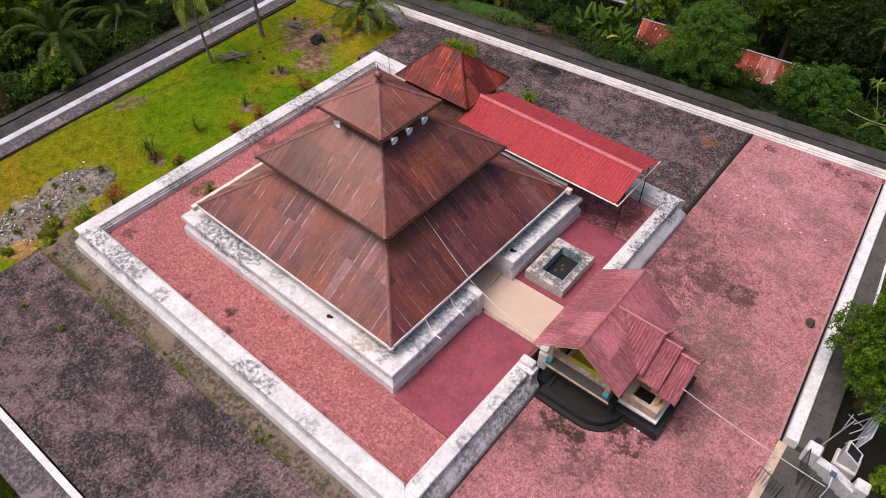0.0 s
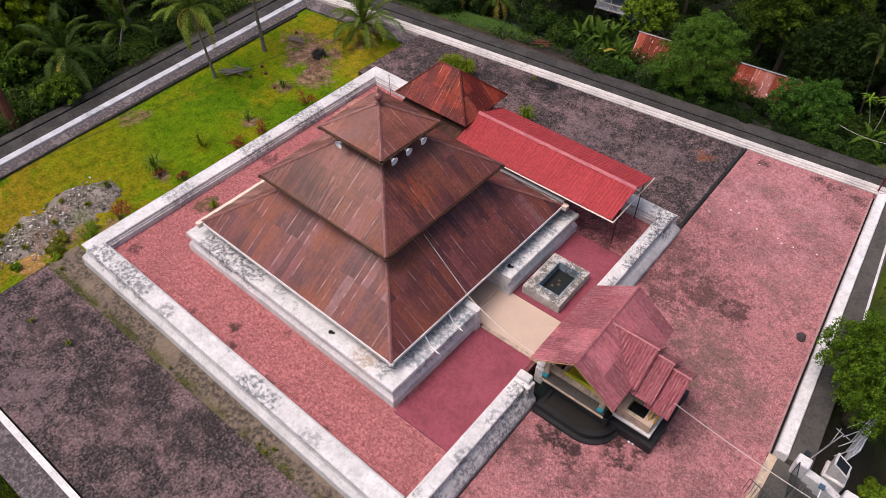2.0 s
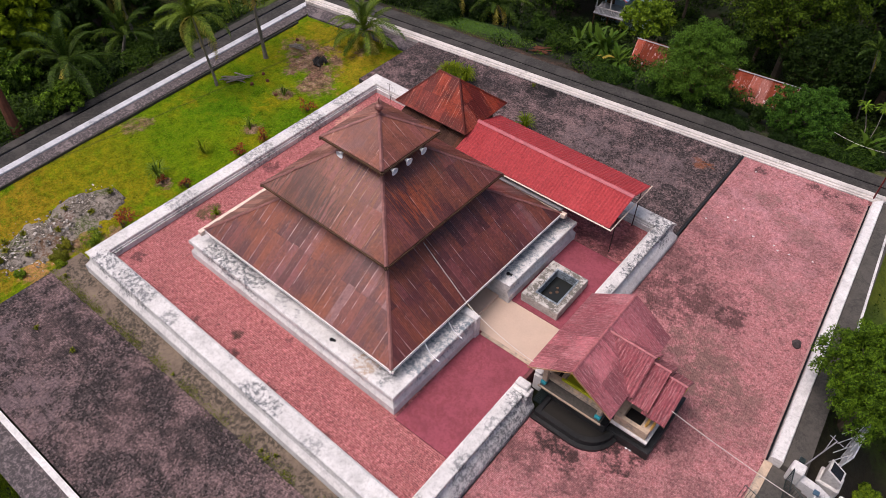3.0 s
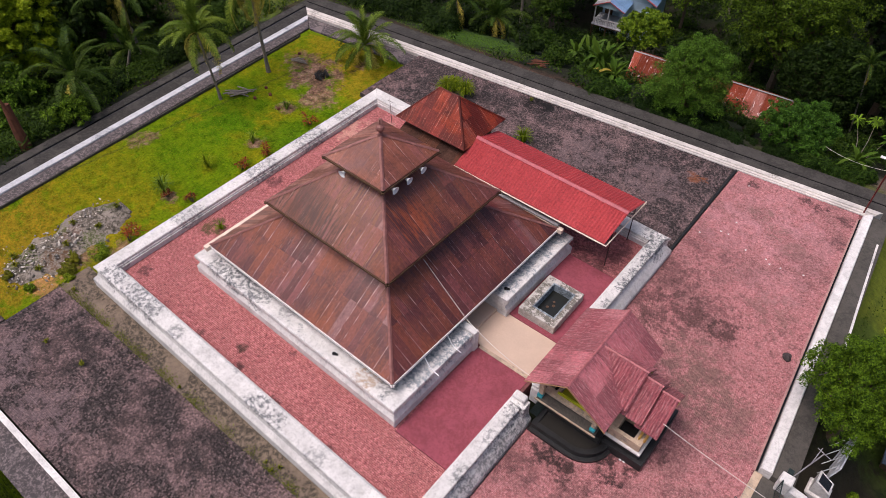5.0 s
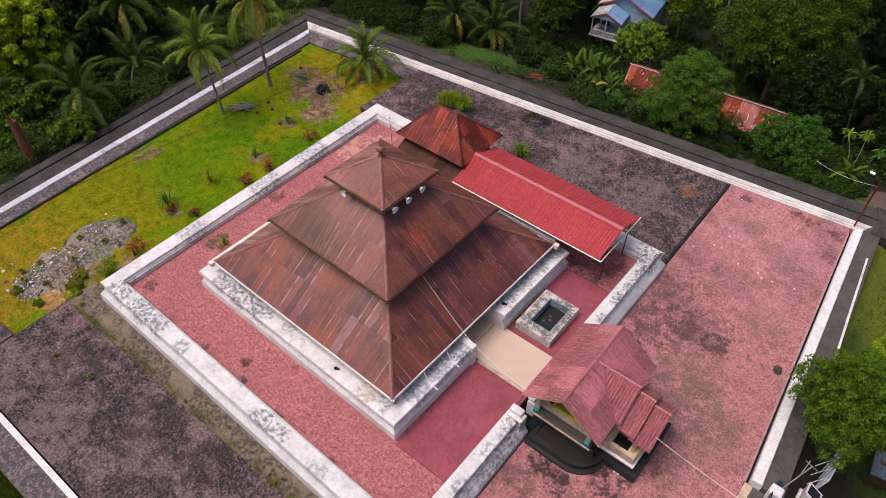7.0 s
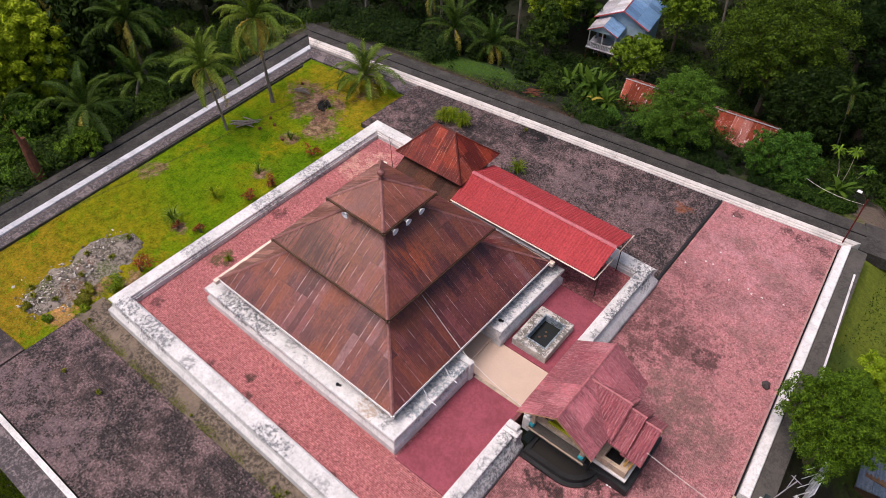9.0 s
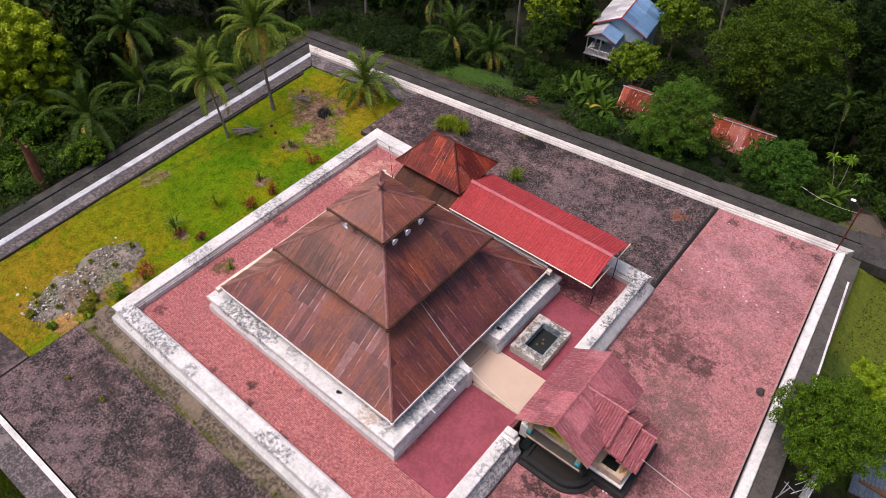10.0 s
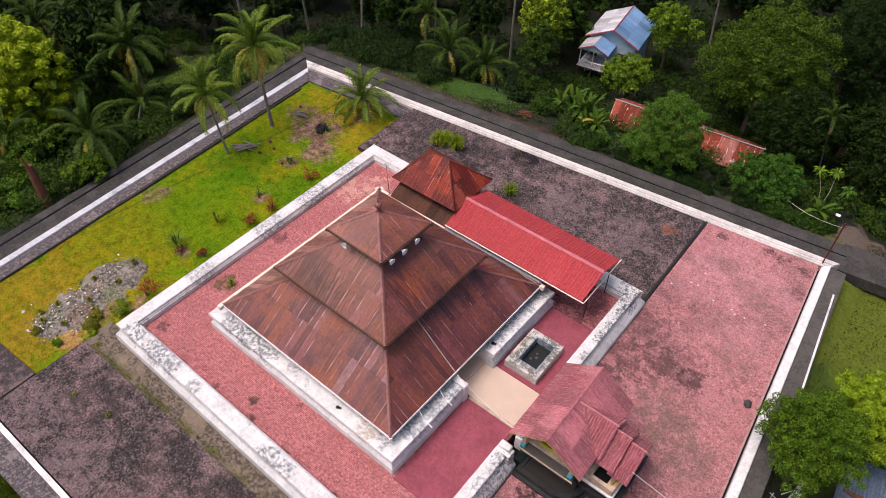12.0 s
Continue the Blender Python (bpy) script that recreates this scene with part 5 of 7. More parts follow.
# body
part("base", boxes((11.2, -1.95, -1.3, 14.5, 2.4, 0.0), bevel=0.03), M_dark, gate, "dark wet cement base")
part("wall", boxes((11.35, -1.62, 0.0, 11.5, 2.3, 1.0), (11.35, 2.15, 0, 14.3, 2.3, 1.9), (14.15, 1.1, 0, 14.3, 2.15, 1.9)), M_cream, gate)
part("wall_green", boxes((11.9, -1.05, 0.0, 14.15, -0.95, 2.15)), M_green, gate, "lime green painted wall")
part("gable_green", prism([(12.0, -1.8), (14.3, -1.8), (14.3, -1.72), (12.0, -1.72)], 1.05, 1.18), M_green, gate)
gwin = part("window", boxes((12.35, -1.085, 0.98, 13.0, -1.052, 1.40)), M_wood, gate, "dark window opening")
part("window_frame", boxes((12.29, -1.10, 0.92, 13.06, -1.06, 0.98), (12.29, -1.10, 1.40, 13.06, -1.06, 1.46), (12.29, -1.10, 0.98, 12.35, -1.06, 1.40), (13.0, -1.10, 0.98, 13.06, -1.06, 1.40)), M_cream, gwin)
part("ledge", boxes((11.3, -2.46, 0.74, 14.35, -1.62, 0.84), bevel=0.02), M_grey, gate, "grey cement ledge")
part("ledge_edge", boxes((11.25, -2.51, 0.75, 14.40, -2.46, 0.85)), M_cream, gate)
part("rail_beam", boxes((11.45, -1.98, 0.84, 14.2, -1.66, 1.06), bevel=0.02), M_cream, gate, "cream beam on the ledge")
part("rail_beam", boxes((11.9, -1.66, 0.84, 12.1, -1.05, 1.06), bevel=0.02), M_cream, gate)
for x in (11.42, 14.15):
    col = part("column", boxes((x - 0.11, -2.3, 0.84, x + 0.11, -2.08, 1.95), bevel=0.02), M_cream, gate)
    part("capital", boxes((x - 0.13, -2.40, 0.88, x + 0.13, -2.2, 1.06), bevel=0.02), M_teal, col, "teal painted capital")
part("column", boxes((11.35, 2.0, 0, 11.6, 2.3, 1.95), bevel=0.02), M_cream, gate)
part("side_pier", boxes((10.76, -2.05, -0.4, 11.2, -1.5, 0.66), (10.72, -1.95, 0.66, 11.1, -1.6, 0.82), bevel=0.04), M_clean, gate, "white stepped pier beside the path")
# stair room under the stepped roofs
part("stair_wall", boxes((14.6, -1.5, 0.12, 16.15, -1.3, 0.62), (14.6, -0.42, 0.12, 16.15, -0.3, 0.62), (14.6, -1.3, 0.12, 14.92, -0.42, 0.62), (15.72, -1.3, 0.12, 16.15, -0.42, 0.62), bevel=0.01), M_cream, gate, "cream box wall with an opening")
part("stair_ledge", boxes((14.52, -1.62, 0.02, 16.28, -1.46, 0.12), (16.12, -1.46, 0.02, 16.28, -0.2, 0.12), bevel=0.01), M_clean, gate)
# The thin dark slab in the box opening stands in for its unlit inside.
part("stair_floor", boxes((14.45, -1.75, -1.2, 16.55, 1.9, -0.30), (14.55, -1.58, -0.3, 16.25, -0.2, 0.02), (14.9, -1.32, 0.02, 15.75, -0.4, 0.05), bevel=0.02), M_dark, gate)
part("stair_shadow_wall", boxes((14.7, 1.45, -0.45, 16.3, 1.6, 1.1)), M_cream, gate)
for x in (15.9, 16.15):
    part("yellow_plank", tubes(([(x, -1.2, 0.6), (x + 0.05, -0.6, 1.5)], 0.06), sides=4), plain("ochre_wood", (0.42, 0.25, 0.07), 0.7, 0, 0.3, 5), gate, "ochre painted strut")


# curved black steps of the old foot pool
def half_ring(cx, cy, r0, r1, stretch, z0, z1, a0, a1, n=20):
    bm = bmesh.new()
    rings = []
    for i in range(n + 1):
        t = radians(a0 + (a1 - a0) * i / n)
        c, s = math.cos(t), math.sin(t)
        rings.append([bm.verts.new((cx + r * c * stretch, cy + r * s, z)) for r, z in ((r0, z0), (r1, z0), (r1, z1 - 0.03), (r1 - 0.04, z1), (r0, z1))])
    for p, q in zip(rings, rings[1:]):
        for k in range(5):
            bm.faces.new((p[k], p[(k + 1) % 5], q[(k + 1) % 5], q[k]))
    bm.faces.new(rings[0][::-1])
    bm.faces.new(rings[-1])
    bmesh.ops.recalc_face_normals(bm, faces=bm.faces[:])
    return bm


def rounded(x0, x1, y0, y1, r, n=8):
    pts = [(x0, y1), (x0, y0)]
    pts += [(x1 - r + r * math.sin(radians(90 * i / n)), y0 + r - r * math.cos(radians(90 * i / n))) for i in range(n + 1)]
    return pts + [(x1, y1)]


def curb(outer, inner, z0, z1):
    """A low upright wall between two plan outlines with the same number of points, open at the building's side."""
    bm = bmesh.new()
    rows = [[bm.verts.new((x, y, z)) for (x, y), z in zip((o, o, i, i), (z0, z1, z1, z0))] for o, i in zip(outer, inner)]
    for p, q in zip(rows, rows[1:]):
        for k in range(4):
            bm.faces.new((p[k], p[(k + 1) % 4], q[(k + 1) % 4], q[k]))
    bm.faces.new(rows[0][::-1])
    bm.faces.new(rows[-1])
    bmesh.ops.recalc_face_normals(bm, faces=bm.faces[:])
    return bm


pool = thing("foot_pool", (13.2, -2.5, OUTER), "dark wet cement foot-washing pool with rounded corner", "pool")
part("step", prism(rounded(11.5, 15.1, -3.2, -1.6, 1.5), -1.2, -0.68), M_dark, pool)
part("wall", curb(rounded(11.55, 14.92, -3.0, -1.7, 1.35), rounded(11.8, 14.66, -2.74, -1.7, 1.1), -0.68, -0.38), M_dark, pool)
wet, nt, b = start("wet_pool_floor", 0.12)
b.inputs["Base Color"].default_value = (0.030, 0.028, 0.025, 1)
bump(nt, b, noisy(nt, where(nt), 2.5, 5), 0.1, 0.02)
part("pool_floor", prism(rounded(11.8, 14.66, -2.74, -1.7, 1.1), -0.68, -0.50), wet, pool, "shallow standing water")
part("channel_grate", boxes(*[(11.2 + 0.0, -2.62 + 0.09 * k, -0.32, 11.6, -2.58 + 0.09 * k, -0.2) for k in range(8)]), M_iron, pool)
slip = thing("sandals", (15.6, -1.62, OUTER), "pale sandals lying beside the stair", "sandals")
part("sole", boxes((15.55, -1.82, OUTER, 15.66, -1.56, OUTER + 0.04), bevel=0.015), M_whitemetal, slip)
part("sole", boxes((15.72, -1.80, OUTER, 15.83, -1.54, OUTER + 0.04), bevel=0.015), M_whitemetal, slip)

# ---- overhead cable ----
def sag(a, b, drop, n=14):
    a, b = Vector(a), Vector(b)
    return [a.lerp(b, i / n) - Vector((0, 0, 4 * drop * (i / n) * (1 - i / n))) for i in range(n + 1)]


cable = thing("cable", (6.5, -1.6, 2.0), "pale electric cable from mosque roof over the gatehouse", "cable")
part("span", tubes((sag((3.70, -1.34, 3.88), (6.56, -1.68, 2.08), 0.0), 0.016), sides=4), M_wire, cable)
part("span", tubes((sag((6.56, -1.68, 2.08), (10.85, -2.42, 2.05), 0.25), 0.016), sides=4), M_wire, cable)
part("span", tubes((sag((16.5, -0.7, 1.9), (22.4, -0.75, 1.3), 0.12), 0.016), sides=4), M_wire, cable)
for x, y, ln in ((6.85, -2.9, 0.5), (6.85, -4.55, 0.45)):
    p = thing("drain_pipe", (x, y, 1.2), "white plastic pipe lying on the parapet", "pipe", "pipes on the parapet")
    part("pipe", tubes(([(6.35, y + 0.05, 1.9), (6.8, y, 1.32), (7.35, y - 0.05, 1.27)], 0.03)), M_whitemetal, p)

# ---- hut and blue house down the slope ----
hut = thing("long_hut", (4.2, 33.5, terrain(4.2, 33.5)), "long shack with rust-red and zinc patched roof", "hut")
hz = terrain(4.2, 34)
roof_face(hut, (-1.75, 31.15, -4.4), (10.0, 32.6, -4.4), (-2.35, 33.5, -3.15), (10.95, 35.0, -3.15), M_hut, rows=1, seed=121, width=0.75, pitch=0.18)
roof_face(hut, (10.6, 37.2, -4.3), (-2.6, 35.8, -4.3), (10.95, 35.0, -3.15), (-2.35, 33.5, -3.15), M_hut, rows=1, seed=122, width=0.75, pitch=0.18)
part("wall", prism([(-1.5, 32.0), (9.8, 33.3), (9.6, 36.4), (-1.8, 35.2)], hz - 1.2, -4.25), plain("weathered_boards", (0.17, 0.15, 0.13), 0.9, 0, 0.4, 3), hut, "weathered grey board walls")
part("ridge_edge", tubes(([(-2.4, 33.5, -3.1), (11.0, 35.0, -3.1)], 0.05), sides=4), M_zinc, hut)
for f in (0.08, 0.3, 0.55, 0.8):
    px, py = -1.5 + f * 11.3, 32.0 - 0.04 + f * 1.3
    part("shutter", boxes((px, py - 0.03, -5.9, px + 0.8, py + 0.03, -4.9)), M_wood, hut)

house = thing("blue_house", (-9.9, 50.3, -10.6), "small pale blue house with blue metal roof and porch", "house")
T = Matrix.Translation((-9.9, 47.4, -4.9)) @ Matrix.Rotation(radians(9), 4, "Z") @ Matrix.Diagonal((0.92, 0.92, 0.82, 1)) @ Matrix.Translation((0, 0, 4.9))


def hp(x, y, z):
    return T @ Vector((x, y, z))


roof_face(house, hp(-3.3, 7, -6.75), hp(-3.3, 0, -6.75), hp(0, 7, -5.0), hp(0, 0, -5.0), M_zinc, rows=2, seed=131, width=0.8, pitch=0.2)
roof_face(house, hp(3.3, 0, -6.75), hp(3.3, 7, -6.75), hp(0, 0, -5.0), hp(0, 7, -5.0), M_blue, rows=2, seed=132, width=0.8, pitch=0.2)
bm = bmesh.new()
box(bm, -2.8, 0.4, -13.0, 2.8, 6.6, -6.9, m=T)
house_wall = part("wall", bm, plain("blue_house_paint", (0.40, 0.55, 0.66), 0.7, 0, 0.12, 2), house, "pale blue painted wall")
bm = bmesh.new()
vs = [bm.verts.new(hp(*v)) for v in ((-2.9, 0.38, -6.9), (2.9, 0.38, -6.9), (0, 0.38, -5.2), (-2.9, 0.5, -6.9), (2.9, 0.5, -6.9), (0, 0.5, -5.2))]
for f in ((0, 1, 2), (5, 4, 3), (0, 3, 4, 1), (1, 4, 5, 2), (2, 5, 3, 0)):
    bm.faces.new([vs[i] for i in f])
part("gable", bm, plain("light_blue_boards", (0.34, 0.47, 0.56), 0.7, 0, 0.1, 2), house)
red = plain("red_painted_trim", (0.35, 0.06, 0.06), 0.6, 0, 0.2, 4)
part("trim", tubes(([hp(-3.3, -0.03, -6.75), hp(0, -0.03, -4.97), hp(3.3, -0.03, -6.75)], 0.08), ([hp(0, 0, -4.95), hp(0, 7, -4.95)], 0.07), sides=4), red, house, "dark red roof trim")
roof_face(house, hp(-3.1, 0.3, -7.15), hp(-3.1, -2.6, -7.15), hp(-1.3, 0.3, -6.2), hp(-1.3, -2.6, -6.2), M_zinc, "porch_sheet", rows=1, seed=133, width=0.8, pitch=0.2)
roof_face(house, hp(0.6, -2.6, -7.15), hp(0.6, 0.3, -7.15), hp(-1.3, -2.6, -6.2), hp(-1.3, 0.3, -6.2), M_blue, "porch_sheet", rows=1, seed=134, width=0.8, pitch=0.2)
part("trim", tubes(([hp(-3.1, -2.62, -7.15), hp(-1.3, -2.62, -6.17), hp(0.6, -2.62, -7.15)], 0.06), sides=4), red, house)
bm = bmesh.new()
box(bm, -3.0, -2.6, -9.70, 0.5, 0.4, -9.62, m=T)
porch = part("porch_floor", bm, M_wood, house, "boarded porch floor")
for i in range(11):
    bm = bmesh.new()
    box(bm, -3.0 + 0.32 * i, -2.6, -9.615, -3.0 + 0.32 * i + 0.29, 0.4, -9.5, m=T)
    part("floor_board", bm, M_kerb, porch)
for x in (-2.9, -1.25, 0.4):
    part("stilt", tubes(([hp(x, -2.4, -13.0), hp(x, -2.4, -9.62)], 0.09)), M_wood, house)
bm = bmesh.new()
box(bm, -2.5, 0.33, -9.5, -1.6, 0.4, -7.7, m=T)
part("door", bm, M_wood, house_wall, "dark open doorway")
bm = bmesh.new()
vs = [bm.verts.new(hp(*v)) for v in ((-2.9, -2.5, -7.15), (0.4, -2.5, -7.15), (-1.3, -2.5, -6.28), (-2.9, -2.42, -7.15), (0.4, -2.42, -7.15), (-1.3, -2.42, -6.28))]
for f in ((0, 1, 2), (5, 4, 3), (0, 3, 4, 1), (1, 4, 5, 2), (2, 5, 3, 0)):
    bm.faces.new([vs[i] for i in f])
part("porch_gable", bm, plain("grey_blue_boards", (0.36, 0.50, 0.56), 0.7, 0, 0.15, 2), house)
for x in (-2.8, -1.2, 0.35):
    part("porch_post", tubes(([hp(x, -2.4, -9.5), hp(x, -2.4, -7.15)], 0.07)), M_clean, house)
bm = bmesh.new()
for x in range(-28, 4, 2):
    box(bm, x / 10, -2.45, -9.5, x / 10 + 0.06, -2.38, -8.8, m=T)
box(bm, -2.9, -2.47, -8.82, 0.4, -2.36, -8.72, m=T)
part("porch_rail", bm, M_clean, house)
bm = bmesh.new()
box(bm, 0.9, 0.33, -9.4, 2.2, 0.4, -8.2, m=T)
part("window", bm, M_wood, house_wall)

blue_shed = thing("blue_shed", (26.6, 9.3, terrain(26.6, 9.3)), "low shed with dull blue ribbed metal roof", "shed")
M_shed = sheet_metal("dull_blue_sheet", (0.085, 0.125, 0.175), (0.12, 0.13, 0.15), (0.30, 0.36, 0.42), rough=0.6, rust_amt=0.4, streak=0.3, spec=0.2)
roof_face(blue_shed, (25.3, 7.6, -3.2), (29.7, 8.4, -3.2), (24.9, 10.4, -2.6), (29.3, 11.2, -2.6), M_shed, rows=1, seed=141, width=0.8, pitch=0.2, amp=0.02)
part("wall", boxes((25.5, 8.4, -5.2, 28.9, 10.4, -3.0)), M_wood, blue_shed)

# ---- entrance stair at the corner of the pink court ----
stair = thing("entrance_stair", (22.6, 0.2, OUTER), "cement entrance stair going down from the court", "stair")
SX = right_x(0.3)
part("landing", boxes((SX + 0.05, -2.4, -2.4, SX + 1.15, 1.62, OUTER - 0.01), bevel=0.02), M_grey, stair)
part("threshold", boxes((SX - 0.32, -2.4, -1.5, SX + 0.05, 1.62, OUTER + 0.02), bevel=0.01), M_cream, stair, "cream cement threshold")
for k in range(10):
    part("step", boxes((SX + 1.15 + 0.3 * k, -2.4, -4.6, SX + 1.45 + 0.3 * k + 0.02, 1.35, OUTER - 0.17 * (k + 1)), bevel=0.02), M_grey, stair)
bm = bmesh.new()
a = [(SX + 1.0, -0.42), (SX + 1.9, -0.55), (SX + 2.85, -1.0)]
for (x0, z0), (x1, z1) in zip(a, a[1:]):
    vs = [bm.verts.new((x, y, z)) for x, zt in ((x0, z0), (x1, z1)) for y, z in ((1.35, zt - 1.6), (1.72, zt - 1.6), (1.72, zt), (1.35, zt))]
    for f in ((0, 1, 5, 4), (1, 2, 6, 5), (2, 3, 7, 6), (3, 0, 4, 7), (3, 2, 1, 0), (4, 5, 6, 7)):
        bm.faces.new([vs[i] for i in f])
part("side_wall", bm, M_white, stair, "peeling white stair side wall")
for x, y, zt in ((SX + 0.9, 1.58, 0.05), (SX + 3.05, 1.75, -0.72)):
    part("pier", boxes((x - 0.28, y - 0.28, zt - 3.4, x + 0.28, y + 0.28, zt), bevel=0.05), M_white, stair)
part("pier", boxes((SX - 0.05, -2.9, -1.6, SX + 0.55, -2.4, 0.1), bevel=0.05), M_white, stair)
grille = thing("iron_gate", (SX + 0.6, 1.0, OUTER), "open dark green iron gate leaf on the landing", "gate", "iron gate leaves")
for y0, x0, x1, y1 in ((1.25, SX + 0.75, SX + 0.95, 0.1),):
    bm = bmesh.new()
    for k in range(9):
        f = k / 8
        p = Vector((x0 + (x1 - x0) * f, y0 + (y1 - y0) * f, OUTER))
        tube(bm, [p, p + Vector((0, 0, 1.0))], 0.012, 4)
    part("bars", bm, M_iron, grille)
    part("frame", tubes(([(x0, y0, OUTER + 0.02), (x0, y0, OUTER + 1.05), (x1, y1, OUTER + 1.05), (x1, y1, OUTER + 0.02), (x0, y0, OUTER + 0.02)], 0.022), sides=4), M_iron, grille)
grille = thing("iron_gate", (SX - 0.3, -1.2, OUTER), "open dark green iron gate leaf by the threshold", "gate", "iron gate leaves")
bm = bmesh.new()
for k in range(9):
    p = Vector((SX - 0.55 + 0.13 * k, -0.75 - 0.03 * k, OUTER))
    tube(bm, [p, p + Vector((0, 0, 1.0))], 0.012, 4)
part("bars", bm, M_iron, grille)
part("frame", tubes(([(SX - 0.55, -0.75, OUTER + 0.02), (SX - 0.55, -0.75, OUTER + 1.05), (SX + 0.5, -1.0, OUTER + 1.05), (SX + 0.5, -1.0, OUTER + 0.02)], 0.022), sides=4), M_iron, grille)

gz = terrain(23.2, 3.4)
grille = thing("iron_gate", (22.2, 0.45, OUTER), "open dark green iron gate leaf above the steps", "gate", "iron gate leaves")
bm = bmesh.new()
for k in range(8):
    p = Vector((21.85 + 0.11 * k, 0.62 - 0.05 * k, OUTER - 0.25))
    tube(bm, [p, p + Vector((0, 0, 1.0))], 0.012, 4)
part("bars", bm, M_iron, grille)
part("frame", tubes(([(21.85, 0.62, OUTER - 0.25), (21.85, 0.62, OUTER + 0.78), (22.62, 0.27, OUTER + 0.78), (22.62, 0.27, OUTER - 0.25), (21.85, 0.62, OUTER - 0.25)], 0.022), ([(21.85, 0.62, OUTER + 0.25), (22.62, 0.27, OUTER + 0.25)], 0.018), sides=4), M_iron, grille)
slamp = thing("stair_lamp", (22.78, 0.55, -1.6), "blue lamp head on a thin pale pole by the steps", "lamp")
part("pole", tubes(([(22.78, 0.55, -1.9), (22.78, 0.62, -0.5), (22.70, 1.0, -0.2)], 0.025)), M_whitemetal, slamp)
part("lamp_head", boxes((22.58, 0.95, -0.24, 22.82, 1.20, -0.16), bevel=0.02), plain("faded_blue_enamel", (0.05, 0.10, 0.15), 0.5, 0.1, 0.2, 5), slamp)

plaque = thing("inscription_pillar", (23.2, 3.4, gz), "white pillar with slanted black inscription plate", "monument")
part("plinth", boxes((22.70, 2.85, gz - 0.2, 23.70, 3.75, -1.85), bevel=0.05), M_clean, plaque)


def slant(x0, x1, y0, y1, zb, z0, z1):
    """A block whose top falls from z0 at x0 to z1 at x1."""
    bm = bmesh.new()
    lo = [bm.verts.new((x, y, zb)) for x, y in ((x0, y0), (x1, y0), (x1, y1), (x0, y1))]
    hi = [bm.verts.new((x, y, z)) for x, y, z in ((x0, y0, z0), (x1, y0, z1), (x1, y1, z1), (x0, y1, z0))]
    bm.faces.new(lo[::-1])
    bm.faces.new(hi)
    for k in range(4):
        j = (k + 1) % 4
        bm.faces.new((lo[k], lo[j], hi[j], hi[k]))
    return bm


part("body", slant(22.84, 23.58, 2.98, 3.66, -1.85, -0.95, -1.38), M_clean, plaque)
part("plate", slant(22.94, 23.50, 3.07, 3.58, -1.5, -0.985, -1.31), M_black, plaque, "black inscription plate")

board = thing("sign_board", (23.4, 5.2, terrain(23.4, 5.2)), "white sign board on braced metal legs seen from behind", "sign")
gz = terrain(23.4, 5.2)
bm = bmesh.new()
box(bm, -0.03, -1.1, 0.0, 0.03, 1.1, 1.3, m=pose(23.3, 5.0, -1.75, 0, 8, -3))
part("panel", bm, M_whitemetal, board)
for y in (4.1, 4.7, 5.3, 5.9):
    part("leg", tubes(([(23.33, y, gz - 0.2), (23.33, y, -0.5)], 0.03), ([(22.85, y - 0.1, -1.75), (23.28, y, -0.75)], 0.022), sides=5), M_whitemetal, board)
spot = thing("flood_lamp", (22.0, 2.0, -0.6), "thin metal pole leaning with small flood lamps", "lamp")
part("pole", tubes(([(21.75, 1.75, -0.6), (22.35, 2.6, 1.5)], 0.03)), M_zinc, spot)
part("arm", tubes(([(22.05, 2.75, 1.45), (22.7, 2.5, 1.5)], 0.02), ([(22.15, 2.3, 1.0), (22.2, 2.8, 1.55)], 0.02)), M_zinc, spot)
part("lamp_head", boxes((21.6, 1.95, -0.15, 21.85, 2.2, -0.05), bevel=0.01), M_iron, spot)

# ---- lamp pole at the far corner ----
pole = thing("lamp_pole", (19.05, 22.05, OUTER), "thin dark red lamp pole with a small white head", "lamp")
PX, PY = 19.0, 22.0
M_redpole = plain("dark_red_paint", (0.13, 0.022, 0.020), 0.5, 0.1, 0.3, 6)
part("pole", tubes(([(PX, PY, OUTER), (PX, PY, 3.0)], 0.05)), M_redpole, pole)
part("arm", tubes(([(PX, PY, 2.6), (PX - 0.15, PY + 0.1, 3.0), (PX - 0.5, PY + 0.25, 3.15)], 0.02)), M_post, pole)
part("lamp_head", boxes((PX - 0.75, PY + 0.15, 3.1, PX - 0.45, PY + 0.35, 3.2), bevel=0.03), M_whitemetal, pole)
wire = thing("pole_wire", (PX, PY, 2.6), "slack pale wire running from the lamp pole", "cable")
part("span", tubes((sag((PX, PY, 2.6), (15.2, 24.6, 0.9), 0.25), 0.010), sides=4), M_wire, wire)
st = thing("stone", (19.35, 8.5, OUTER), "dark broken stone lying on the pink pavers", "stone")
bm = bmesh.new()
bmesh.ops.create_icosphere(bm, subdivisions=2, radius=0.24)
for v in bm.verts:
    v.co *= 1 + 0.35 * noise.noise(v.co * 5)
    v.co.z = max(-0.1, v.co.z * 0.7)
bmesh.ops.translate(bm, vec=(19.35, 8.5, OUTER + 0.1), verts=bm.verts[:])
part("rock", bm, plain("dark_broken_stone", (0.055, 0.045, 0.045), 0.9, 0.0, 0.5, 8, 0.5), st)


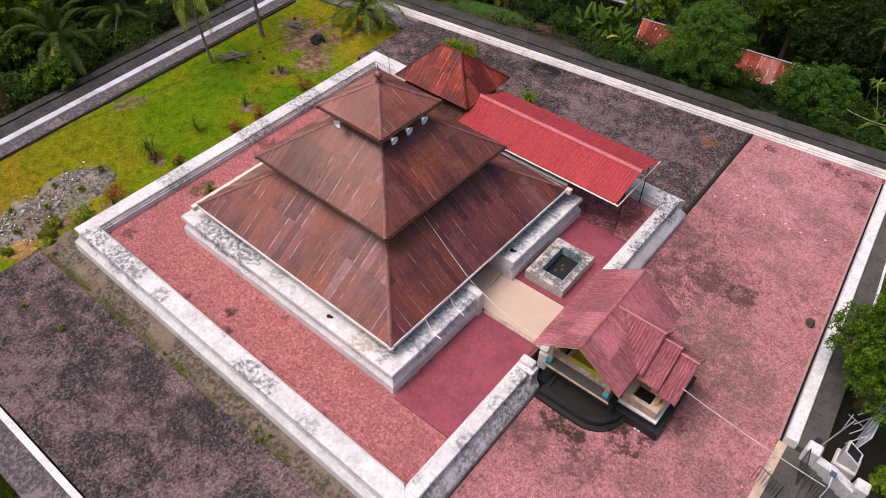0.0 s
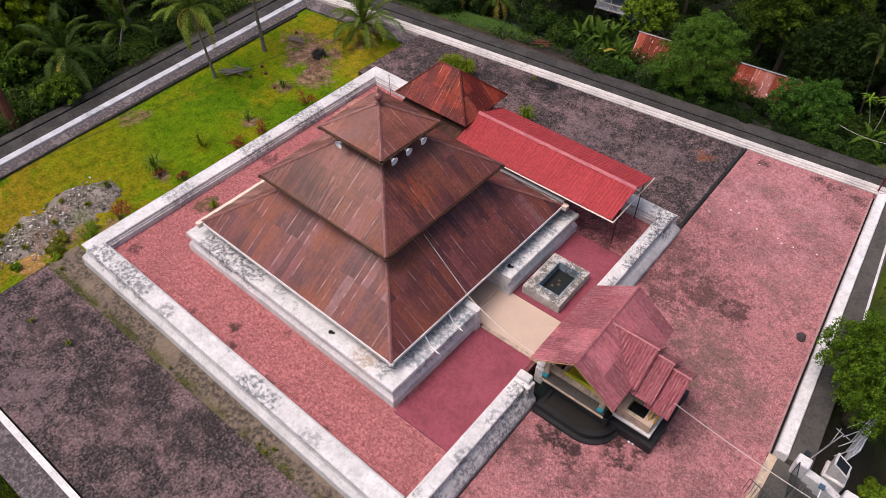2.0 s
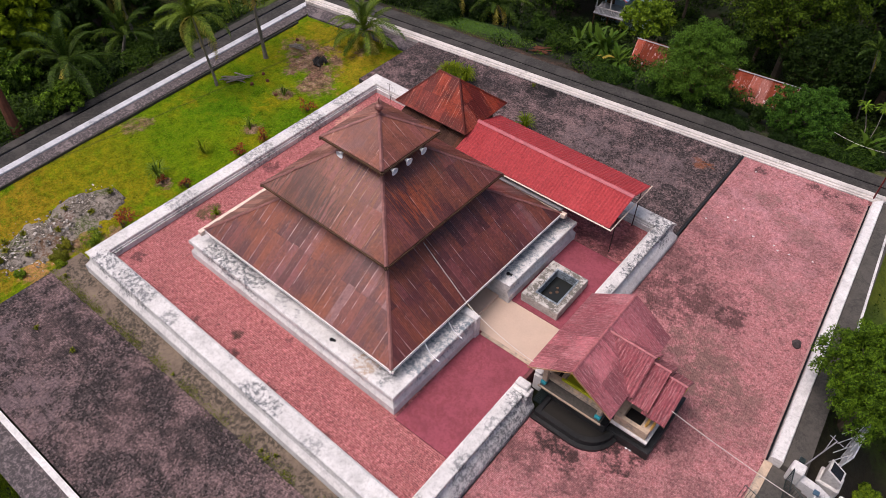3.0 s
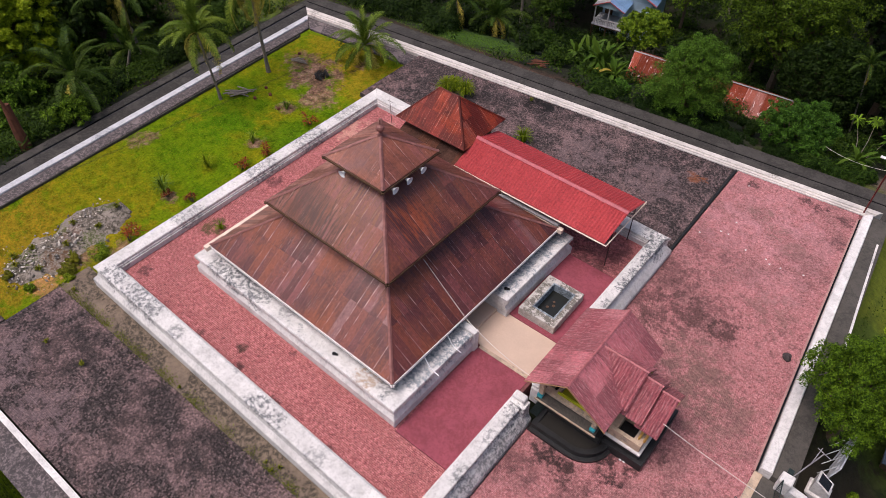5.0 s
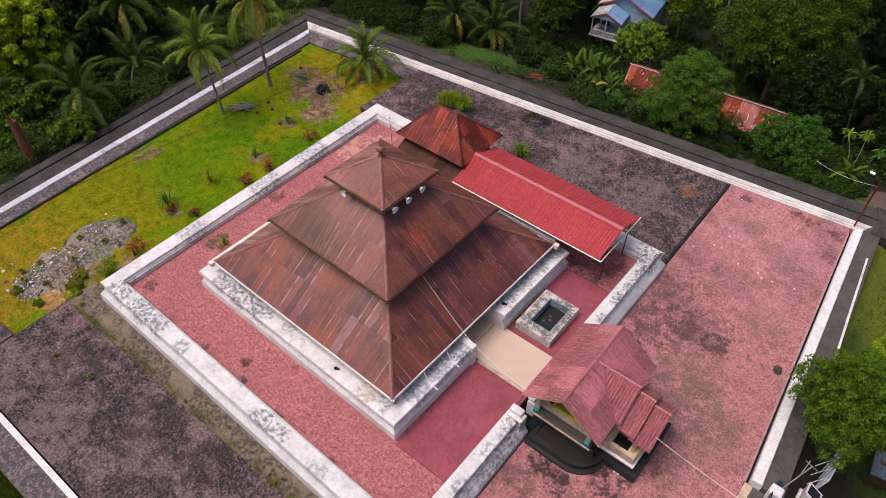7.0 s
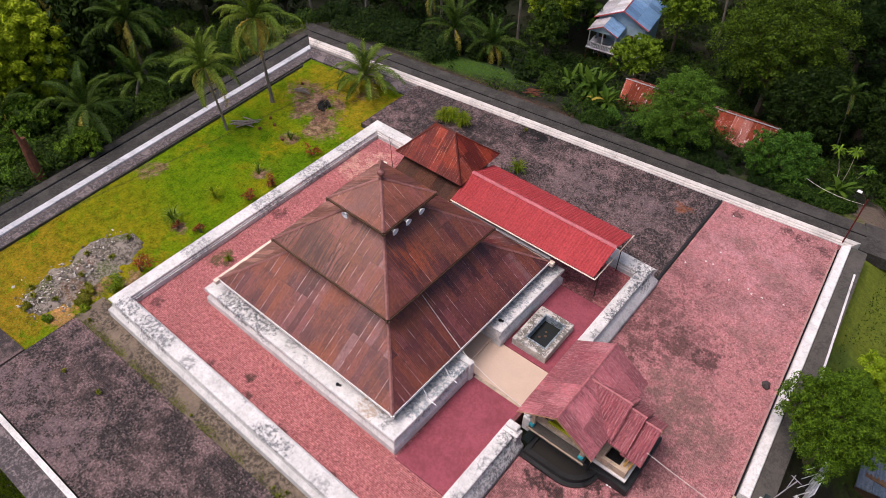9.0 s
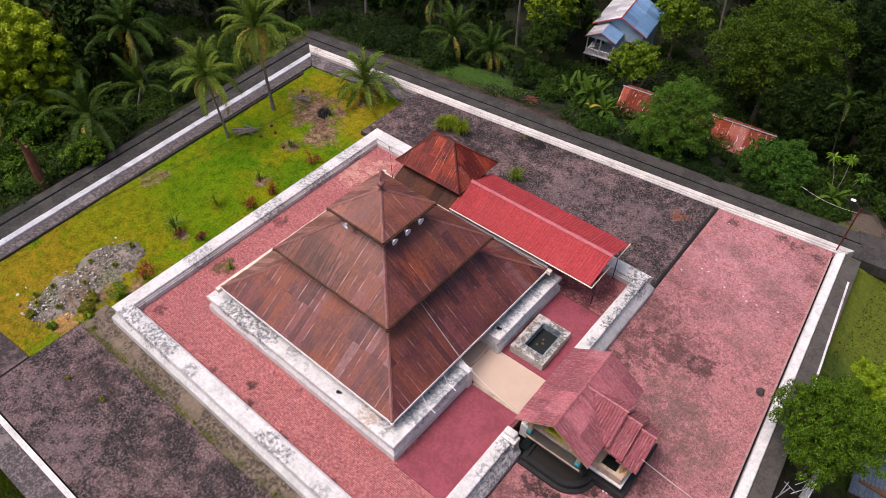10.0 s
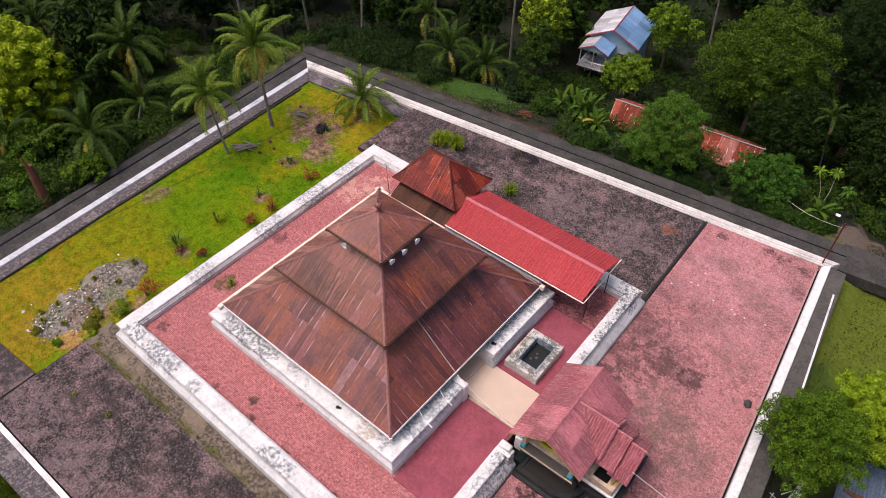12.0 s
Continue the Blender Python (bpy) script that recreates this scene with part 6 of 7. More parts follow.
# ---- plants ----
def frond_mesh(name, length, droop, lift, material, seed, n=96, ragged=0.25):
    """A feather leaf along +x: a midrib with drooping leaflets on both sides."""
    rng = random.Random(seed)
    bm = bmesh.new()
    pts = []
    for i in range(n + 1):
        t = i / n
        pts.append(Vector((length * (t - 0.22 * droop * t ** 3), 0, length * (lift * t - droop * t ** 2.1))))
    tube(bm, pts[::3] + ([pts[-1]] if n % 3 else []), [0.03 * (1 - 0.85 * i / (n // 3)) for i in range(len(pts[::3]) + (1 if n % 3 else 0))], 3)
    for i in range(5, n + 1):
        t = i / n
        d = (pts[i] - pts[i - 1]).normalized()
        size = length * 0.185 * min(1.0, (t - 0.04) / 0.22) ** 0.6 * (1.0 - 0.62 * max(0.0, (t - 0.55) / 0.45) ** 1.5)
        for s in (-1, 1):
            if rng.random() < ragged * 0.4:
                continue
            ln = size * rng.uniform(1 - ragged, 1 + ragged * 0.5)
            side = (d * rng.uniform(0.75, 1.05) + Vector((0, s, 0.28))).normalized()
            hang = rng.uniform(0.7, 1.5)
            p = pts[i]
            mid = p + side * ln * 0.5
            tip = p + side * ln * 0.82 + Vector((0, 0, -ln * hang * 0.55))
            w = d * (length * 0.0045)
            a, b2, c, e, f = (bm.verts.new(v) for v in (p - w, p + w, mid - w, mid + w, tip))
            bm.faces.new((a, b2, e, c))
            bm.faces.new((c, e, f))
    me = mesh_from(bm, name)
    me.materials.append(material)
    return me


FRONDS = [frond_mesh("frond", 2.6, 0.62, 0.45, M_frond, 1), frond_mesh("frond", 2.6, 0.85, 0.55, M_frond, 2), frond_mesh("frond", 2.6, 0.42, 0.42, M_frond, 3)]
FRONDS_SLOPE = [frond_mesh("slope_frond", 2.6, dr, li, M_frond_shade, sd) for dr, li, sd in ((0.62, 0.45, 5), (0.85, 0.55, 6), (0.42, 0.42, 7))]
DRY = frond_mesh("dry_frond", 2.4, 1.05, 0.35, M_frond_dry, 4, ragged=0.4)


def palm(base, top, n, length, dry, seed, label, name="coconut_palm", thick=0.15, leaves=None):
    rng = random.Random(seed)
    base, top = Vector(base), Vector(top)
    p = thing(name, base, label, "palm tree")
    mid = base.lerp(top, 0.5) + Vector((rng.uniform(-0.3, 0.3), rng.uniform(-0.3, 0.3), 0))
    k = 9
    pts, rad = [], []
    for i in range(k + 1):
        t = i / k
        q = base.lerp(mid, t).lerp(mid.lerp(top, t), t)
        pts.append(q - Vector((0, 0, 0.4)) if i == 0 else q)
        rad.append(thick * (1.45 if i == 0 else 1.0 - 0.4 * t) * (1 + 0.05 * (i % 2)))
    part("trunk", tubes((pts, rad), sides=8), M_trunk, p)
    inv = placed(p).inverted()
    for i in range(n + dry):
        old = i >= n
        me = DRY if old else (leaves or FRONDS)[rng.randrange(3)]
        f = new("frond", me)
        f.parent = p
        f.matrix_parent_inverse = inv
        t = (i + 0.5) / max(1, n)
        pitch = rng.uniform(25, 50) if old else 22 - 100 * (1 - t) ** 1.1 + rng.uniform(-10, 10)
        s = length / 2.6 * rng.uniform(0.85, 1.2)
        f.matrix_basis = Matrix.Translation(top) @ pose(0, 0, 0, rng.uniform(-12, 12), pitch, 137.5 * i + rng.uniform(-12, 12)) @ Matrix.Diagonal((s, s, s, 1))
        if old:
            f["label"] = "yellowed drooping frond"
    return p


def clumped(lobes, n, seed):
    """Break each lobe of a crown into n small leaf clumps over its upper shell."""
    rng = np.random.RandomState(seed)
    out = []
    for x, y, z, r in lobes:
        for i in range(n):
            a, h = 2.39996 * i + rng.uniform(-0.5, 0.5), 1 - 1.45 * (i + 0.5) / n
            q = math.sqrt(max(0.0, 1 - h * h))
            k = r * rng.uniform(0.70, 1.08)
            out.append((x + k * q * math.cos(a), y + k * q * math.sin(a), z + k * h, r * rng.uniform(0.24, 0.42)))
    return out


def leaf_cloud(name, lobes, count, size, material, seed, up=0.35):
    """Many small leaves over the outer shells of a set of lobes (x, y, z, radius)."""
    rng = np.random.RandomState(seed)
    lob = np.array(lobes, float)
    wgt = lob[:, 3] ** 2
    idx = rng.choice(len(lob), count, p=wgt / wgt.sum())
    d = rng.normal(size=(count, 3))
    d /= np.linalg.norm(d, axis=1)[:, None]
    d[:, 2] = np.where(d[:, 2] < -0.35, -d[:, 2], d[:, 2])
    rad = lob[idx, 3] * (0.60 + 0.50 * rng.rand(count) ** 0.7)
    lump = 1 + 0.16 * np.sin(d[:, 0] * 7 + idx) * np.sin(d[:, 1] * 6 + 2 * idx)
    p = lob[idx, :3] + d * (rad * lump)[:, None]
    nrm = d + rng.normal(scale=0.55, size=(count, 3)) + np.array((0, 0, up))
    nrm /= np.linalg.norm(nrm, axis=1)[:, None]
    t = np.cross(nrm, rng.normal(size=(count, 3)))
    t /= np.linalg.norm(t, axis=1)[:, None]
    s = np.cross(nrm, t)
    ln = size * (0.6 + 0.8 * rng.rand(count))[:, None]
    quad = np.stack((p - t * ln, p + s * ln * 0.42 - nrm * ln * 0.12, p + t * ln, p - s * ln * 0.42 - nrm * ln * 0.12), 1).reshape(-1, 3)
    me = bpy.data.meshes.new(name)
    me.vertices.add(len(quad))
    me.vertices.foreach_set("co", quad.ravel())
    me.loops.add(len(quad))
    me.loops.foreach_set("vertex_index", np.arange(len(quad), dtype=np.int32))
    me.polygons.add(count)
    me.polygons.foreach_set("loop_start", np.arange(0, 4 * count, 4, dtype=np.int32))
    me.update(calc_edges=True)
    me.materials.append(material)
    return me


def tree(at, height, rx, rz, count, size, material, seed, label, name="tree", lobes=16, trunk=0.16, category="tree"):
    """A broad-leaved tree: tapered trunk, limbs to the lobes and a crown of leaves with gaps. height: the middle of the crown."""
    rng = random.Random(seed)
    at = Vector(at)
    p = thing(name, at, label, category)
    c = at + Vector((0, 0, height))
    ls = [(c.x, c.y, c.z, 0.55 * min(rx, rz))]
    for i in range(lobes):
        a = 2.39996 * i
        h = 1 - 1.7 * (i + 0.5) / lobes
        r = math.sqrt(max(0.05, 1 - h * h)) * rng.uniform(0.45, 0.80)
        ls.append((c.x + rx * r * math.cos(a), c.y + rx * r * math.sin(a), c.z + rz * h * 0.66, min(rx, rz) * rng.uniform(0.22, 0.50) * min(1.0, (26 / lobes) ** 0.4)))
    bars = []
    fork = at + Vector((0, 0, max(0.5, height - 0.75 * rz)))
    bars.append(([at - Vector((0, 0, 0.5)), at + Vector((0.05, 0, (fork.z - at.z) * 0.5)), fork], [trunk * 1.4, trunk * 1.1, trunk * 0.8]))
    for x, y, z, r in ls[1::2]:
        e = Vector((x, y, z))
        bars.append(([fork, fork.lerp(e, 0.5) + Vector((0, 0, 0.1 * rz)), e], [trunk * 0.55, trunk * 0.32, 0.02]))
    part("trunk", tubes(*bars, sides=6), M_bark, p)
    part("crown", leaf_cloud("crown", clumped(ls, 11, seed), count, size, material, seed), material, p)
    return p


def shrub(at, r, count, size, material, seed, label, name="shrub"):
    rng = random.Random(seed)
    at = Vector(at)
    p = thing(name, at, label, "shrub")
    ls = [(at.x + rng.uniform(-0.7, 0.7) * r, at.y + rng.uniform(-0.7, 0.7) * r, at.z + rng.uniform(0.2, 0.9) * r, r * rng.uniform(0.2, 0.45)) for _ in range(14)]
    part("stem", tubes(*[([at - Vector((0, 0, 0.2)), Vector(l[:3])], [0.05 * r + 0.01, 0.01]) for l in ls], sides=4), M_bark, p)
    part("leaves", leaf_cloud("leaves", ls, count, size, material, seed), material, p)
    return p


def banana(at, h, n, seed, label, stems=3):
    """A clump of fleshy stems, each with a fan of long upright leaves whose edges are torn."""
    rng = random.Random(seed)
    at = Vector(at)
    p = thing("banana_plant", at, label, "banana plant", "banana plants")
    for k in range(stems):
        b0 = at + Vector((rng.uniform(-0.7, 0.7), rng.uniform(-0.7, 0.7), -0.2))
        top = b0 + Vector((rng.uniform(-0.3, 0.3), rng.uniform(-0.3, 0.3), h * rng.uniform(0.30, 0.55)))
        part("stem", tubes(([b0, top], [0.12, 0.07])), M_leaf_mid, p)
        for i in range(n):
            a = 2.39996 * i + rng.uniform(-0.6, 0.6)
            young = i < 0.45 * n
            ln, wd = h * rng.uniform(0.5, 0.85), h * rng.uniform(0.055, 0.080)
            reach, lift, drop = (rng.uniform(0.35, 0.65), rng.uniform(0.8, 1.0), rng.uniform(0.1, 0.4)) if young else (rng.uniform(0.6, 0.9), rng.uniform(0.5, 0.9), rng.uniform(0.7, 1.5))
            o = Vector((math.cos(a), math.sin(a), 0))
            s = Vector((-o.y, o.x, 0))
            fold = rng.uniform(-0.3, 0.5)
            bm = bmesh.new()
            rows = []
            for j in range(10):
                t = j / 9
                c = top + o * ln * reach * t + Vector((0, 0, ln * (lift * t - drop * t * t)))
                w = wd * math.sin(math.pi * (0.05 + 0.92 * t)) ** 0.6
                l, r = w * rng.uniform(0.55, 1.1), w * rng.uniform(0.55, 1.1)
                rows.append((bm.verts.new(c - s * l + Vector((0, 0, fold * l))), bm.verts.new(c), bm.verts.new(c + s * r + Vector((0, 0, fold * r)))))
            for q, r in zip(rows, rows[1:]):
                bm.faces.new((q[0], q[1], r[1], r[0]))
                bm.faces.new((q[1], q[2], r[2], r[1]))
            part("leaf", bm, M_frond_dry if (not young and rng.random() < 0.12) else M_banana, p)
    return p


def sapling(at, tops, seed, label):
    """Thin pale stems, each ending in a rosette of long fingered leaves."""
    rng = random.Random(seed)
    at = Vector(at)
    p = thing("sapling", at, label, "sapling")
    for x, y, z in tops:
        e = Vector((x, y, z))
        part("stem", tubes(([at - Vector((0, 0, 0.2)), at.lerp(e, 0.55) + Vector((0.1, 0, 0.1)), e], [0.04, 0.03, 0.015]), sides=5), M_deadwood, p)
        bm = bmesh.new()
        for i in range(34):
            a, up = 2.39996 * i, rng.uniform(-0.5, 0.7)
            o = Vector((math.cos(a), math.sin(a), 0))
            sd = Vector((-o.y, o.x, 0)) * 0.075
            ln = rng.uniform(0.45, 0.75)
            c = [e + o * 0.05, e + o * ln * 0.55 + Vector((0, 0, up * ln * 0.6)), e + o * ln + Vector((0, 0, up * ln * 0.6 - 0.25 * ln))]
            vs = [(bm.verts.new(q - sd * k), bm.verts.new(q + sd * k)) for q, k in zip(c, (0.3, 1.0, 0.1))]
            for q, r in zip(vs, vs[1:]):
                bm.faces.new((q[0], q[1], r[1], r[0]))
        part("leaves", bm, M_leaf, p)
    return p


def on(x, y, lift=0.0):
    return (x, y, terrain(x, y) + lift)


def tuft(at, r, n, seed, material, label, name="grass_clump"):
    """A clump of long arching blades."""
    rng = random.Random(seed)
    at = Vector(at)
    bm = bmesh.new()
    for _ in range(n):
        a = rng.uniform(0, 6.28)
        o = Vector((math.cos(a), math.sin(a), 0))
        s = Vector((-o.y, o.x, 0)) * 0.025
        ln, up = r * rng.uniform(0.6, 1.1), r * rng.uniform(0.7, 1.5)
        c = [at + o * 0.05, at + o * ln * 0.4 + Vector((0, 0, up * 0.75)), at + o * ln * 0.8 + Vector((0, 0, up * 0.85)), at + o * ln * 1.1 + Vector((0, 0, up * 0.55))]
        w = (1, 1, 0.7, 0.05)
        vs = [(bm.verts.new(q - s * k), bm.verts.new(q + s * k)) for q, k in zip(c, w)]
        for q, r2 in zip(vs, vs[1:]):
            bm.faces.new((q[0], q[1], r2[1], r2[0]))
    p = thing(name, at, label, "plant")
    part("leaf_tuft", bm, material, p)
    return p


# palms on the lawn
palm((-20.73, 4.89, lawn_z(-20.7, 4.9)), (-21.05, 4.5, 4.2), 20, 2.9, 4, 21, "young coconut palm leaning on the lawn", thick=0.10)
palm((-20.85, 9.5, lawn_z(-20.8, 9.5)), (-21.0, 9.3, 6.0), 24, 3.5, 7, 22, "tall coconut palm on the lawn with drooping fronds", thick=0.14)
palm((-16.25, 15.4, lawn_z(-16.2, 15.4)), (-16.3, 15.4, 0.2), 24, 3.2, 7, 23, "short stout coconut palm with yellowing lower fronds", thick=0.20)
# palms down the slopes
for k, (x, y, z, n, ln, dry) in enumerate((
    (-28.6, -1.3, 0.4, 15, 3.6, 1), (-34.5, 6.6, 2.2, 17, 3.8, 2), (-43.0, 8.0, 3.5, 16, 3.8, 2), (-36.5, -4.5, -1.8, 13, 3.2, 3), (-31.0, 4.4, -0.8, 13, 3.0, 0),
    (-17.5, 28.3, -1.6, 17, 3.3, 2), (-14.6, 30.3, -3.0, 16, 3.5, 6), (-30.5, 31.0, 5.5, 15, 3.6, 3), (-27.0, 38.0, 6.5, 15, 3.6, 3), (-19.0, 42.0, 6.0, 15, 3.4, 5),
    (-52.0, 14.0, 4.0, 15, 4.0, 2), (-40.0, 22.0, 3.0, 14, 3.6, 2), (-38.0, 1.5, -0.5, 15, 3.6, 1), (-46.0, 4.5, 1.0, 16, 3.8, 2), (-33.5, -8.0, -1.0, 14, 3.2, 2), (-41.0, -7.0, 0.5, 15, 3.6, 2), (-50.0, -2.0, 2.0, 15, 3.8, 2), (-36.0, 27.0, 1.5, 15, 3.6, 1), (-24.0, 33.0, -2.0, 14, 3.2, 2), (21.5, 41.0, -1.0, 13, 3.2, 2), (-4.0, 60.0, 1.0, 14, 3.6, 2),
)):
    lean = random.Random(k)
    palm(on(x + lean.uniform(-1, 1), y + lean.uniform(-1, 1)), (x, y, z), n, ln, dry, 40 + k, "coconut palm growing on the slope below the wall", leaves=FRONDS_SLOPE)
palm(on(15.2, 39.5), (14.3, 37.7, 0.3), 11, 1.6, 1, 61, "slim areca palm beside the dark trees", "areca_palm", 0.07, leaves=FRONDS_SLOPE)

# named trees
tree(on(5.1, 26.8), 0.3 - terrain(5.1, 26.8), 2.75, 3.5, 66000, 0.06, M_leaf_round, 3, "dense round dark-green tree beside the hut", lobes=30, trunk=0.2)
tree(on(12.5, 28.4), -1.2 - terrain(12.5, 28.4), 2.9, 2.1, 30000, 0.075, M_leaf_round, 4, "spreading green tree beside the lane", lobes=30)
tree(on(22.7, 6.5), 1.9 - terrain(22.7, 6.5), 2.85, 2.4, 64000, 0.058, M_leaf_broad, 5, "dense round green tree outside the wall", lobes=48, trunk=0.2)
tree(on(25.0, 11.6), 0.0 - terrain(25.0, 11.6), 2.7, 2.2, 42000, 0.075, M_leaf_sun, 6, "lime green tree outside the wall", lobes=20)
tree(on(7.0, 44.0), 8.6, 6.0, 6.0, 52000, 0.11, M_leaf_big, 7, "large spreading forest tree", lobes=70, trunk=0.35)
# Near-black leaves here stand in for the shaded lower part of the wood.
tree(on(15.5, 49.5), 12.0, 6.5, 5.5, 52000, 0.11, M_leaf_shade, 8, "large spreading forest tree", lobes=70, trunk=0.35)
tree(on(19.8, 40.0), 5.0, 4.5, 4.5, 22000, 0.12, M_leaf_shade, 9, "dark forest tree behind the lane", lobes=40, trunk=0.3)
tree(on(11.5, 39.5), 4.5, 4.2, 3.6, 20000, 0.12, M_leaf_shade, 17, "dark forest tree behind the huts", lobes=40, trunk=0.3)
tree(on(24.0, 37.0), 3.5, 4.2, 3.4, 18000, 0.12, M_leaf_shade, 18, "dark forest tree behind the lane", lobes=40, trunk=0.3)
tree(on(-5.4, 43.4), 3.4, 2.8, 2.2, 7000, 0.16, M_leaf_lime, 10, "bright green tree in front of the blue house", lobes=16)
tree(on(-5.6, 52.5), 5.5, 2.6, 2.8, 6000, 0.16, M_leaf_lime, 11, "bright green tree beside the blue house", lobes=16)
tree(on(-14.8, 41.0), 6.0, 2.7, 3.2, 7000, 0.18, M_leaf_lime, 12, "tall light green tree near the blue house", lobes=18)
tree(on(-12.5, 36.5), 4.2, 2.0, 2.6, 4500, 0.16, M_leaf_mid, 13, "thin-stemmed green tree on the bank", lobes=14)
tree(on(-40.0, -0.6), -0.4 - terrain(-40.0, -0.6), 4.4, 6.2, 90000, 0.13, M_leaf_sun, 14, "large light green tree on the slope", lobes=48, trunk=0.3)
tree(on(23.5, 27.5), 2.4, 2.6, 2.0, 5000, 0.16, M_leaf_mid, 15, "green tree by the lane bend", lobes=14)
tree(on(-26.6, -3.3), 0.9, 1.7, 1.1, 7000, 0.13, M_leaf, 16, "low leafy green bush beside the path", lobes=12, trunk=0.06, category="shrub", name="bush")

tree(on(-41.0, 4.8), 3.4, 3.0, 2.6, 16000, 0.13, M_leaf, 31, "light green slope tree among palms", lobes=24, trunk=0.18)
tree(on(-36.0, -3.2), 2.2, 2.6, 2.0, 14000, 0.12, M_leaf, 32, "leafy green slope tree below the path", lobes=22, trunk=0.16)
tree(on(-46.0, 13.5), 3.0, 3.0, 2.4, 12000, 0.14, M_leaf_mid, 33, "green slope tree by the clearing", lobes=22, trunk=0.18)
tree(on(-33.0, 1.5), 1.2, 1.6, 1.2, 8000, 0.11, M_leaf_mid, 34, "low leafy slope tree under the palms", lobes=16, trunk=0.1)

# shrubs
for k, (x, y, r, m, lab) in enumerate((
    (0.3, 26.2, 0.75, M_leaf_round, "bright green shrub at the lane edge"), (-6.5, 27.5, 1.2, M_leaf_mid, "green shrub on the bank"), (-9.5, 28.5, 1.0, M_leaf_shade, "dark shrub on the bank"),
    # Dark shrubs added at the round tree and hut where the shade lies black.
    (-2.4, 27.0, 0.6, M_leaf_mid, "green shrub on the bank"), (7.6, 27.6, 1.1, M_leaf_shade, "dark shrub filling the shade under the round tree"), (9.6, 28.0, 1.0, M_leaf_shade, "dark shrub filling the shade beside the hut"), (3.4, 26.4, 0.9, M_leaf_shade, "dark shrub filling the shade under the round tree"), (17.3, 29.5, 1.3, M_leaf_mid, "green shrub beside the lane"), (20.5, 33.0, 1.5, M_leaf_mid, "green shrub beside the lane"),
    (25.2, 5.0, 0.7, M_leaf_lime, "yellow-green shrub below the stair"), (-30.5, -5.0, 1.3, M_leaf_mid, "green shrub by the path"), (-29.0, 1.5, 1.2, M_leaf_shade, "dark shrub by the path"),
    (-28.5, 6.5, 1.3, M_leaf_shade, "dark shrub by the path"), (-30.5, 11.0, 1.6, M_leaf_shade, "dark shrub by the path"), (-33.0, 15.5, 1.8, M_leaf_mid, "green shrub by the clearing"),
    (-23.5, 29.0, 1.5, M_leaf_shade, "dark shrub on the bank"), (-28.5, 24.5, 1.6, M_leaf_shade, "dark shrub on the bank"), (-11.5, 33.0, 1.3, M_leaf_mid, "green shrub on the bank"),
    (-29.5, -8.5, 1.7, M_leaf, "broad green bush below the path"), (-32.5, -6.0, 1.9, M_leaf, "broad green bush below the path"), (-31.0, -11.0, 1.8, M_leaf, "broad green bush below the path"), (-36.0, -5.0, 2.2, M_leaf_mid, "broad green bush below the path"), (-35.0, -9.0, 2.0, M_leaf, "broad green bush below the path"), (-38.5, -8.0, 2.4, M_leaf_mid, "broad green bush below the path"),
)):
    shrub(on(x, y), r, int(900 + 1800 * r), 0.11, m, 300 + k, lab)
banana(on(-3.6, 29.4), 3.1, 10, 401, "banana clump with broad torn leaves", 4)
banana(on(-1.9, 28.9), 3.0, 8, 402, "banana clump with broad torn leaves")
banana(on(17.2, 27.6), 2.3, 6, 403, "banana clump with yellow hanging leaf", 2)
banana(on(-5.2, 30.6), 3.0, 8, 404, "banana clump with broad torn leaves")
sapling(on(16.9, 30.2), ((15.7, 31.4, -0.5), (16.8, 32.0, -0.5), (18.1, 30.4, -0.5)), 411, "thin-stemmed sapling with rosettes of light green leaves")

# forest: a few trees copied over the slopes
protos = [(M_leaf_shade, 3.4, 3.2), (M_leaf_mid, 3.0, 3.4), (M_leaf_shade, 2.6, 3.6), (M_leaf_shade, 3.8, 2.8)]
rng = random.Random(77)
spots = []
for _ in range(4000):
    x, y = rng.uniform(-95, 55), rng.uniform(-40, 110)
    df, dl, dr = y - far_y(x), left_x(y) - x, x - right_x(y)
    ok = (df > 18 and dr < 60) or dl > 15 or (df > 12 and x > 19 and y > 33)
    if not ok:
        continue
    if abs(x + 9.9) < 6.5 and 36 < y < 58:
        continue
    if -4 < x < 13 and y < 40:
        continue
    if -13 < x < -2 and y < 46:
        continue
    if -50 < x < -33 and 10 < y < 21:
        continue
    if x < -26 and y < 3 and dl < 22 and y > -14:
        continue
    if any((x - a) ** 2 + (y - b) ** 2 < 3.6 ** 2 for a, b in spots):
        continue
    spots.append((x, y))
    if len(spots) >= 230:
        break
made = []
for i, (x, y) in enumerate(spots):
    k = i % 4
    if i < 4:
        m, r, z = protos[k]
        t = tree(on(x, y), 4.4, r, z, 4600, 0.24, m, 500 + k, "dark green forest tree among many others", "forest_tree", 16, 0.2)
        tagged(t, group="forest on the slopes")
        made.append(t)
    else:
        s = rng.uniform(0.75, 1.35)
        copy_thing(made[k], Matrix.Translation(on(x, y)) @ Matrix.Rotation(rng.uniform(0, 6.28), 4, "Z") @ Matrix.Diagonal((s, s, s * rng.uniform(0.9, 1.25), 1)))


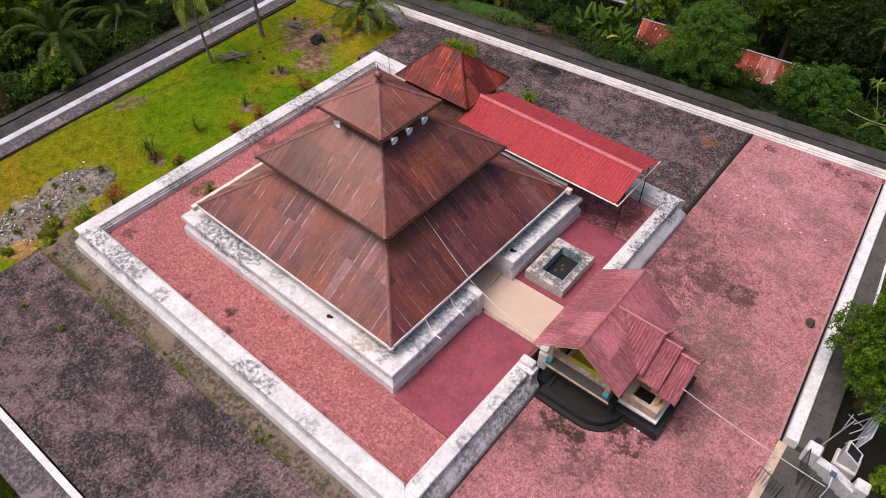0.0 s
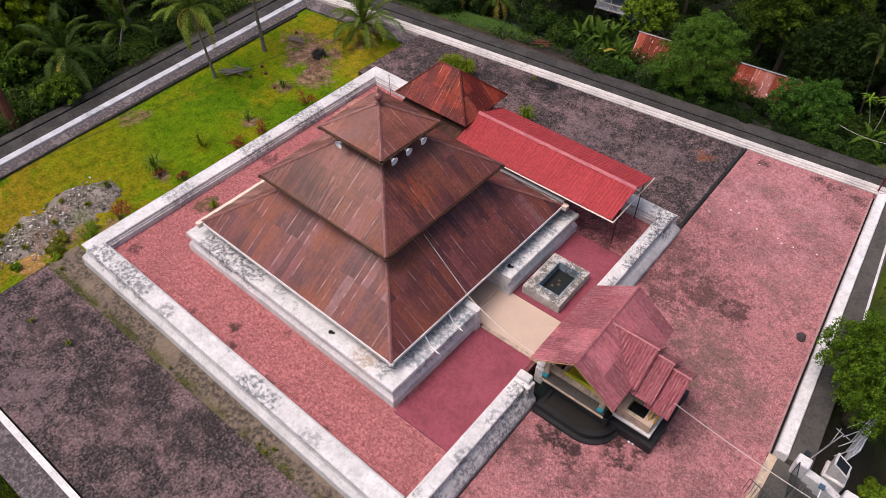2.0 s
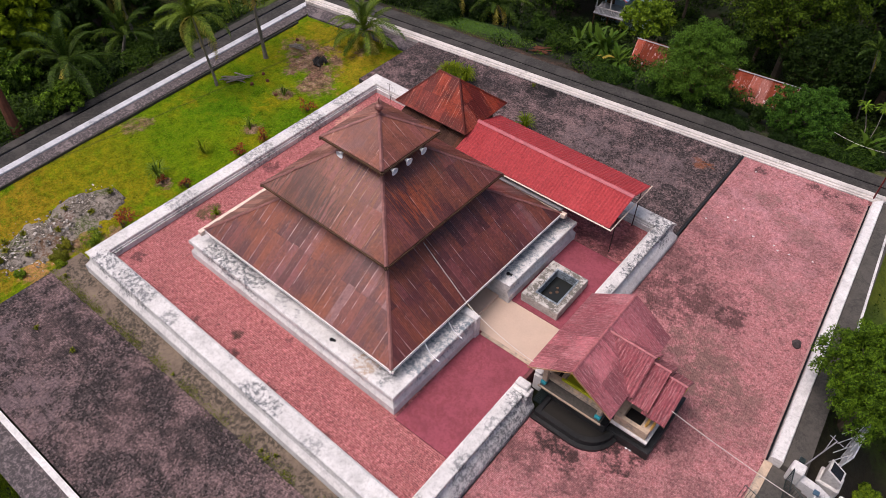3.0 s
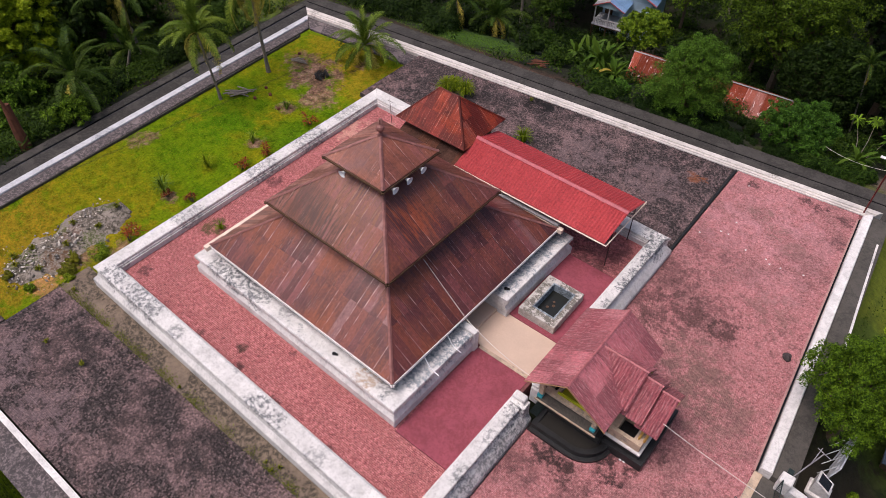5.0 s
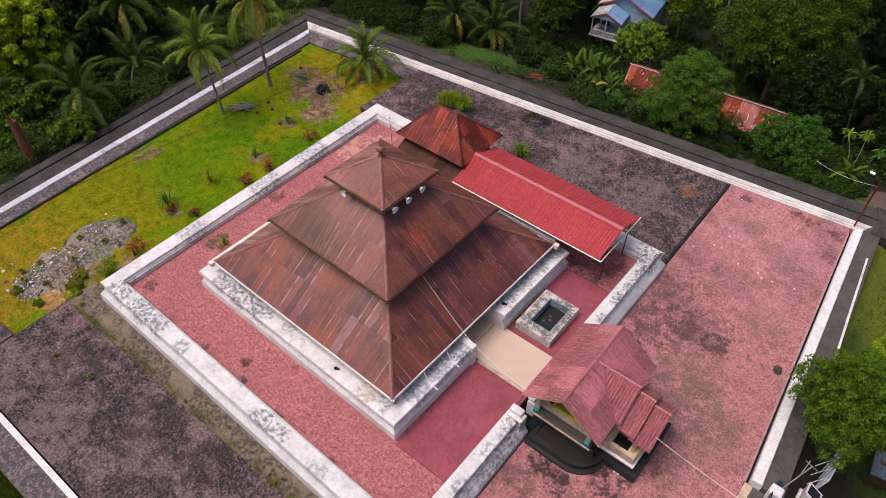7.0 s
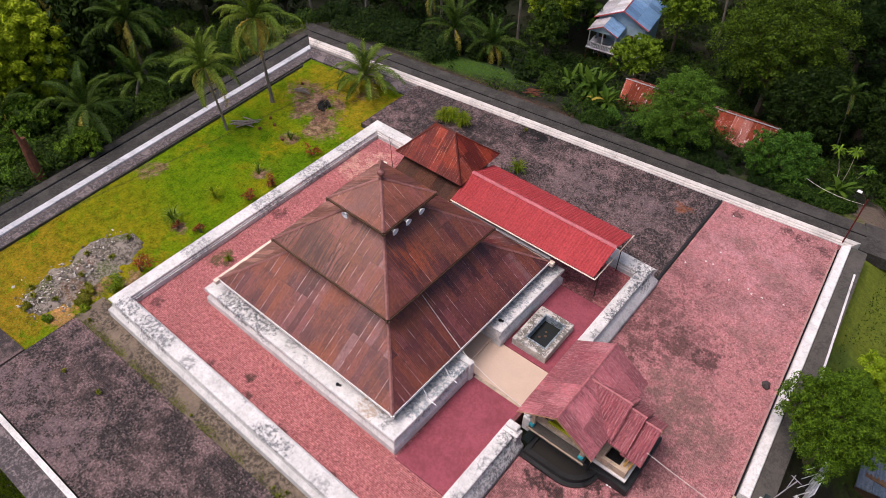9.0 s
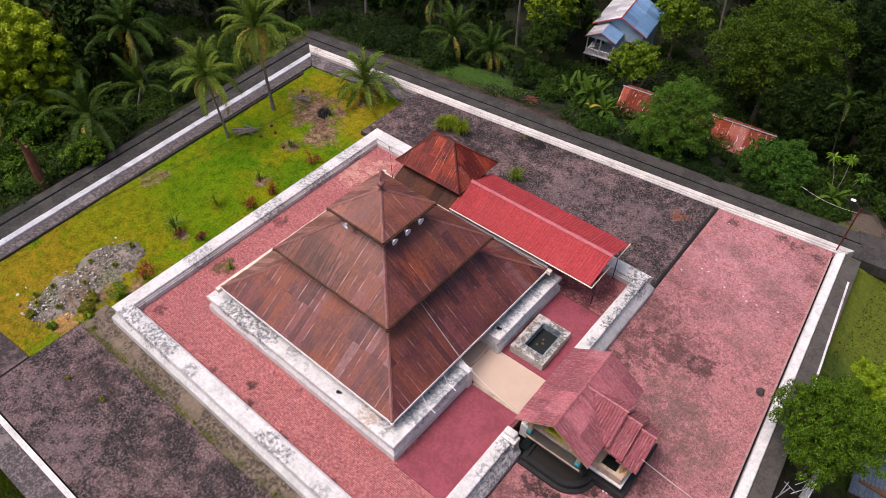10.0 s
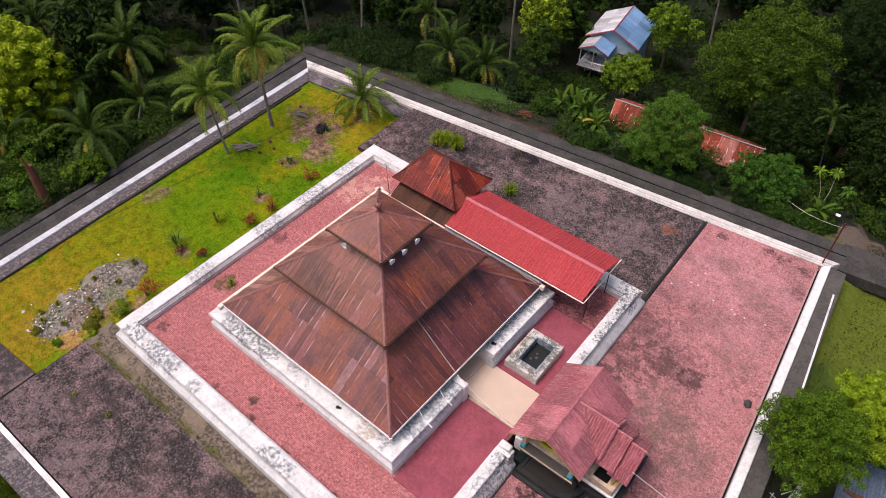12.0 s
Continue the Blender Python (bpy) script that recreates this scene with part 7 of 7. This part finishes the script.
# undergrowth
def undergrowth():
    rs = np.random.RandomState(9)
    lob = []
    while len(lob) < 2400:
        x, y = rs.uniform(-62, 34), rs.uniform(-26, 66)
        df, dl, dr = y - far_y(x), left_x(y) - x, x - right_x(y)
        if not (df > 4.8 or dl > 3.6 or (dr > 3.4 and y > -16)):
            continue
        if -50 < x < -33 and 10 < y < 21 or (df < 9 and rs.rand() < 0.6) or (-22 < x < -10 and 0 < df < 13 and rs.rand() < 0.85):
            continue
        if (x > 20.5 and y < 31) or (df > 11 and x < -13):
            continue
        if noise.noise(Vector((x * 0.13, y * 0.13, 7))) < -0.12:
            continue
        lob.append((x, y, terrain(x, y) + rs.uniform(-0.1, 0.35), rs.uniform(0.35, 1.1)))
    me = leaf_cloud("undergrowth", lob, 150000, 0.13, M_leaf_mid, 12)
    bush = []
    while len(bush) < 420:
        x, y = rs.uniform(-52, -27), rs.uniform(-14, 24)
        dl = left_x(y) - x
        if dl < 4.0 or (-46 < x < -29 and 10 < y < 22) or noise.noise(Vector((x * 0.2, y * 0.2, 4))) < -0.15:
            continue
        bush.append((x, y, terrain(x, y) + rs.uniform(0.0, 0.5), rs.uniform(0.4, 1.2)))
    tagged(new("slope_bushes", leaf_cloud("slope_bushes", bush, 80000, 0.11, M_leaf_mid, 14)), "leafy green bushes on the slope below the path", "undergrowth", kind="stuff")
    edge = []
    while len(edge) < 80:
        x, d = rs.uniform(-1.0, 27.0), rs.uniform(4.2, 7.8)
        if 1.8 < x < 14.0 or x > 18.3 or noise.noise(Vector((x * 0.35, d * 0.3, 8))) < -0.1:
            continue
        y = far_y(x) + d
        edge.append((x, y, terrain(x, y) + rs.uniform(-0.1, 0.3), rs.uniform(0.3, 0.75)))
    tagged(new("lane_bushes", leaf_cloud("lane_bushes", edge, 26000, 0.085, M_leaf_mid, 15)), "low green bushes crowding the lane edge", "undergrowth", kind="stuff")
    # Added near-black plants cover the strip that lies in the trees' shade.
    foot = []
    while len(foot) < 110:
        x, d = rs.uniform(-1.0, 15.0), rs.uniform(4.1, 6.4)
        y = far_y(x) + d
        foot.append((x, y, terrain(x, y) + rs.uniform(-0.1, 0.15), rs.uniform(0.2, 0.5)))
    tagged(new("foot_bushes", leaf_cloud("foot_bushes", foot, 22000, 0.07, M_leaf_shade, 17)), "dark low plants filling the shade between lane and trees", "undergrowth", kind="stuff")
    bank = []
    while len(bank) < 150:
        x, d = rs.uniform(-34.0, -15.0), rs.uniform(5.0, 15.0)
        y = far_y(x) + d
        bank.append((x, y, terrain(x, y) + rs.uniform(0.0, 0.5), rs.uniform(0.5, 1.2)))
    tagged(new("bank_bushes", leaf_cloud("bank_bushes", bank, 30000, 0.13, M_leaf_shade, 16)), "dark bushes on the bank behind the lane", "undergrowth", kind="stuff")
    # Dark bushes added so the wood floor gets its shade by colour.
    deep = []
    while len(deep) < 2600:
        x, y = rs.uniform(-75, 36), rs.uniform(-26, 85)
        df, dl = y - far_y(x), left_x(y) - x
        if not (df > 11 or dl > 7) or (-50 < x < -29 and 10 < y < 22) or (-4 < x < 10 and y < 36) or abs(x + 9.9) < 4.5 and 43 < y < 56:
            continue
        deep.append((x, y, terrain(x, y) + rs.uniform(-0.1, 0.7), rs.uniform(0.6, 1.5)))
    wood = leaf_cloud("wood_floor", deep, 130000, 0.19, M_leaf_shade, 13)
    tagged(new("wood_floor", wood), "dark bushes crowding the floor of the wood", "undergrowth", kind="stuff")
    tagged(new("undergrowth", me), "tangled dark green undergrowth on the slopes", "undergrowth", kind="stuff")


undergrowth()


def grass(name, label, count, spot, height, material, seed, wide=0.03):
    rs = np.random.RandomState(seed)
    pos = []
    while len(pos) < count:
        q = spot(rs)
        if q is not None:
            pos.append(q)
    p = np.array(pos)
    a = rs.rand(count) * 6.283
    s = np.stack((np.cos(a), np.sin(a), np.zeros(count)), 1) * wide
    tip = p + np.stack((rs.normal(0, 0.05, count), rs.normal(0, 0.05, count), height * (0.5 + rs.rand(count))), 1)
    v = np.stack((p - s, p + s, tip), 1).reshape(-1, 3)
    me = bpy.data.meshes.new(name)
    me.from_pydata(v.tolist(), [], [(3 * i, 3 * i + 1, 3 * i + 2) for i in range(count)])
    me.materials.append(material)
    return tagged(new(name, me), label, "grass", kind="stuff")


def lawn_spot(rs):
    x, y = rs.uniform(-22.6, -11.6), rs.uniform(-15.4, 17)
    if not inside(LAWN, x, y):
        return None
    d = math.hypot(x + 17.5, y - 11.3) + 5.5 * (0.5 + 0.5 * noise.noise(Vector((x * 0.8, y * 0.8, 0))))
    if d < 4.4 or (math.hypot(x + 17.5, y - 11.3) < 3.6 and rs.rand() < 0.75) or (math.hypot((x + 16.0) / 2.0, (y + 9.8) / 4.0) < 1 and rs.rand() < 0.6):
        return None
    return (x, y, lawn_z(x, y) - 0.01)


grass("lawn_grass", "short green and yellow lawn grass", 52000, lawn_spot, 0.06, M_blade, 5, 0.018)


def clearing_spot(rs):
    x, y = rs.uniform(-52, -24), rs.uniform(-14, 24)
    return (x, y, terrain(x, y)) if left_x(y) - x > 4 else None


grass("slope_grass", "rough grass on the slope below the path", 16000, clearing_spot, 0.16, M_blade, 6, 0.05)


def side_spot(rs):
    x, y = rs.uniform(21, 34), rs.uniform(8, 30)
    return (x, y, terrain(x, y)) if x - right_x(y) > 2.0 else None


grass("side_grass", "dull green grass below the boundary wall", 16000, side_spot, 0.06, M_leaf_mid, 7, 0.045)


def bank_spot(rs):
    x, y = rs.uniform(-26, -8), rs.uniform(20, 33)
    return (x, y, terrain(x, y)) if 4.0 + 2.2 * noise.noise(Vector((x * 0.4, y * 0.4, 5))) < y - far_y(x) < 10 else None


grass("bank_grass", "bright grass on the bank behind the lane", 9000, bank_spot, 0.05, M_leaf, 8, 0.03)

def verge_spot(rs):
    x = rs.uniform(-13.3, 9.0)
    y = -12.10 + rs.normal(0, 0.2)
    return (x, y, -1.05) if noise.noise(Vector((x * 0.9, 3, 0))) + rs.rand() * 0.6 - 0.025 * (x + 13.0) > 0.0 and y < -11.5 else None


grass("verge_weeds", "weeds along the joint of wall strip and paving", 7000, verge_spot, 0.05, M_moss, 9, 0.025)

# small plants on the lawn
def croton(at, r, seed):
    """A few upright stems with narrow arching red leaves."""
    rng = random.Random(seed)
    at = Vector(at)
    p = thing("croton", at, "small spiky red-leaved croton shrub on the lawn", "shrub", "crotons along the wall")
    stems, blades = bmesh.new(), bmesh.new()
    for _ in range(7):
        top = at + Vector((rng.gauss(0, 0.42) * r, rng.gauss(0, 0.42) * r, r * rng.uniform(0.6, 1.5)))
        tube(stems, [at - Vector((0, 0, 0.1)), at.lerp(top, 0.5) + Vector((0, 0, 0.05)), top], [0.022, 0.016, 0.008], 4)
        for _ in range(16):
            a = rng.uniform(0, 6.283)
            o = Vector((math.cos(a), math.sin(a), rng.uniform(-0.1, 0.9))).normalized()
            w = Vector((-o.y, o.x, 0)) * 0.032
            q = top - Vector((0, 0, rng.uniform(0, 0.3) * r))
            ln = r * rng.uniform(0.35, 0.7)
            mid, tip = q + o * ln * 0.55, q + o * ln + Vector((0, 0, -0.3 * ln))
            vs = [blades.verts.new(v) for v in (q, mid - w, mid + w, tip)]
            blades.faces.new((vs[0], vs[1], vs[2]))
            blades.faces.new((vs[1], vs[3], vs[2]))
    part("stem", stems, M_bark, p)
    part("leaves", blades, M_leaf_red, p)


for k, (x, y, r) in enumerate(((-13.35, 2.84, 0.55), (-13.5, 0.8, 0.55), (-13.35, -3.2, 0.42), (-13.6, 6.9, 0.55), (-13.4, -7.7, 0.75), (-14.9, -3.9, 0.35))):
    croton((x, y, lawn_z(x, y)), r, 600 + k)
tuft((-15.5, -3.7, lawn_z(-15.5, -3.7)), 0.85, 40, 611, M_frond, "young palm seedling with arching leaves", "palm_seedling")
tuft((-15.4, -0.45, lawn_z(-15.4, -0.45)), 0.7, 30, 612, M_blade, "pale green palm seedling on the lawn", "palm_seedling")
tuft((-15.0, 3.0, lawn_z(-15.0, 3.0)), 0.6, 14, 613, M_frond, "small palm seedling in a ring of bare soil", "palm_seedling")
tuft((-16.2, 7.1, lawn_z(-16.2, 7.1)), 0.6, 22, 614, M_frond, "small palm seedling on bare soil", "palm_seedling")
for k, (x, y) in enumerate(((-8.6, 15.8), (-8.2, 16.2), (-7.3, 16.3))):
    tuft((x, y, OUTER - 0.03), 0.85, 150, 620 + k, M_blade, "pale green spider-like grass clump on black paving")
tuft((-0.9, 14.4, OUTER - 0.03), 0.8, 60, 630, M_blade, "pale green grass clump behind the canopy")
tuft((-9.0, -4.2, -0.02), 0.35, 26, 631, M_blade, "weeds growing between red pavers", "weeds")
for k in range(8):
    r2 = random.Random(900 + k)
    x, y = -12.9 + r2.uniform(-0.5, 24.0), -11.75 + r2.uniform(-0.3, 0.1)
    tuft((x, y, -1.04), 0.14, 16, 640 + k, M_moss, "weeds at the foot of the wall", "weeds")
for k, (x, y, r) in enumerate(((-13.5, -9.3, 0.8), (-13.9, -11.2, 0.6), (-13.3, -11.5, 0.4), (-14.3, -10.6, 0.5), (-16.0, -13.6, 0.4), (-14.3, -13.2, 0.4))):
    shrub((x, y, lawn_z(x, y)), r * 0.8, 1700, 0.045, M_moss if k in (1, 3, 4) else M_leaf_lime, 660 + k, "low weedy shrub by the rubble heap", "weed_shrub")


# rubble heap
def heap_z(x, y):
    return 0.42 * math.exp(-((x + 16.3) ** 2 / 1.6 + (y + 7.3) ** 2 / 2.2)) + 0.28 * math.exp(-((x + 16.0) ** 2 / 1.3 + (y + 11.0) ** 2 / 5.0))


def rubble():
    rs = random.Random(31)
    base = bmesh.new()
    bmesh.ops.create_icosphere(base, subdivisions=1, radius=1)
    shape = [v.co.copy() for v in base.verts]
    tri = [[v.index for v in f.verts] for f in base.faces]
    base.free()
    verts, faces = [], []
    for _ in range(860):
        t = rs.random() ** 1.7
        cx, cy = -15.9 - 0.4 * t + rs.gauss(0, 0.75), -13.2 + 6.2 * t + rs.gauss(0, 0.55)
        h = heap_z(cx, cy)
        r = rs.choice((0.03, 0.035, 0.04, 0.05, 0.06, 0.08, 0.12)) * rs.uniform(0.7, 1.2)
        b0 = len(verts)
        m = Euler((rs.gauss(0, 0.5), rs.gauss(0, 0.5), rs.uniform(0, 6))).to_matrix() @ Matrix.Diagonal((r, r * rs.uniform(0.4, 0.9), r * rs.uniform(0.2, 0.45)))
        o = Vector((cx, cy, lawn_z(cx, cy) + h + r * 0.2))
        verts.extend(tuple(o + m @ v * (1 + rs.uniform(-0.2, 0.2))) for v in shape)
        faces.extend(tuple(b0 + i for i in f) for f in tri)
    me = bpy.data.meshes.new("rubble_heap")
    me.from_pydata(verts, [], faces)
    m, nt, b = start("broken_stones", 0.95)
    isl = nt.nodes.new("ShaderNodeNewGeometry").outputs["Random Per Island"]
    nt.links.new(ramp(nt, isl, [(0.0, (0.085, 0.075, 0.060)), (0.45, (0.19, 0.17, 0.145)), (0.78, (0.34, 0.31, 0.27)), (1.0, (0.66, 0.62, 0.57))]), b.inputs["Base Color"])
    me.materials.append(m)
    tagged(new("rubble_heap", me), "heap of broken grey stones and cement on the lawn", "rubble", kind="stuff")
    bm = bmesh.new()
    bmesh.ops.create_grid(bm, x_segments=40, y_segments=40, size=1)
    for v in bm.verts:
        x, y = -16.0 + v.co.x * 2.9, -9.8 + v.co.y * 5.2
        d = math.hypot(v.co.x, v.co.y)
        h = heap_z(x, y) + 0.14 * noise.noise(Vector((x * 1.4, y * 1.4, 3))) + 0.06 * noise.noise(Vector((x * 4, y * 4, 3)))
        v.co = Vector((x, y, lawn_z(x, y) + (h if d < 0.72 + 0.2 * noise.noise(Vector((x * 0.8, y * 0.8, 9))) else -0.3) - 0.04))
    for f in bm.faces:
        f.smooth = True
    tagged(part("rubble_soil", bm, plaster("ashen_soil", (0.26, 0.225, 0.19), 0.9, 0.48, 0.0, 0.47, (0.055, 0.048, 0.034), marks=(((-15.2, -11.2, -1.0), 0.9, (0.13, 0.065, 0.030), 0.85), ((-16.4, -9.6, -1.0), 0.8, (0.10, 0.045, 0.028), 0.8), ((-15.0, -9.0, -1.0), 0.8, (0.060, 0.085, 0.012), 0.85), ((-16.5, -12.4, -1.0), 0.9, (0.060, 0.085, 0.012), 0.85), ((-17.3, -10.0, -1.0), 0.7, (0.060, 0.085, 0.012), 0.7), ((-16.6, -7.0, -0.8), 0.5, (0.070, 0.095, 0.012), 0.7)))), "ashen soil under the rubble heap", "soil", kind="structure")


rubble()
for k, (x, y) in enumerate(((-16.9, -11.6), (-15.6, -10.2), (-17.0, -9.0), (-15.2, -12.2), (-16.4, -12.9), (-15.5, -8.2), (-17.2, -12.6), (-14.8, -10.4), (-16.1, -6.6))):
    tuft((x, y, lawn_z(x, y) + heap_z(x, y) - 0.05), 0.26, 34, 680 + k, M_moss, "dull weeds growing through the rubble", "weeds")


def logs(at, n, ln, material, seed, label, name):
    r = random.Random(seed)
    p = thing(name, at, label, "wood")
    for _ in range(n):
        a = r.uniform(-0.5, 0.5) + (0.6 if seed % 2 else 2.2)
        o = Vector(at) + Vector((r.uniform(-0.4, 0.4), r.uniform(-0.4, 0.4), r.uniform(0.05, 0.25)))
        d = Vector((math.cos(a), math.sin(a), r.uniform(-0.05, 0.1))) * ln * r.uniform(0.5, 1)
        part("branch", tubes(([o - d / 2, o + Vector((0, 0, 0.04)), o + d / 2], [0.05, 0.06, 0.03]), sides=5), material, p)
    return p


logs((-20.2, 6.3, lawn_z(-20, 6)), 12, 1.8, M_deadwood, 701, "heap of grey dead branches on the lawn", "branch_heap")
logs((-17.4, 11.6, lawn_z(-17, 11)), 26, 0.9, M_char, 702, "heap of charred branches on bare soil", "burnt_heap")
logs((-20.0, 11.8, lawn_z(-20, 12)), 7, 1.2, M_deadwood, 703, "scattered dead fronds on bare soil", "branch_heap")
for x, y in ((-18.9, 6.5), (-18.4, 7.5), (-19.3, 7.9), (-20.9, 12.7), (-16.6, 6.7)):
    s = thing("stump", (x, y, lawn_z(x, y)), "small dark cut palm stump on the lawn", "stump", "stumps on the lawn")
    part("bole", lathe(bmesh.new(), (x, y, lawn_z(x, y) - 0.05), [(0.15, 0), (0.12, 0.10), (0.11, 0.20), (0.07, 0.21)], 9), M_stump, s)
s = thing("dead_trunk", on(-26.6, -6.8), "red-brown broken trunk beside the path", "trunk")
part("bole", tubes(([on(-26.6, -6.8, -0.4), on(-26.7, -6.8, 1.4), on(-26.95, -6.7, 3.4)], [0.42, 0.33, 0.24]), ([on(-26.7, -6.8, 2.4), on(-27.0, -6.9, 4.2)], [0.2, 0.05]), sides=9), M_stump, s)
s = logs(on(-6.6, 24.9), 16, 1.3, M_stump, 705, "heap of dry brown fronds on the bank", "branch_heap")
logs(on(2.0, 37.0), 7, 3.2, M_deadwood, 706, "pale felled logs lying behind the hut", "log_pile")
for k, (x, y, z) in enumerate(((-7.6, -14.2, -1.0), (-10.2, -14.6, -1.0), (-3.2, 18.8, OUTER))):
    tuft((x, y, z), 0.2, 18, 670 + k, M_moss, "small weeds growing between pavers", "weeds")


# ---- pavers ----
def bricks(pts, w, h, skip):
    xs, ys = [p[0] for p in pts], [p[1] for p in pts]
    got, j, y = [], 0, min(ys)
    rng = random.Random(3)
    while y < max(ys):
        x = min(xs) + (w / 2 if j % 2 else 0) + rng.uniform(-0.3, 0.3) * w
        while x < max(xs):
            if inside(pts, x, y) and not skip(x, y):
                got.append((x + rng.uniform(-0.006, 0.006), y + rng.uniform(-0.006, 0.006)))
            x += w
        y += h
        j += 1
    return got


def covered(x, y):
    if abs(x) < 7.0 and abs(y) < 7.0:
        return True
    return x > 7.15 and -7.5 < y < 6.95


BW, BH = 0.112, 0.088
brick_shape = [(-BW / 2 + 0.005, -BH / 2 + 0.005), (BW / 2 - 0.005, -BH / 2 + 0.005), (BW / 2 - 0.005, BH / 2 - 0.005), (-BW / 2 + 0.005, BH / 2 - 0.005)]
paver_field("court_pavers", bricks([(-10.45, -9.7), (10.12, -10.16), (10.25, 10.1), (-10.35, 10.34)], BW, BH, covered), brick_shape, -0.03, 0.03, M_paver_in, court, "small worn red pavers")
paver_field("pink_pavers", hexes([(11.5, 20.98), (11.5, -12.0), (21.52, -12.0), (20.57, 0.0), (18.86, 21.8)], 0.076, 0), hex_shape(0.076, 0.005), OUTER - 0.03, 0.03, M_paver_out, bpy.data.objects["pavement_pink"], "worn pink six-sided pavers")
paver_field("far_pavers", hexes([(-13.2, 11.7), (11.2, 11.7), (11.2, 20.92), (-13.2, 18.2)], 0.092, 0), hex_shape(0.092, 0.006), OUTER - 0.03, 0.03, M_paver_dark, bpy.data.objects["pavement_far"], "blackened six-sided pavers")
allp = hexes([(-13.1, -12.2), (-13.1, -17.95), (9.0, -17.95), (9.0, -12.2)], 0.092, 0)
near = set(c for c in allp if -3.3 < c[0] < -1.2 and -16.6 < c[1] < -13.7)
near = set(sorted(near)[:300])
paver_field("front_pavers", [c for c in allp if c not in near], hex_shape(0.092, 0.006), -1.03, 0.03, M_paver_dark, pav_front, "blackened six-sided pavers")
hs = hex_shape(0.092, 0.006)
hex_me = bpy.data.meshes.new("paver")
hex_me.from_pydata([(x, y, 0) for x, y in hs] + [(x * 0.9, y * 0.9, 0.03) for x, y in hs], [], [tuple(range(6, 12))] + [(i, (i + 1) % 6, 6 + (i + 1) % 6, 6 + i) for i in range(6)])
hex_me.materials.append(M_paver_dark_piece)
pinv = placed(pav_front).inverted()
rp = random.Random(5)
for x, y in sorted(near):
    o = new("paver", hex_me)
    o.parent = pav_front
    o.matrix_parent_inverse = pinv
    o.matrix_basis = pose(x, y, -1.03 + rp.uniform(-0.005, 0.006), rp.uniform(-1, 1), rp.uniform(-1, 1), 0)
pink = bpy.data.objects["pavement_pink"]
for k, (x, y) in enumerate(((12.0, 14.1), (12.95, 15.0), (13.4, 15.05), (14.7, 14.45), (15.9, 14.5), (16.2, 14.25), (16.8, 14.35), (18.0, 14.65), (13.35, 16.3), (12.6, 20.0))):
    rc = random.Random(800 + k)
    a0 = rc.uniform(0, 6.28)
    part("paver_chip", prism([(x + 0.075 * math.cos(a0 + q), y + 0.075 * math.sin(a0 + q)) for q in (0, 2.0, 4.1)], OUTER - 0.02, OUTER + 0.022), M_clean, pink, "pale half paver")
# grass outside the white kerb
def kerb_spot(rs):
    return (rs.uniform(-9.0, -2.0), rs.uniform(-21.5, -19.6), -1.5)


grass("kerb_grass", "bright grass outside the stone strip", 9000, kerb_spot, 0.22, M_blade, 11, 0.03)
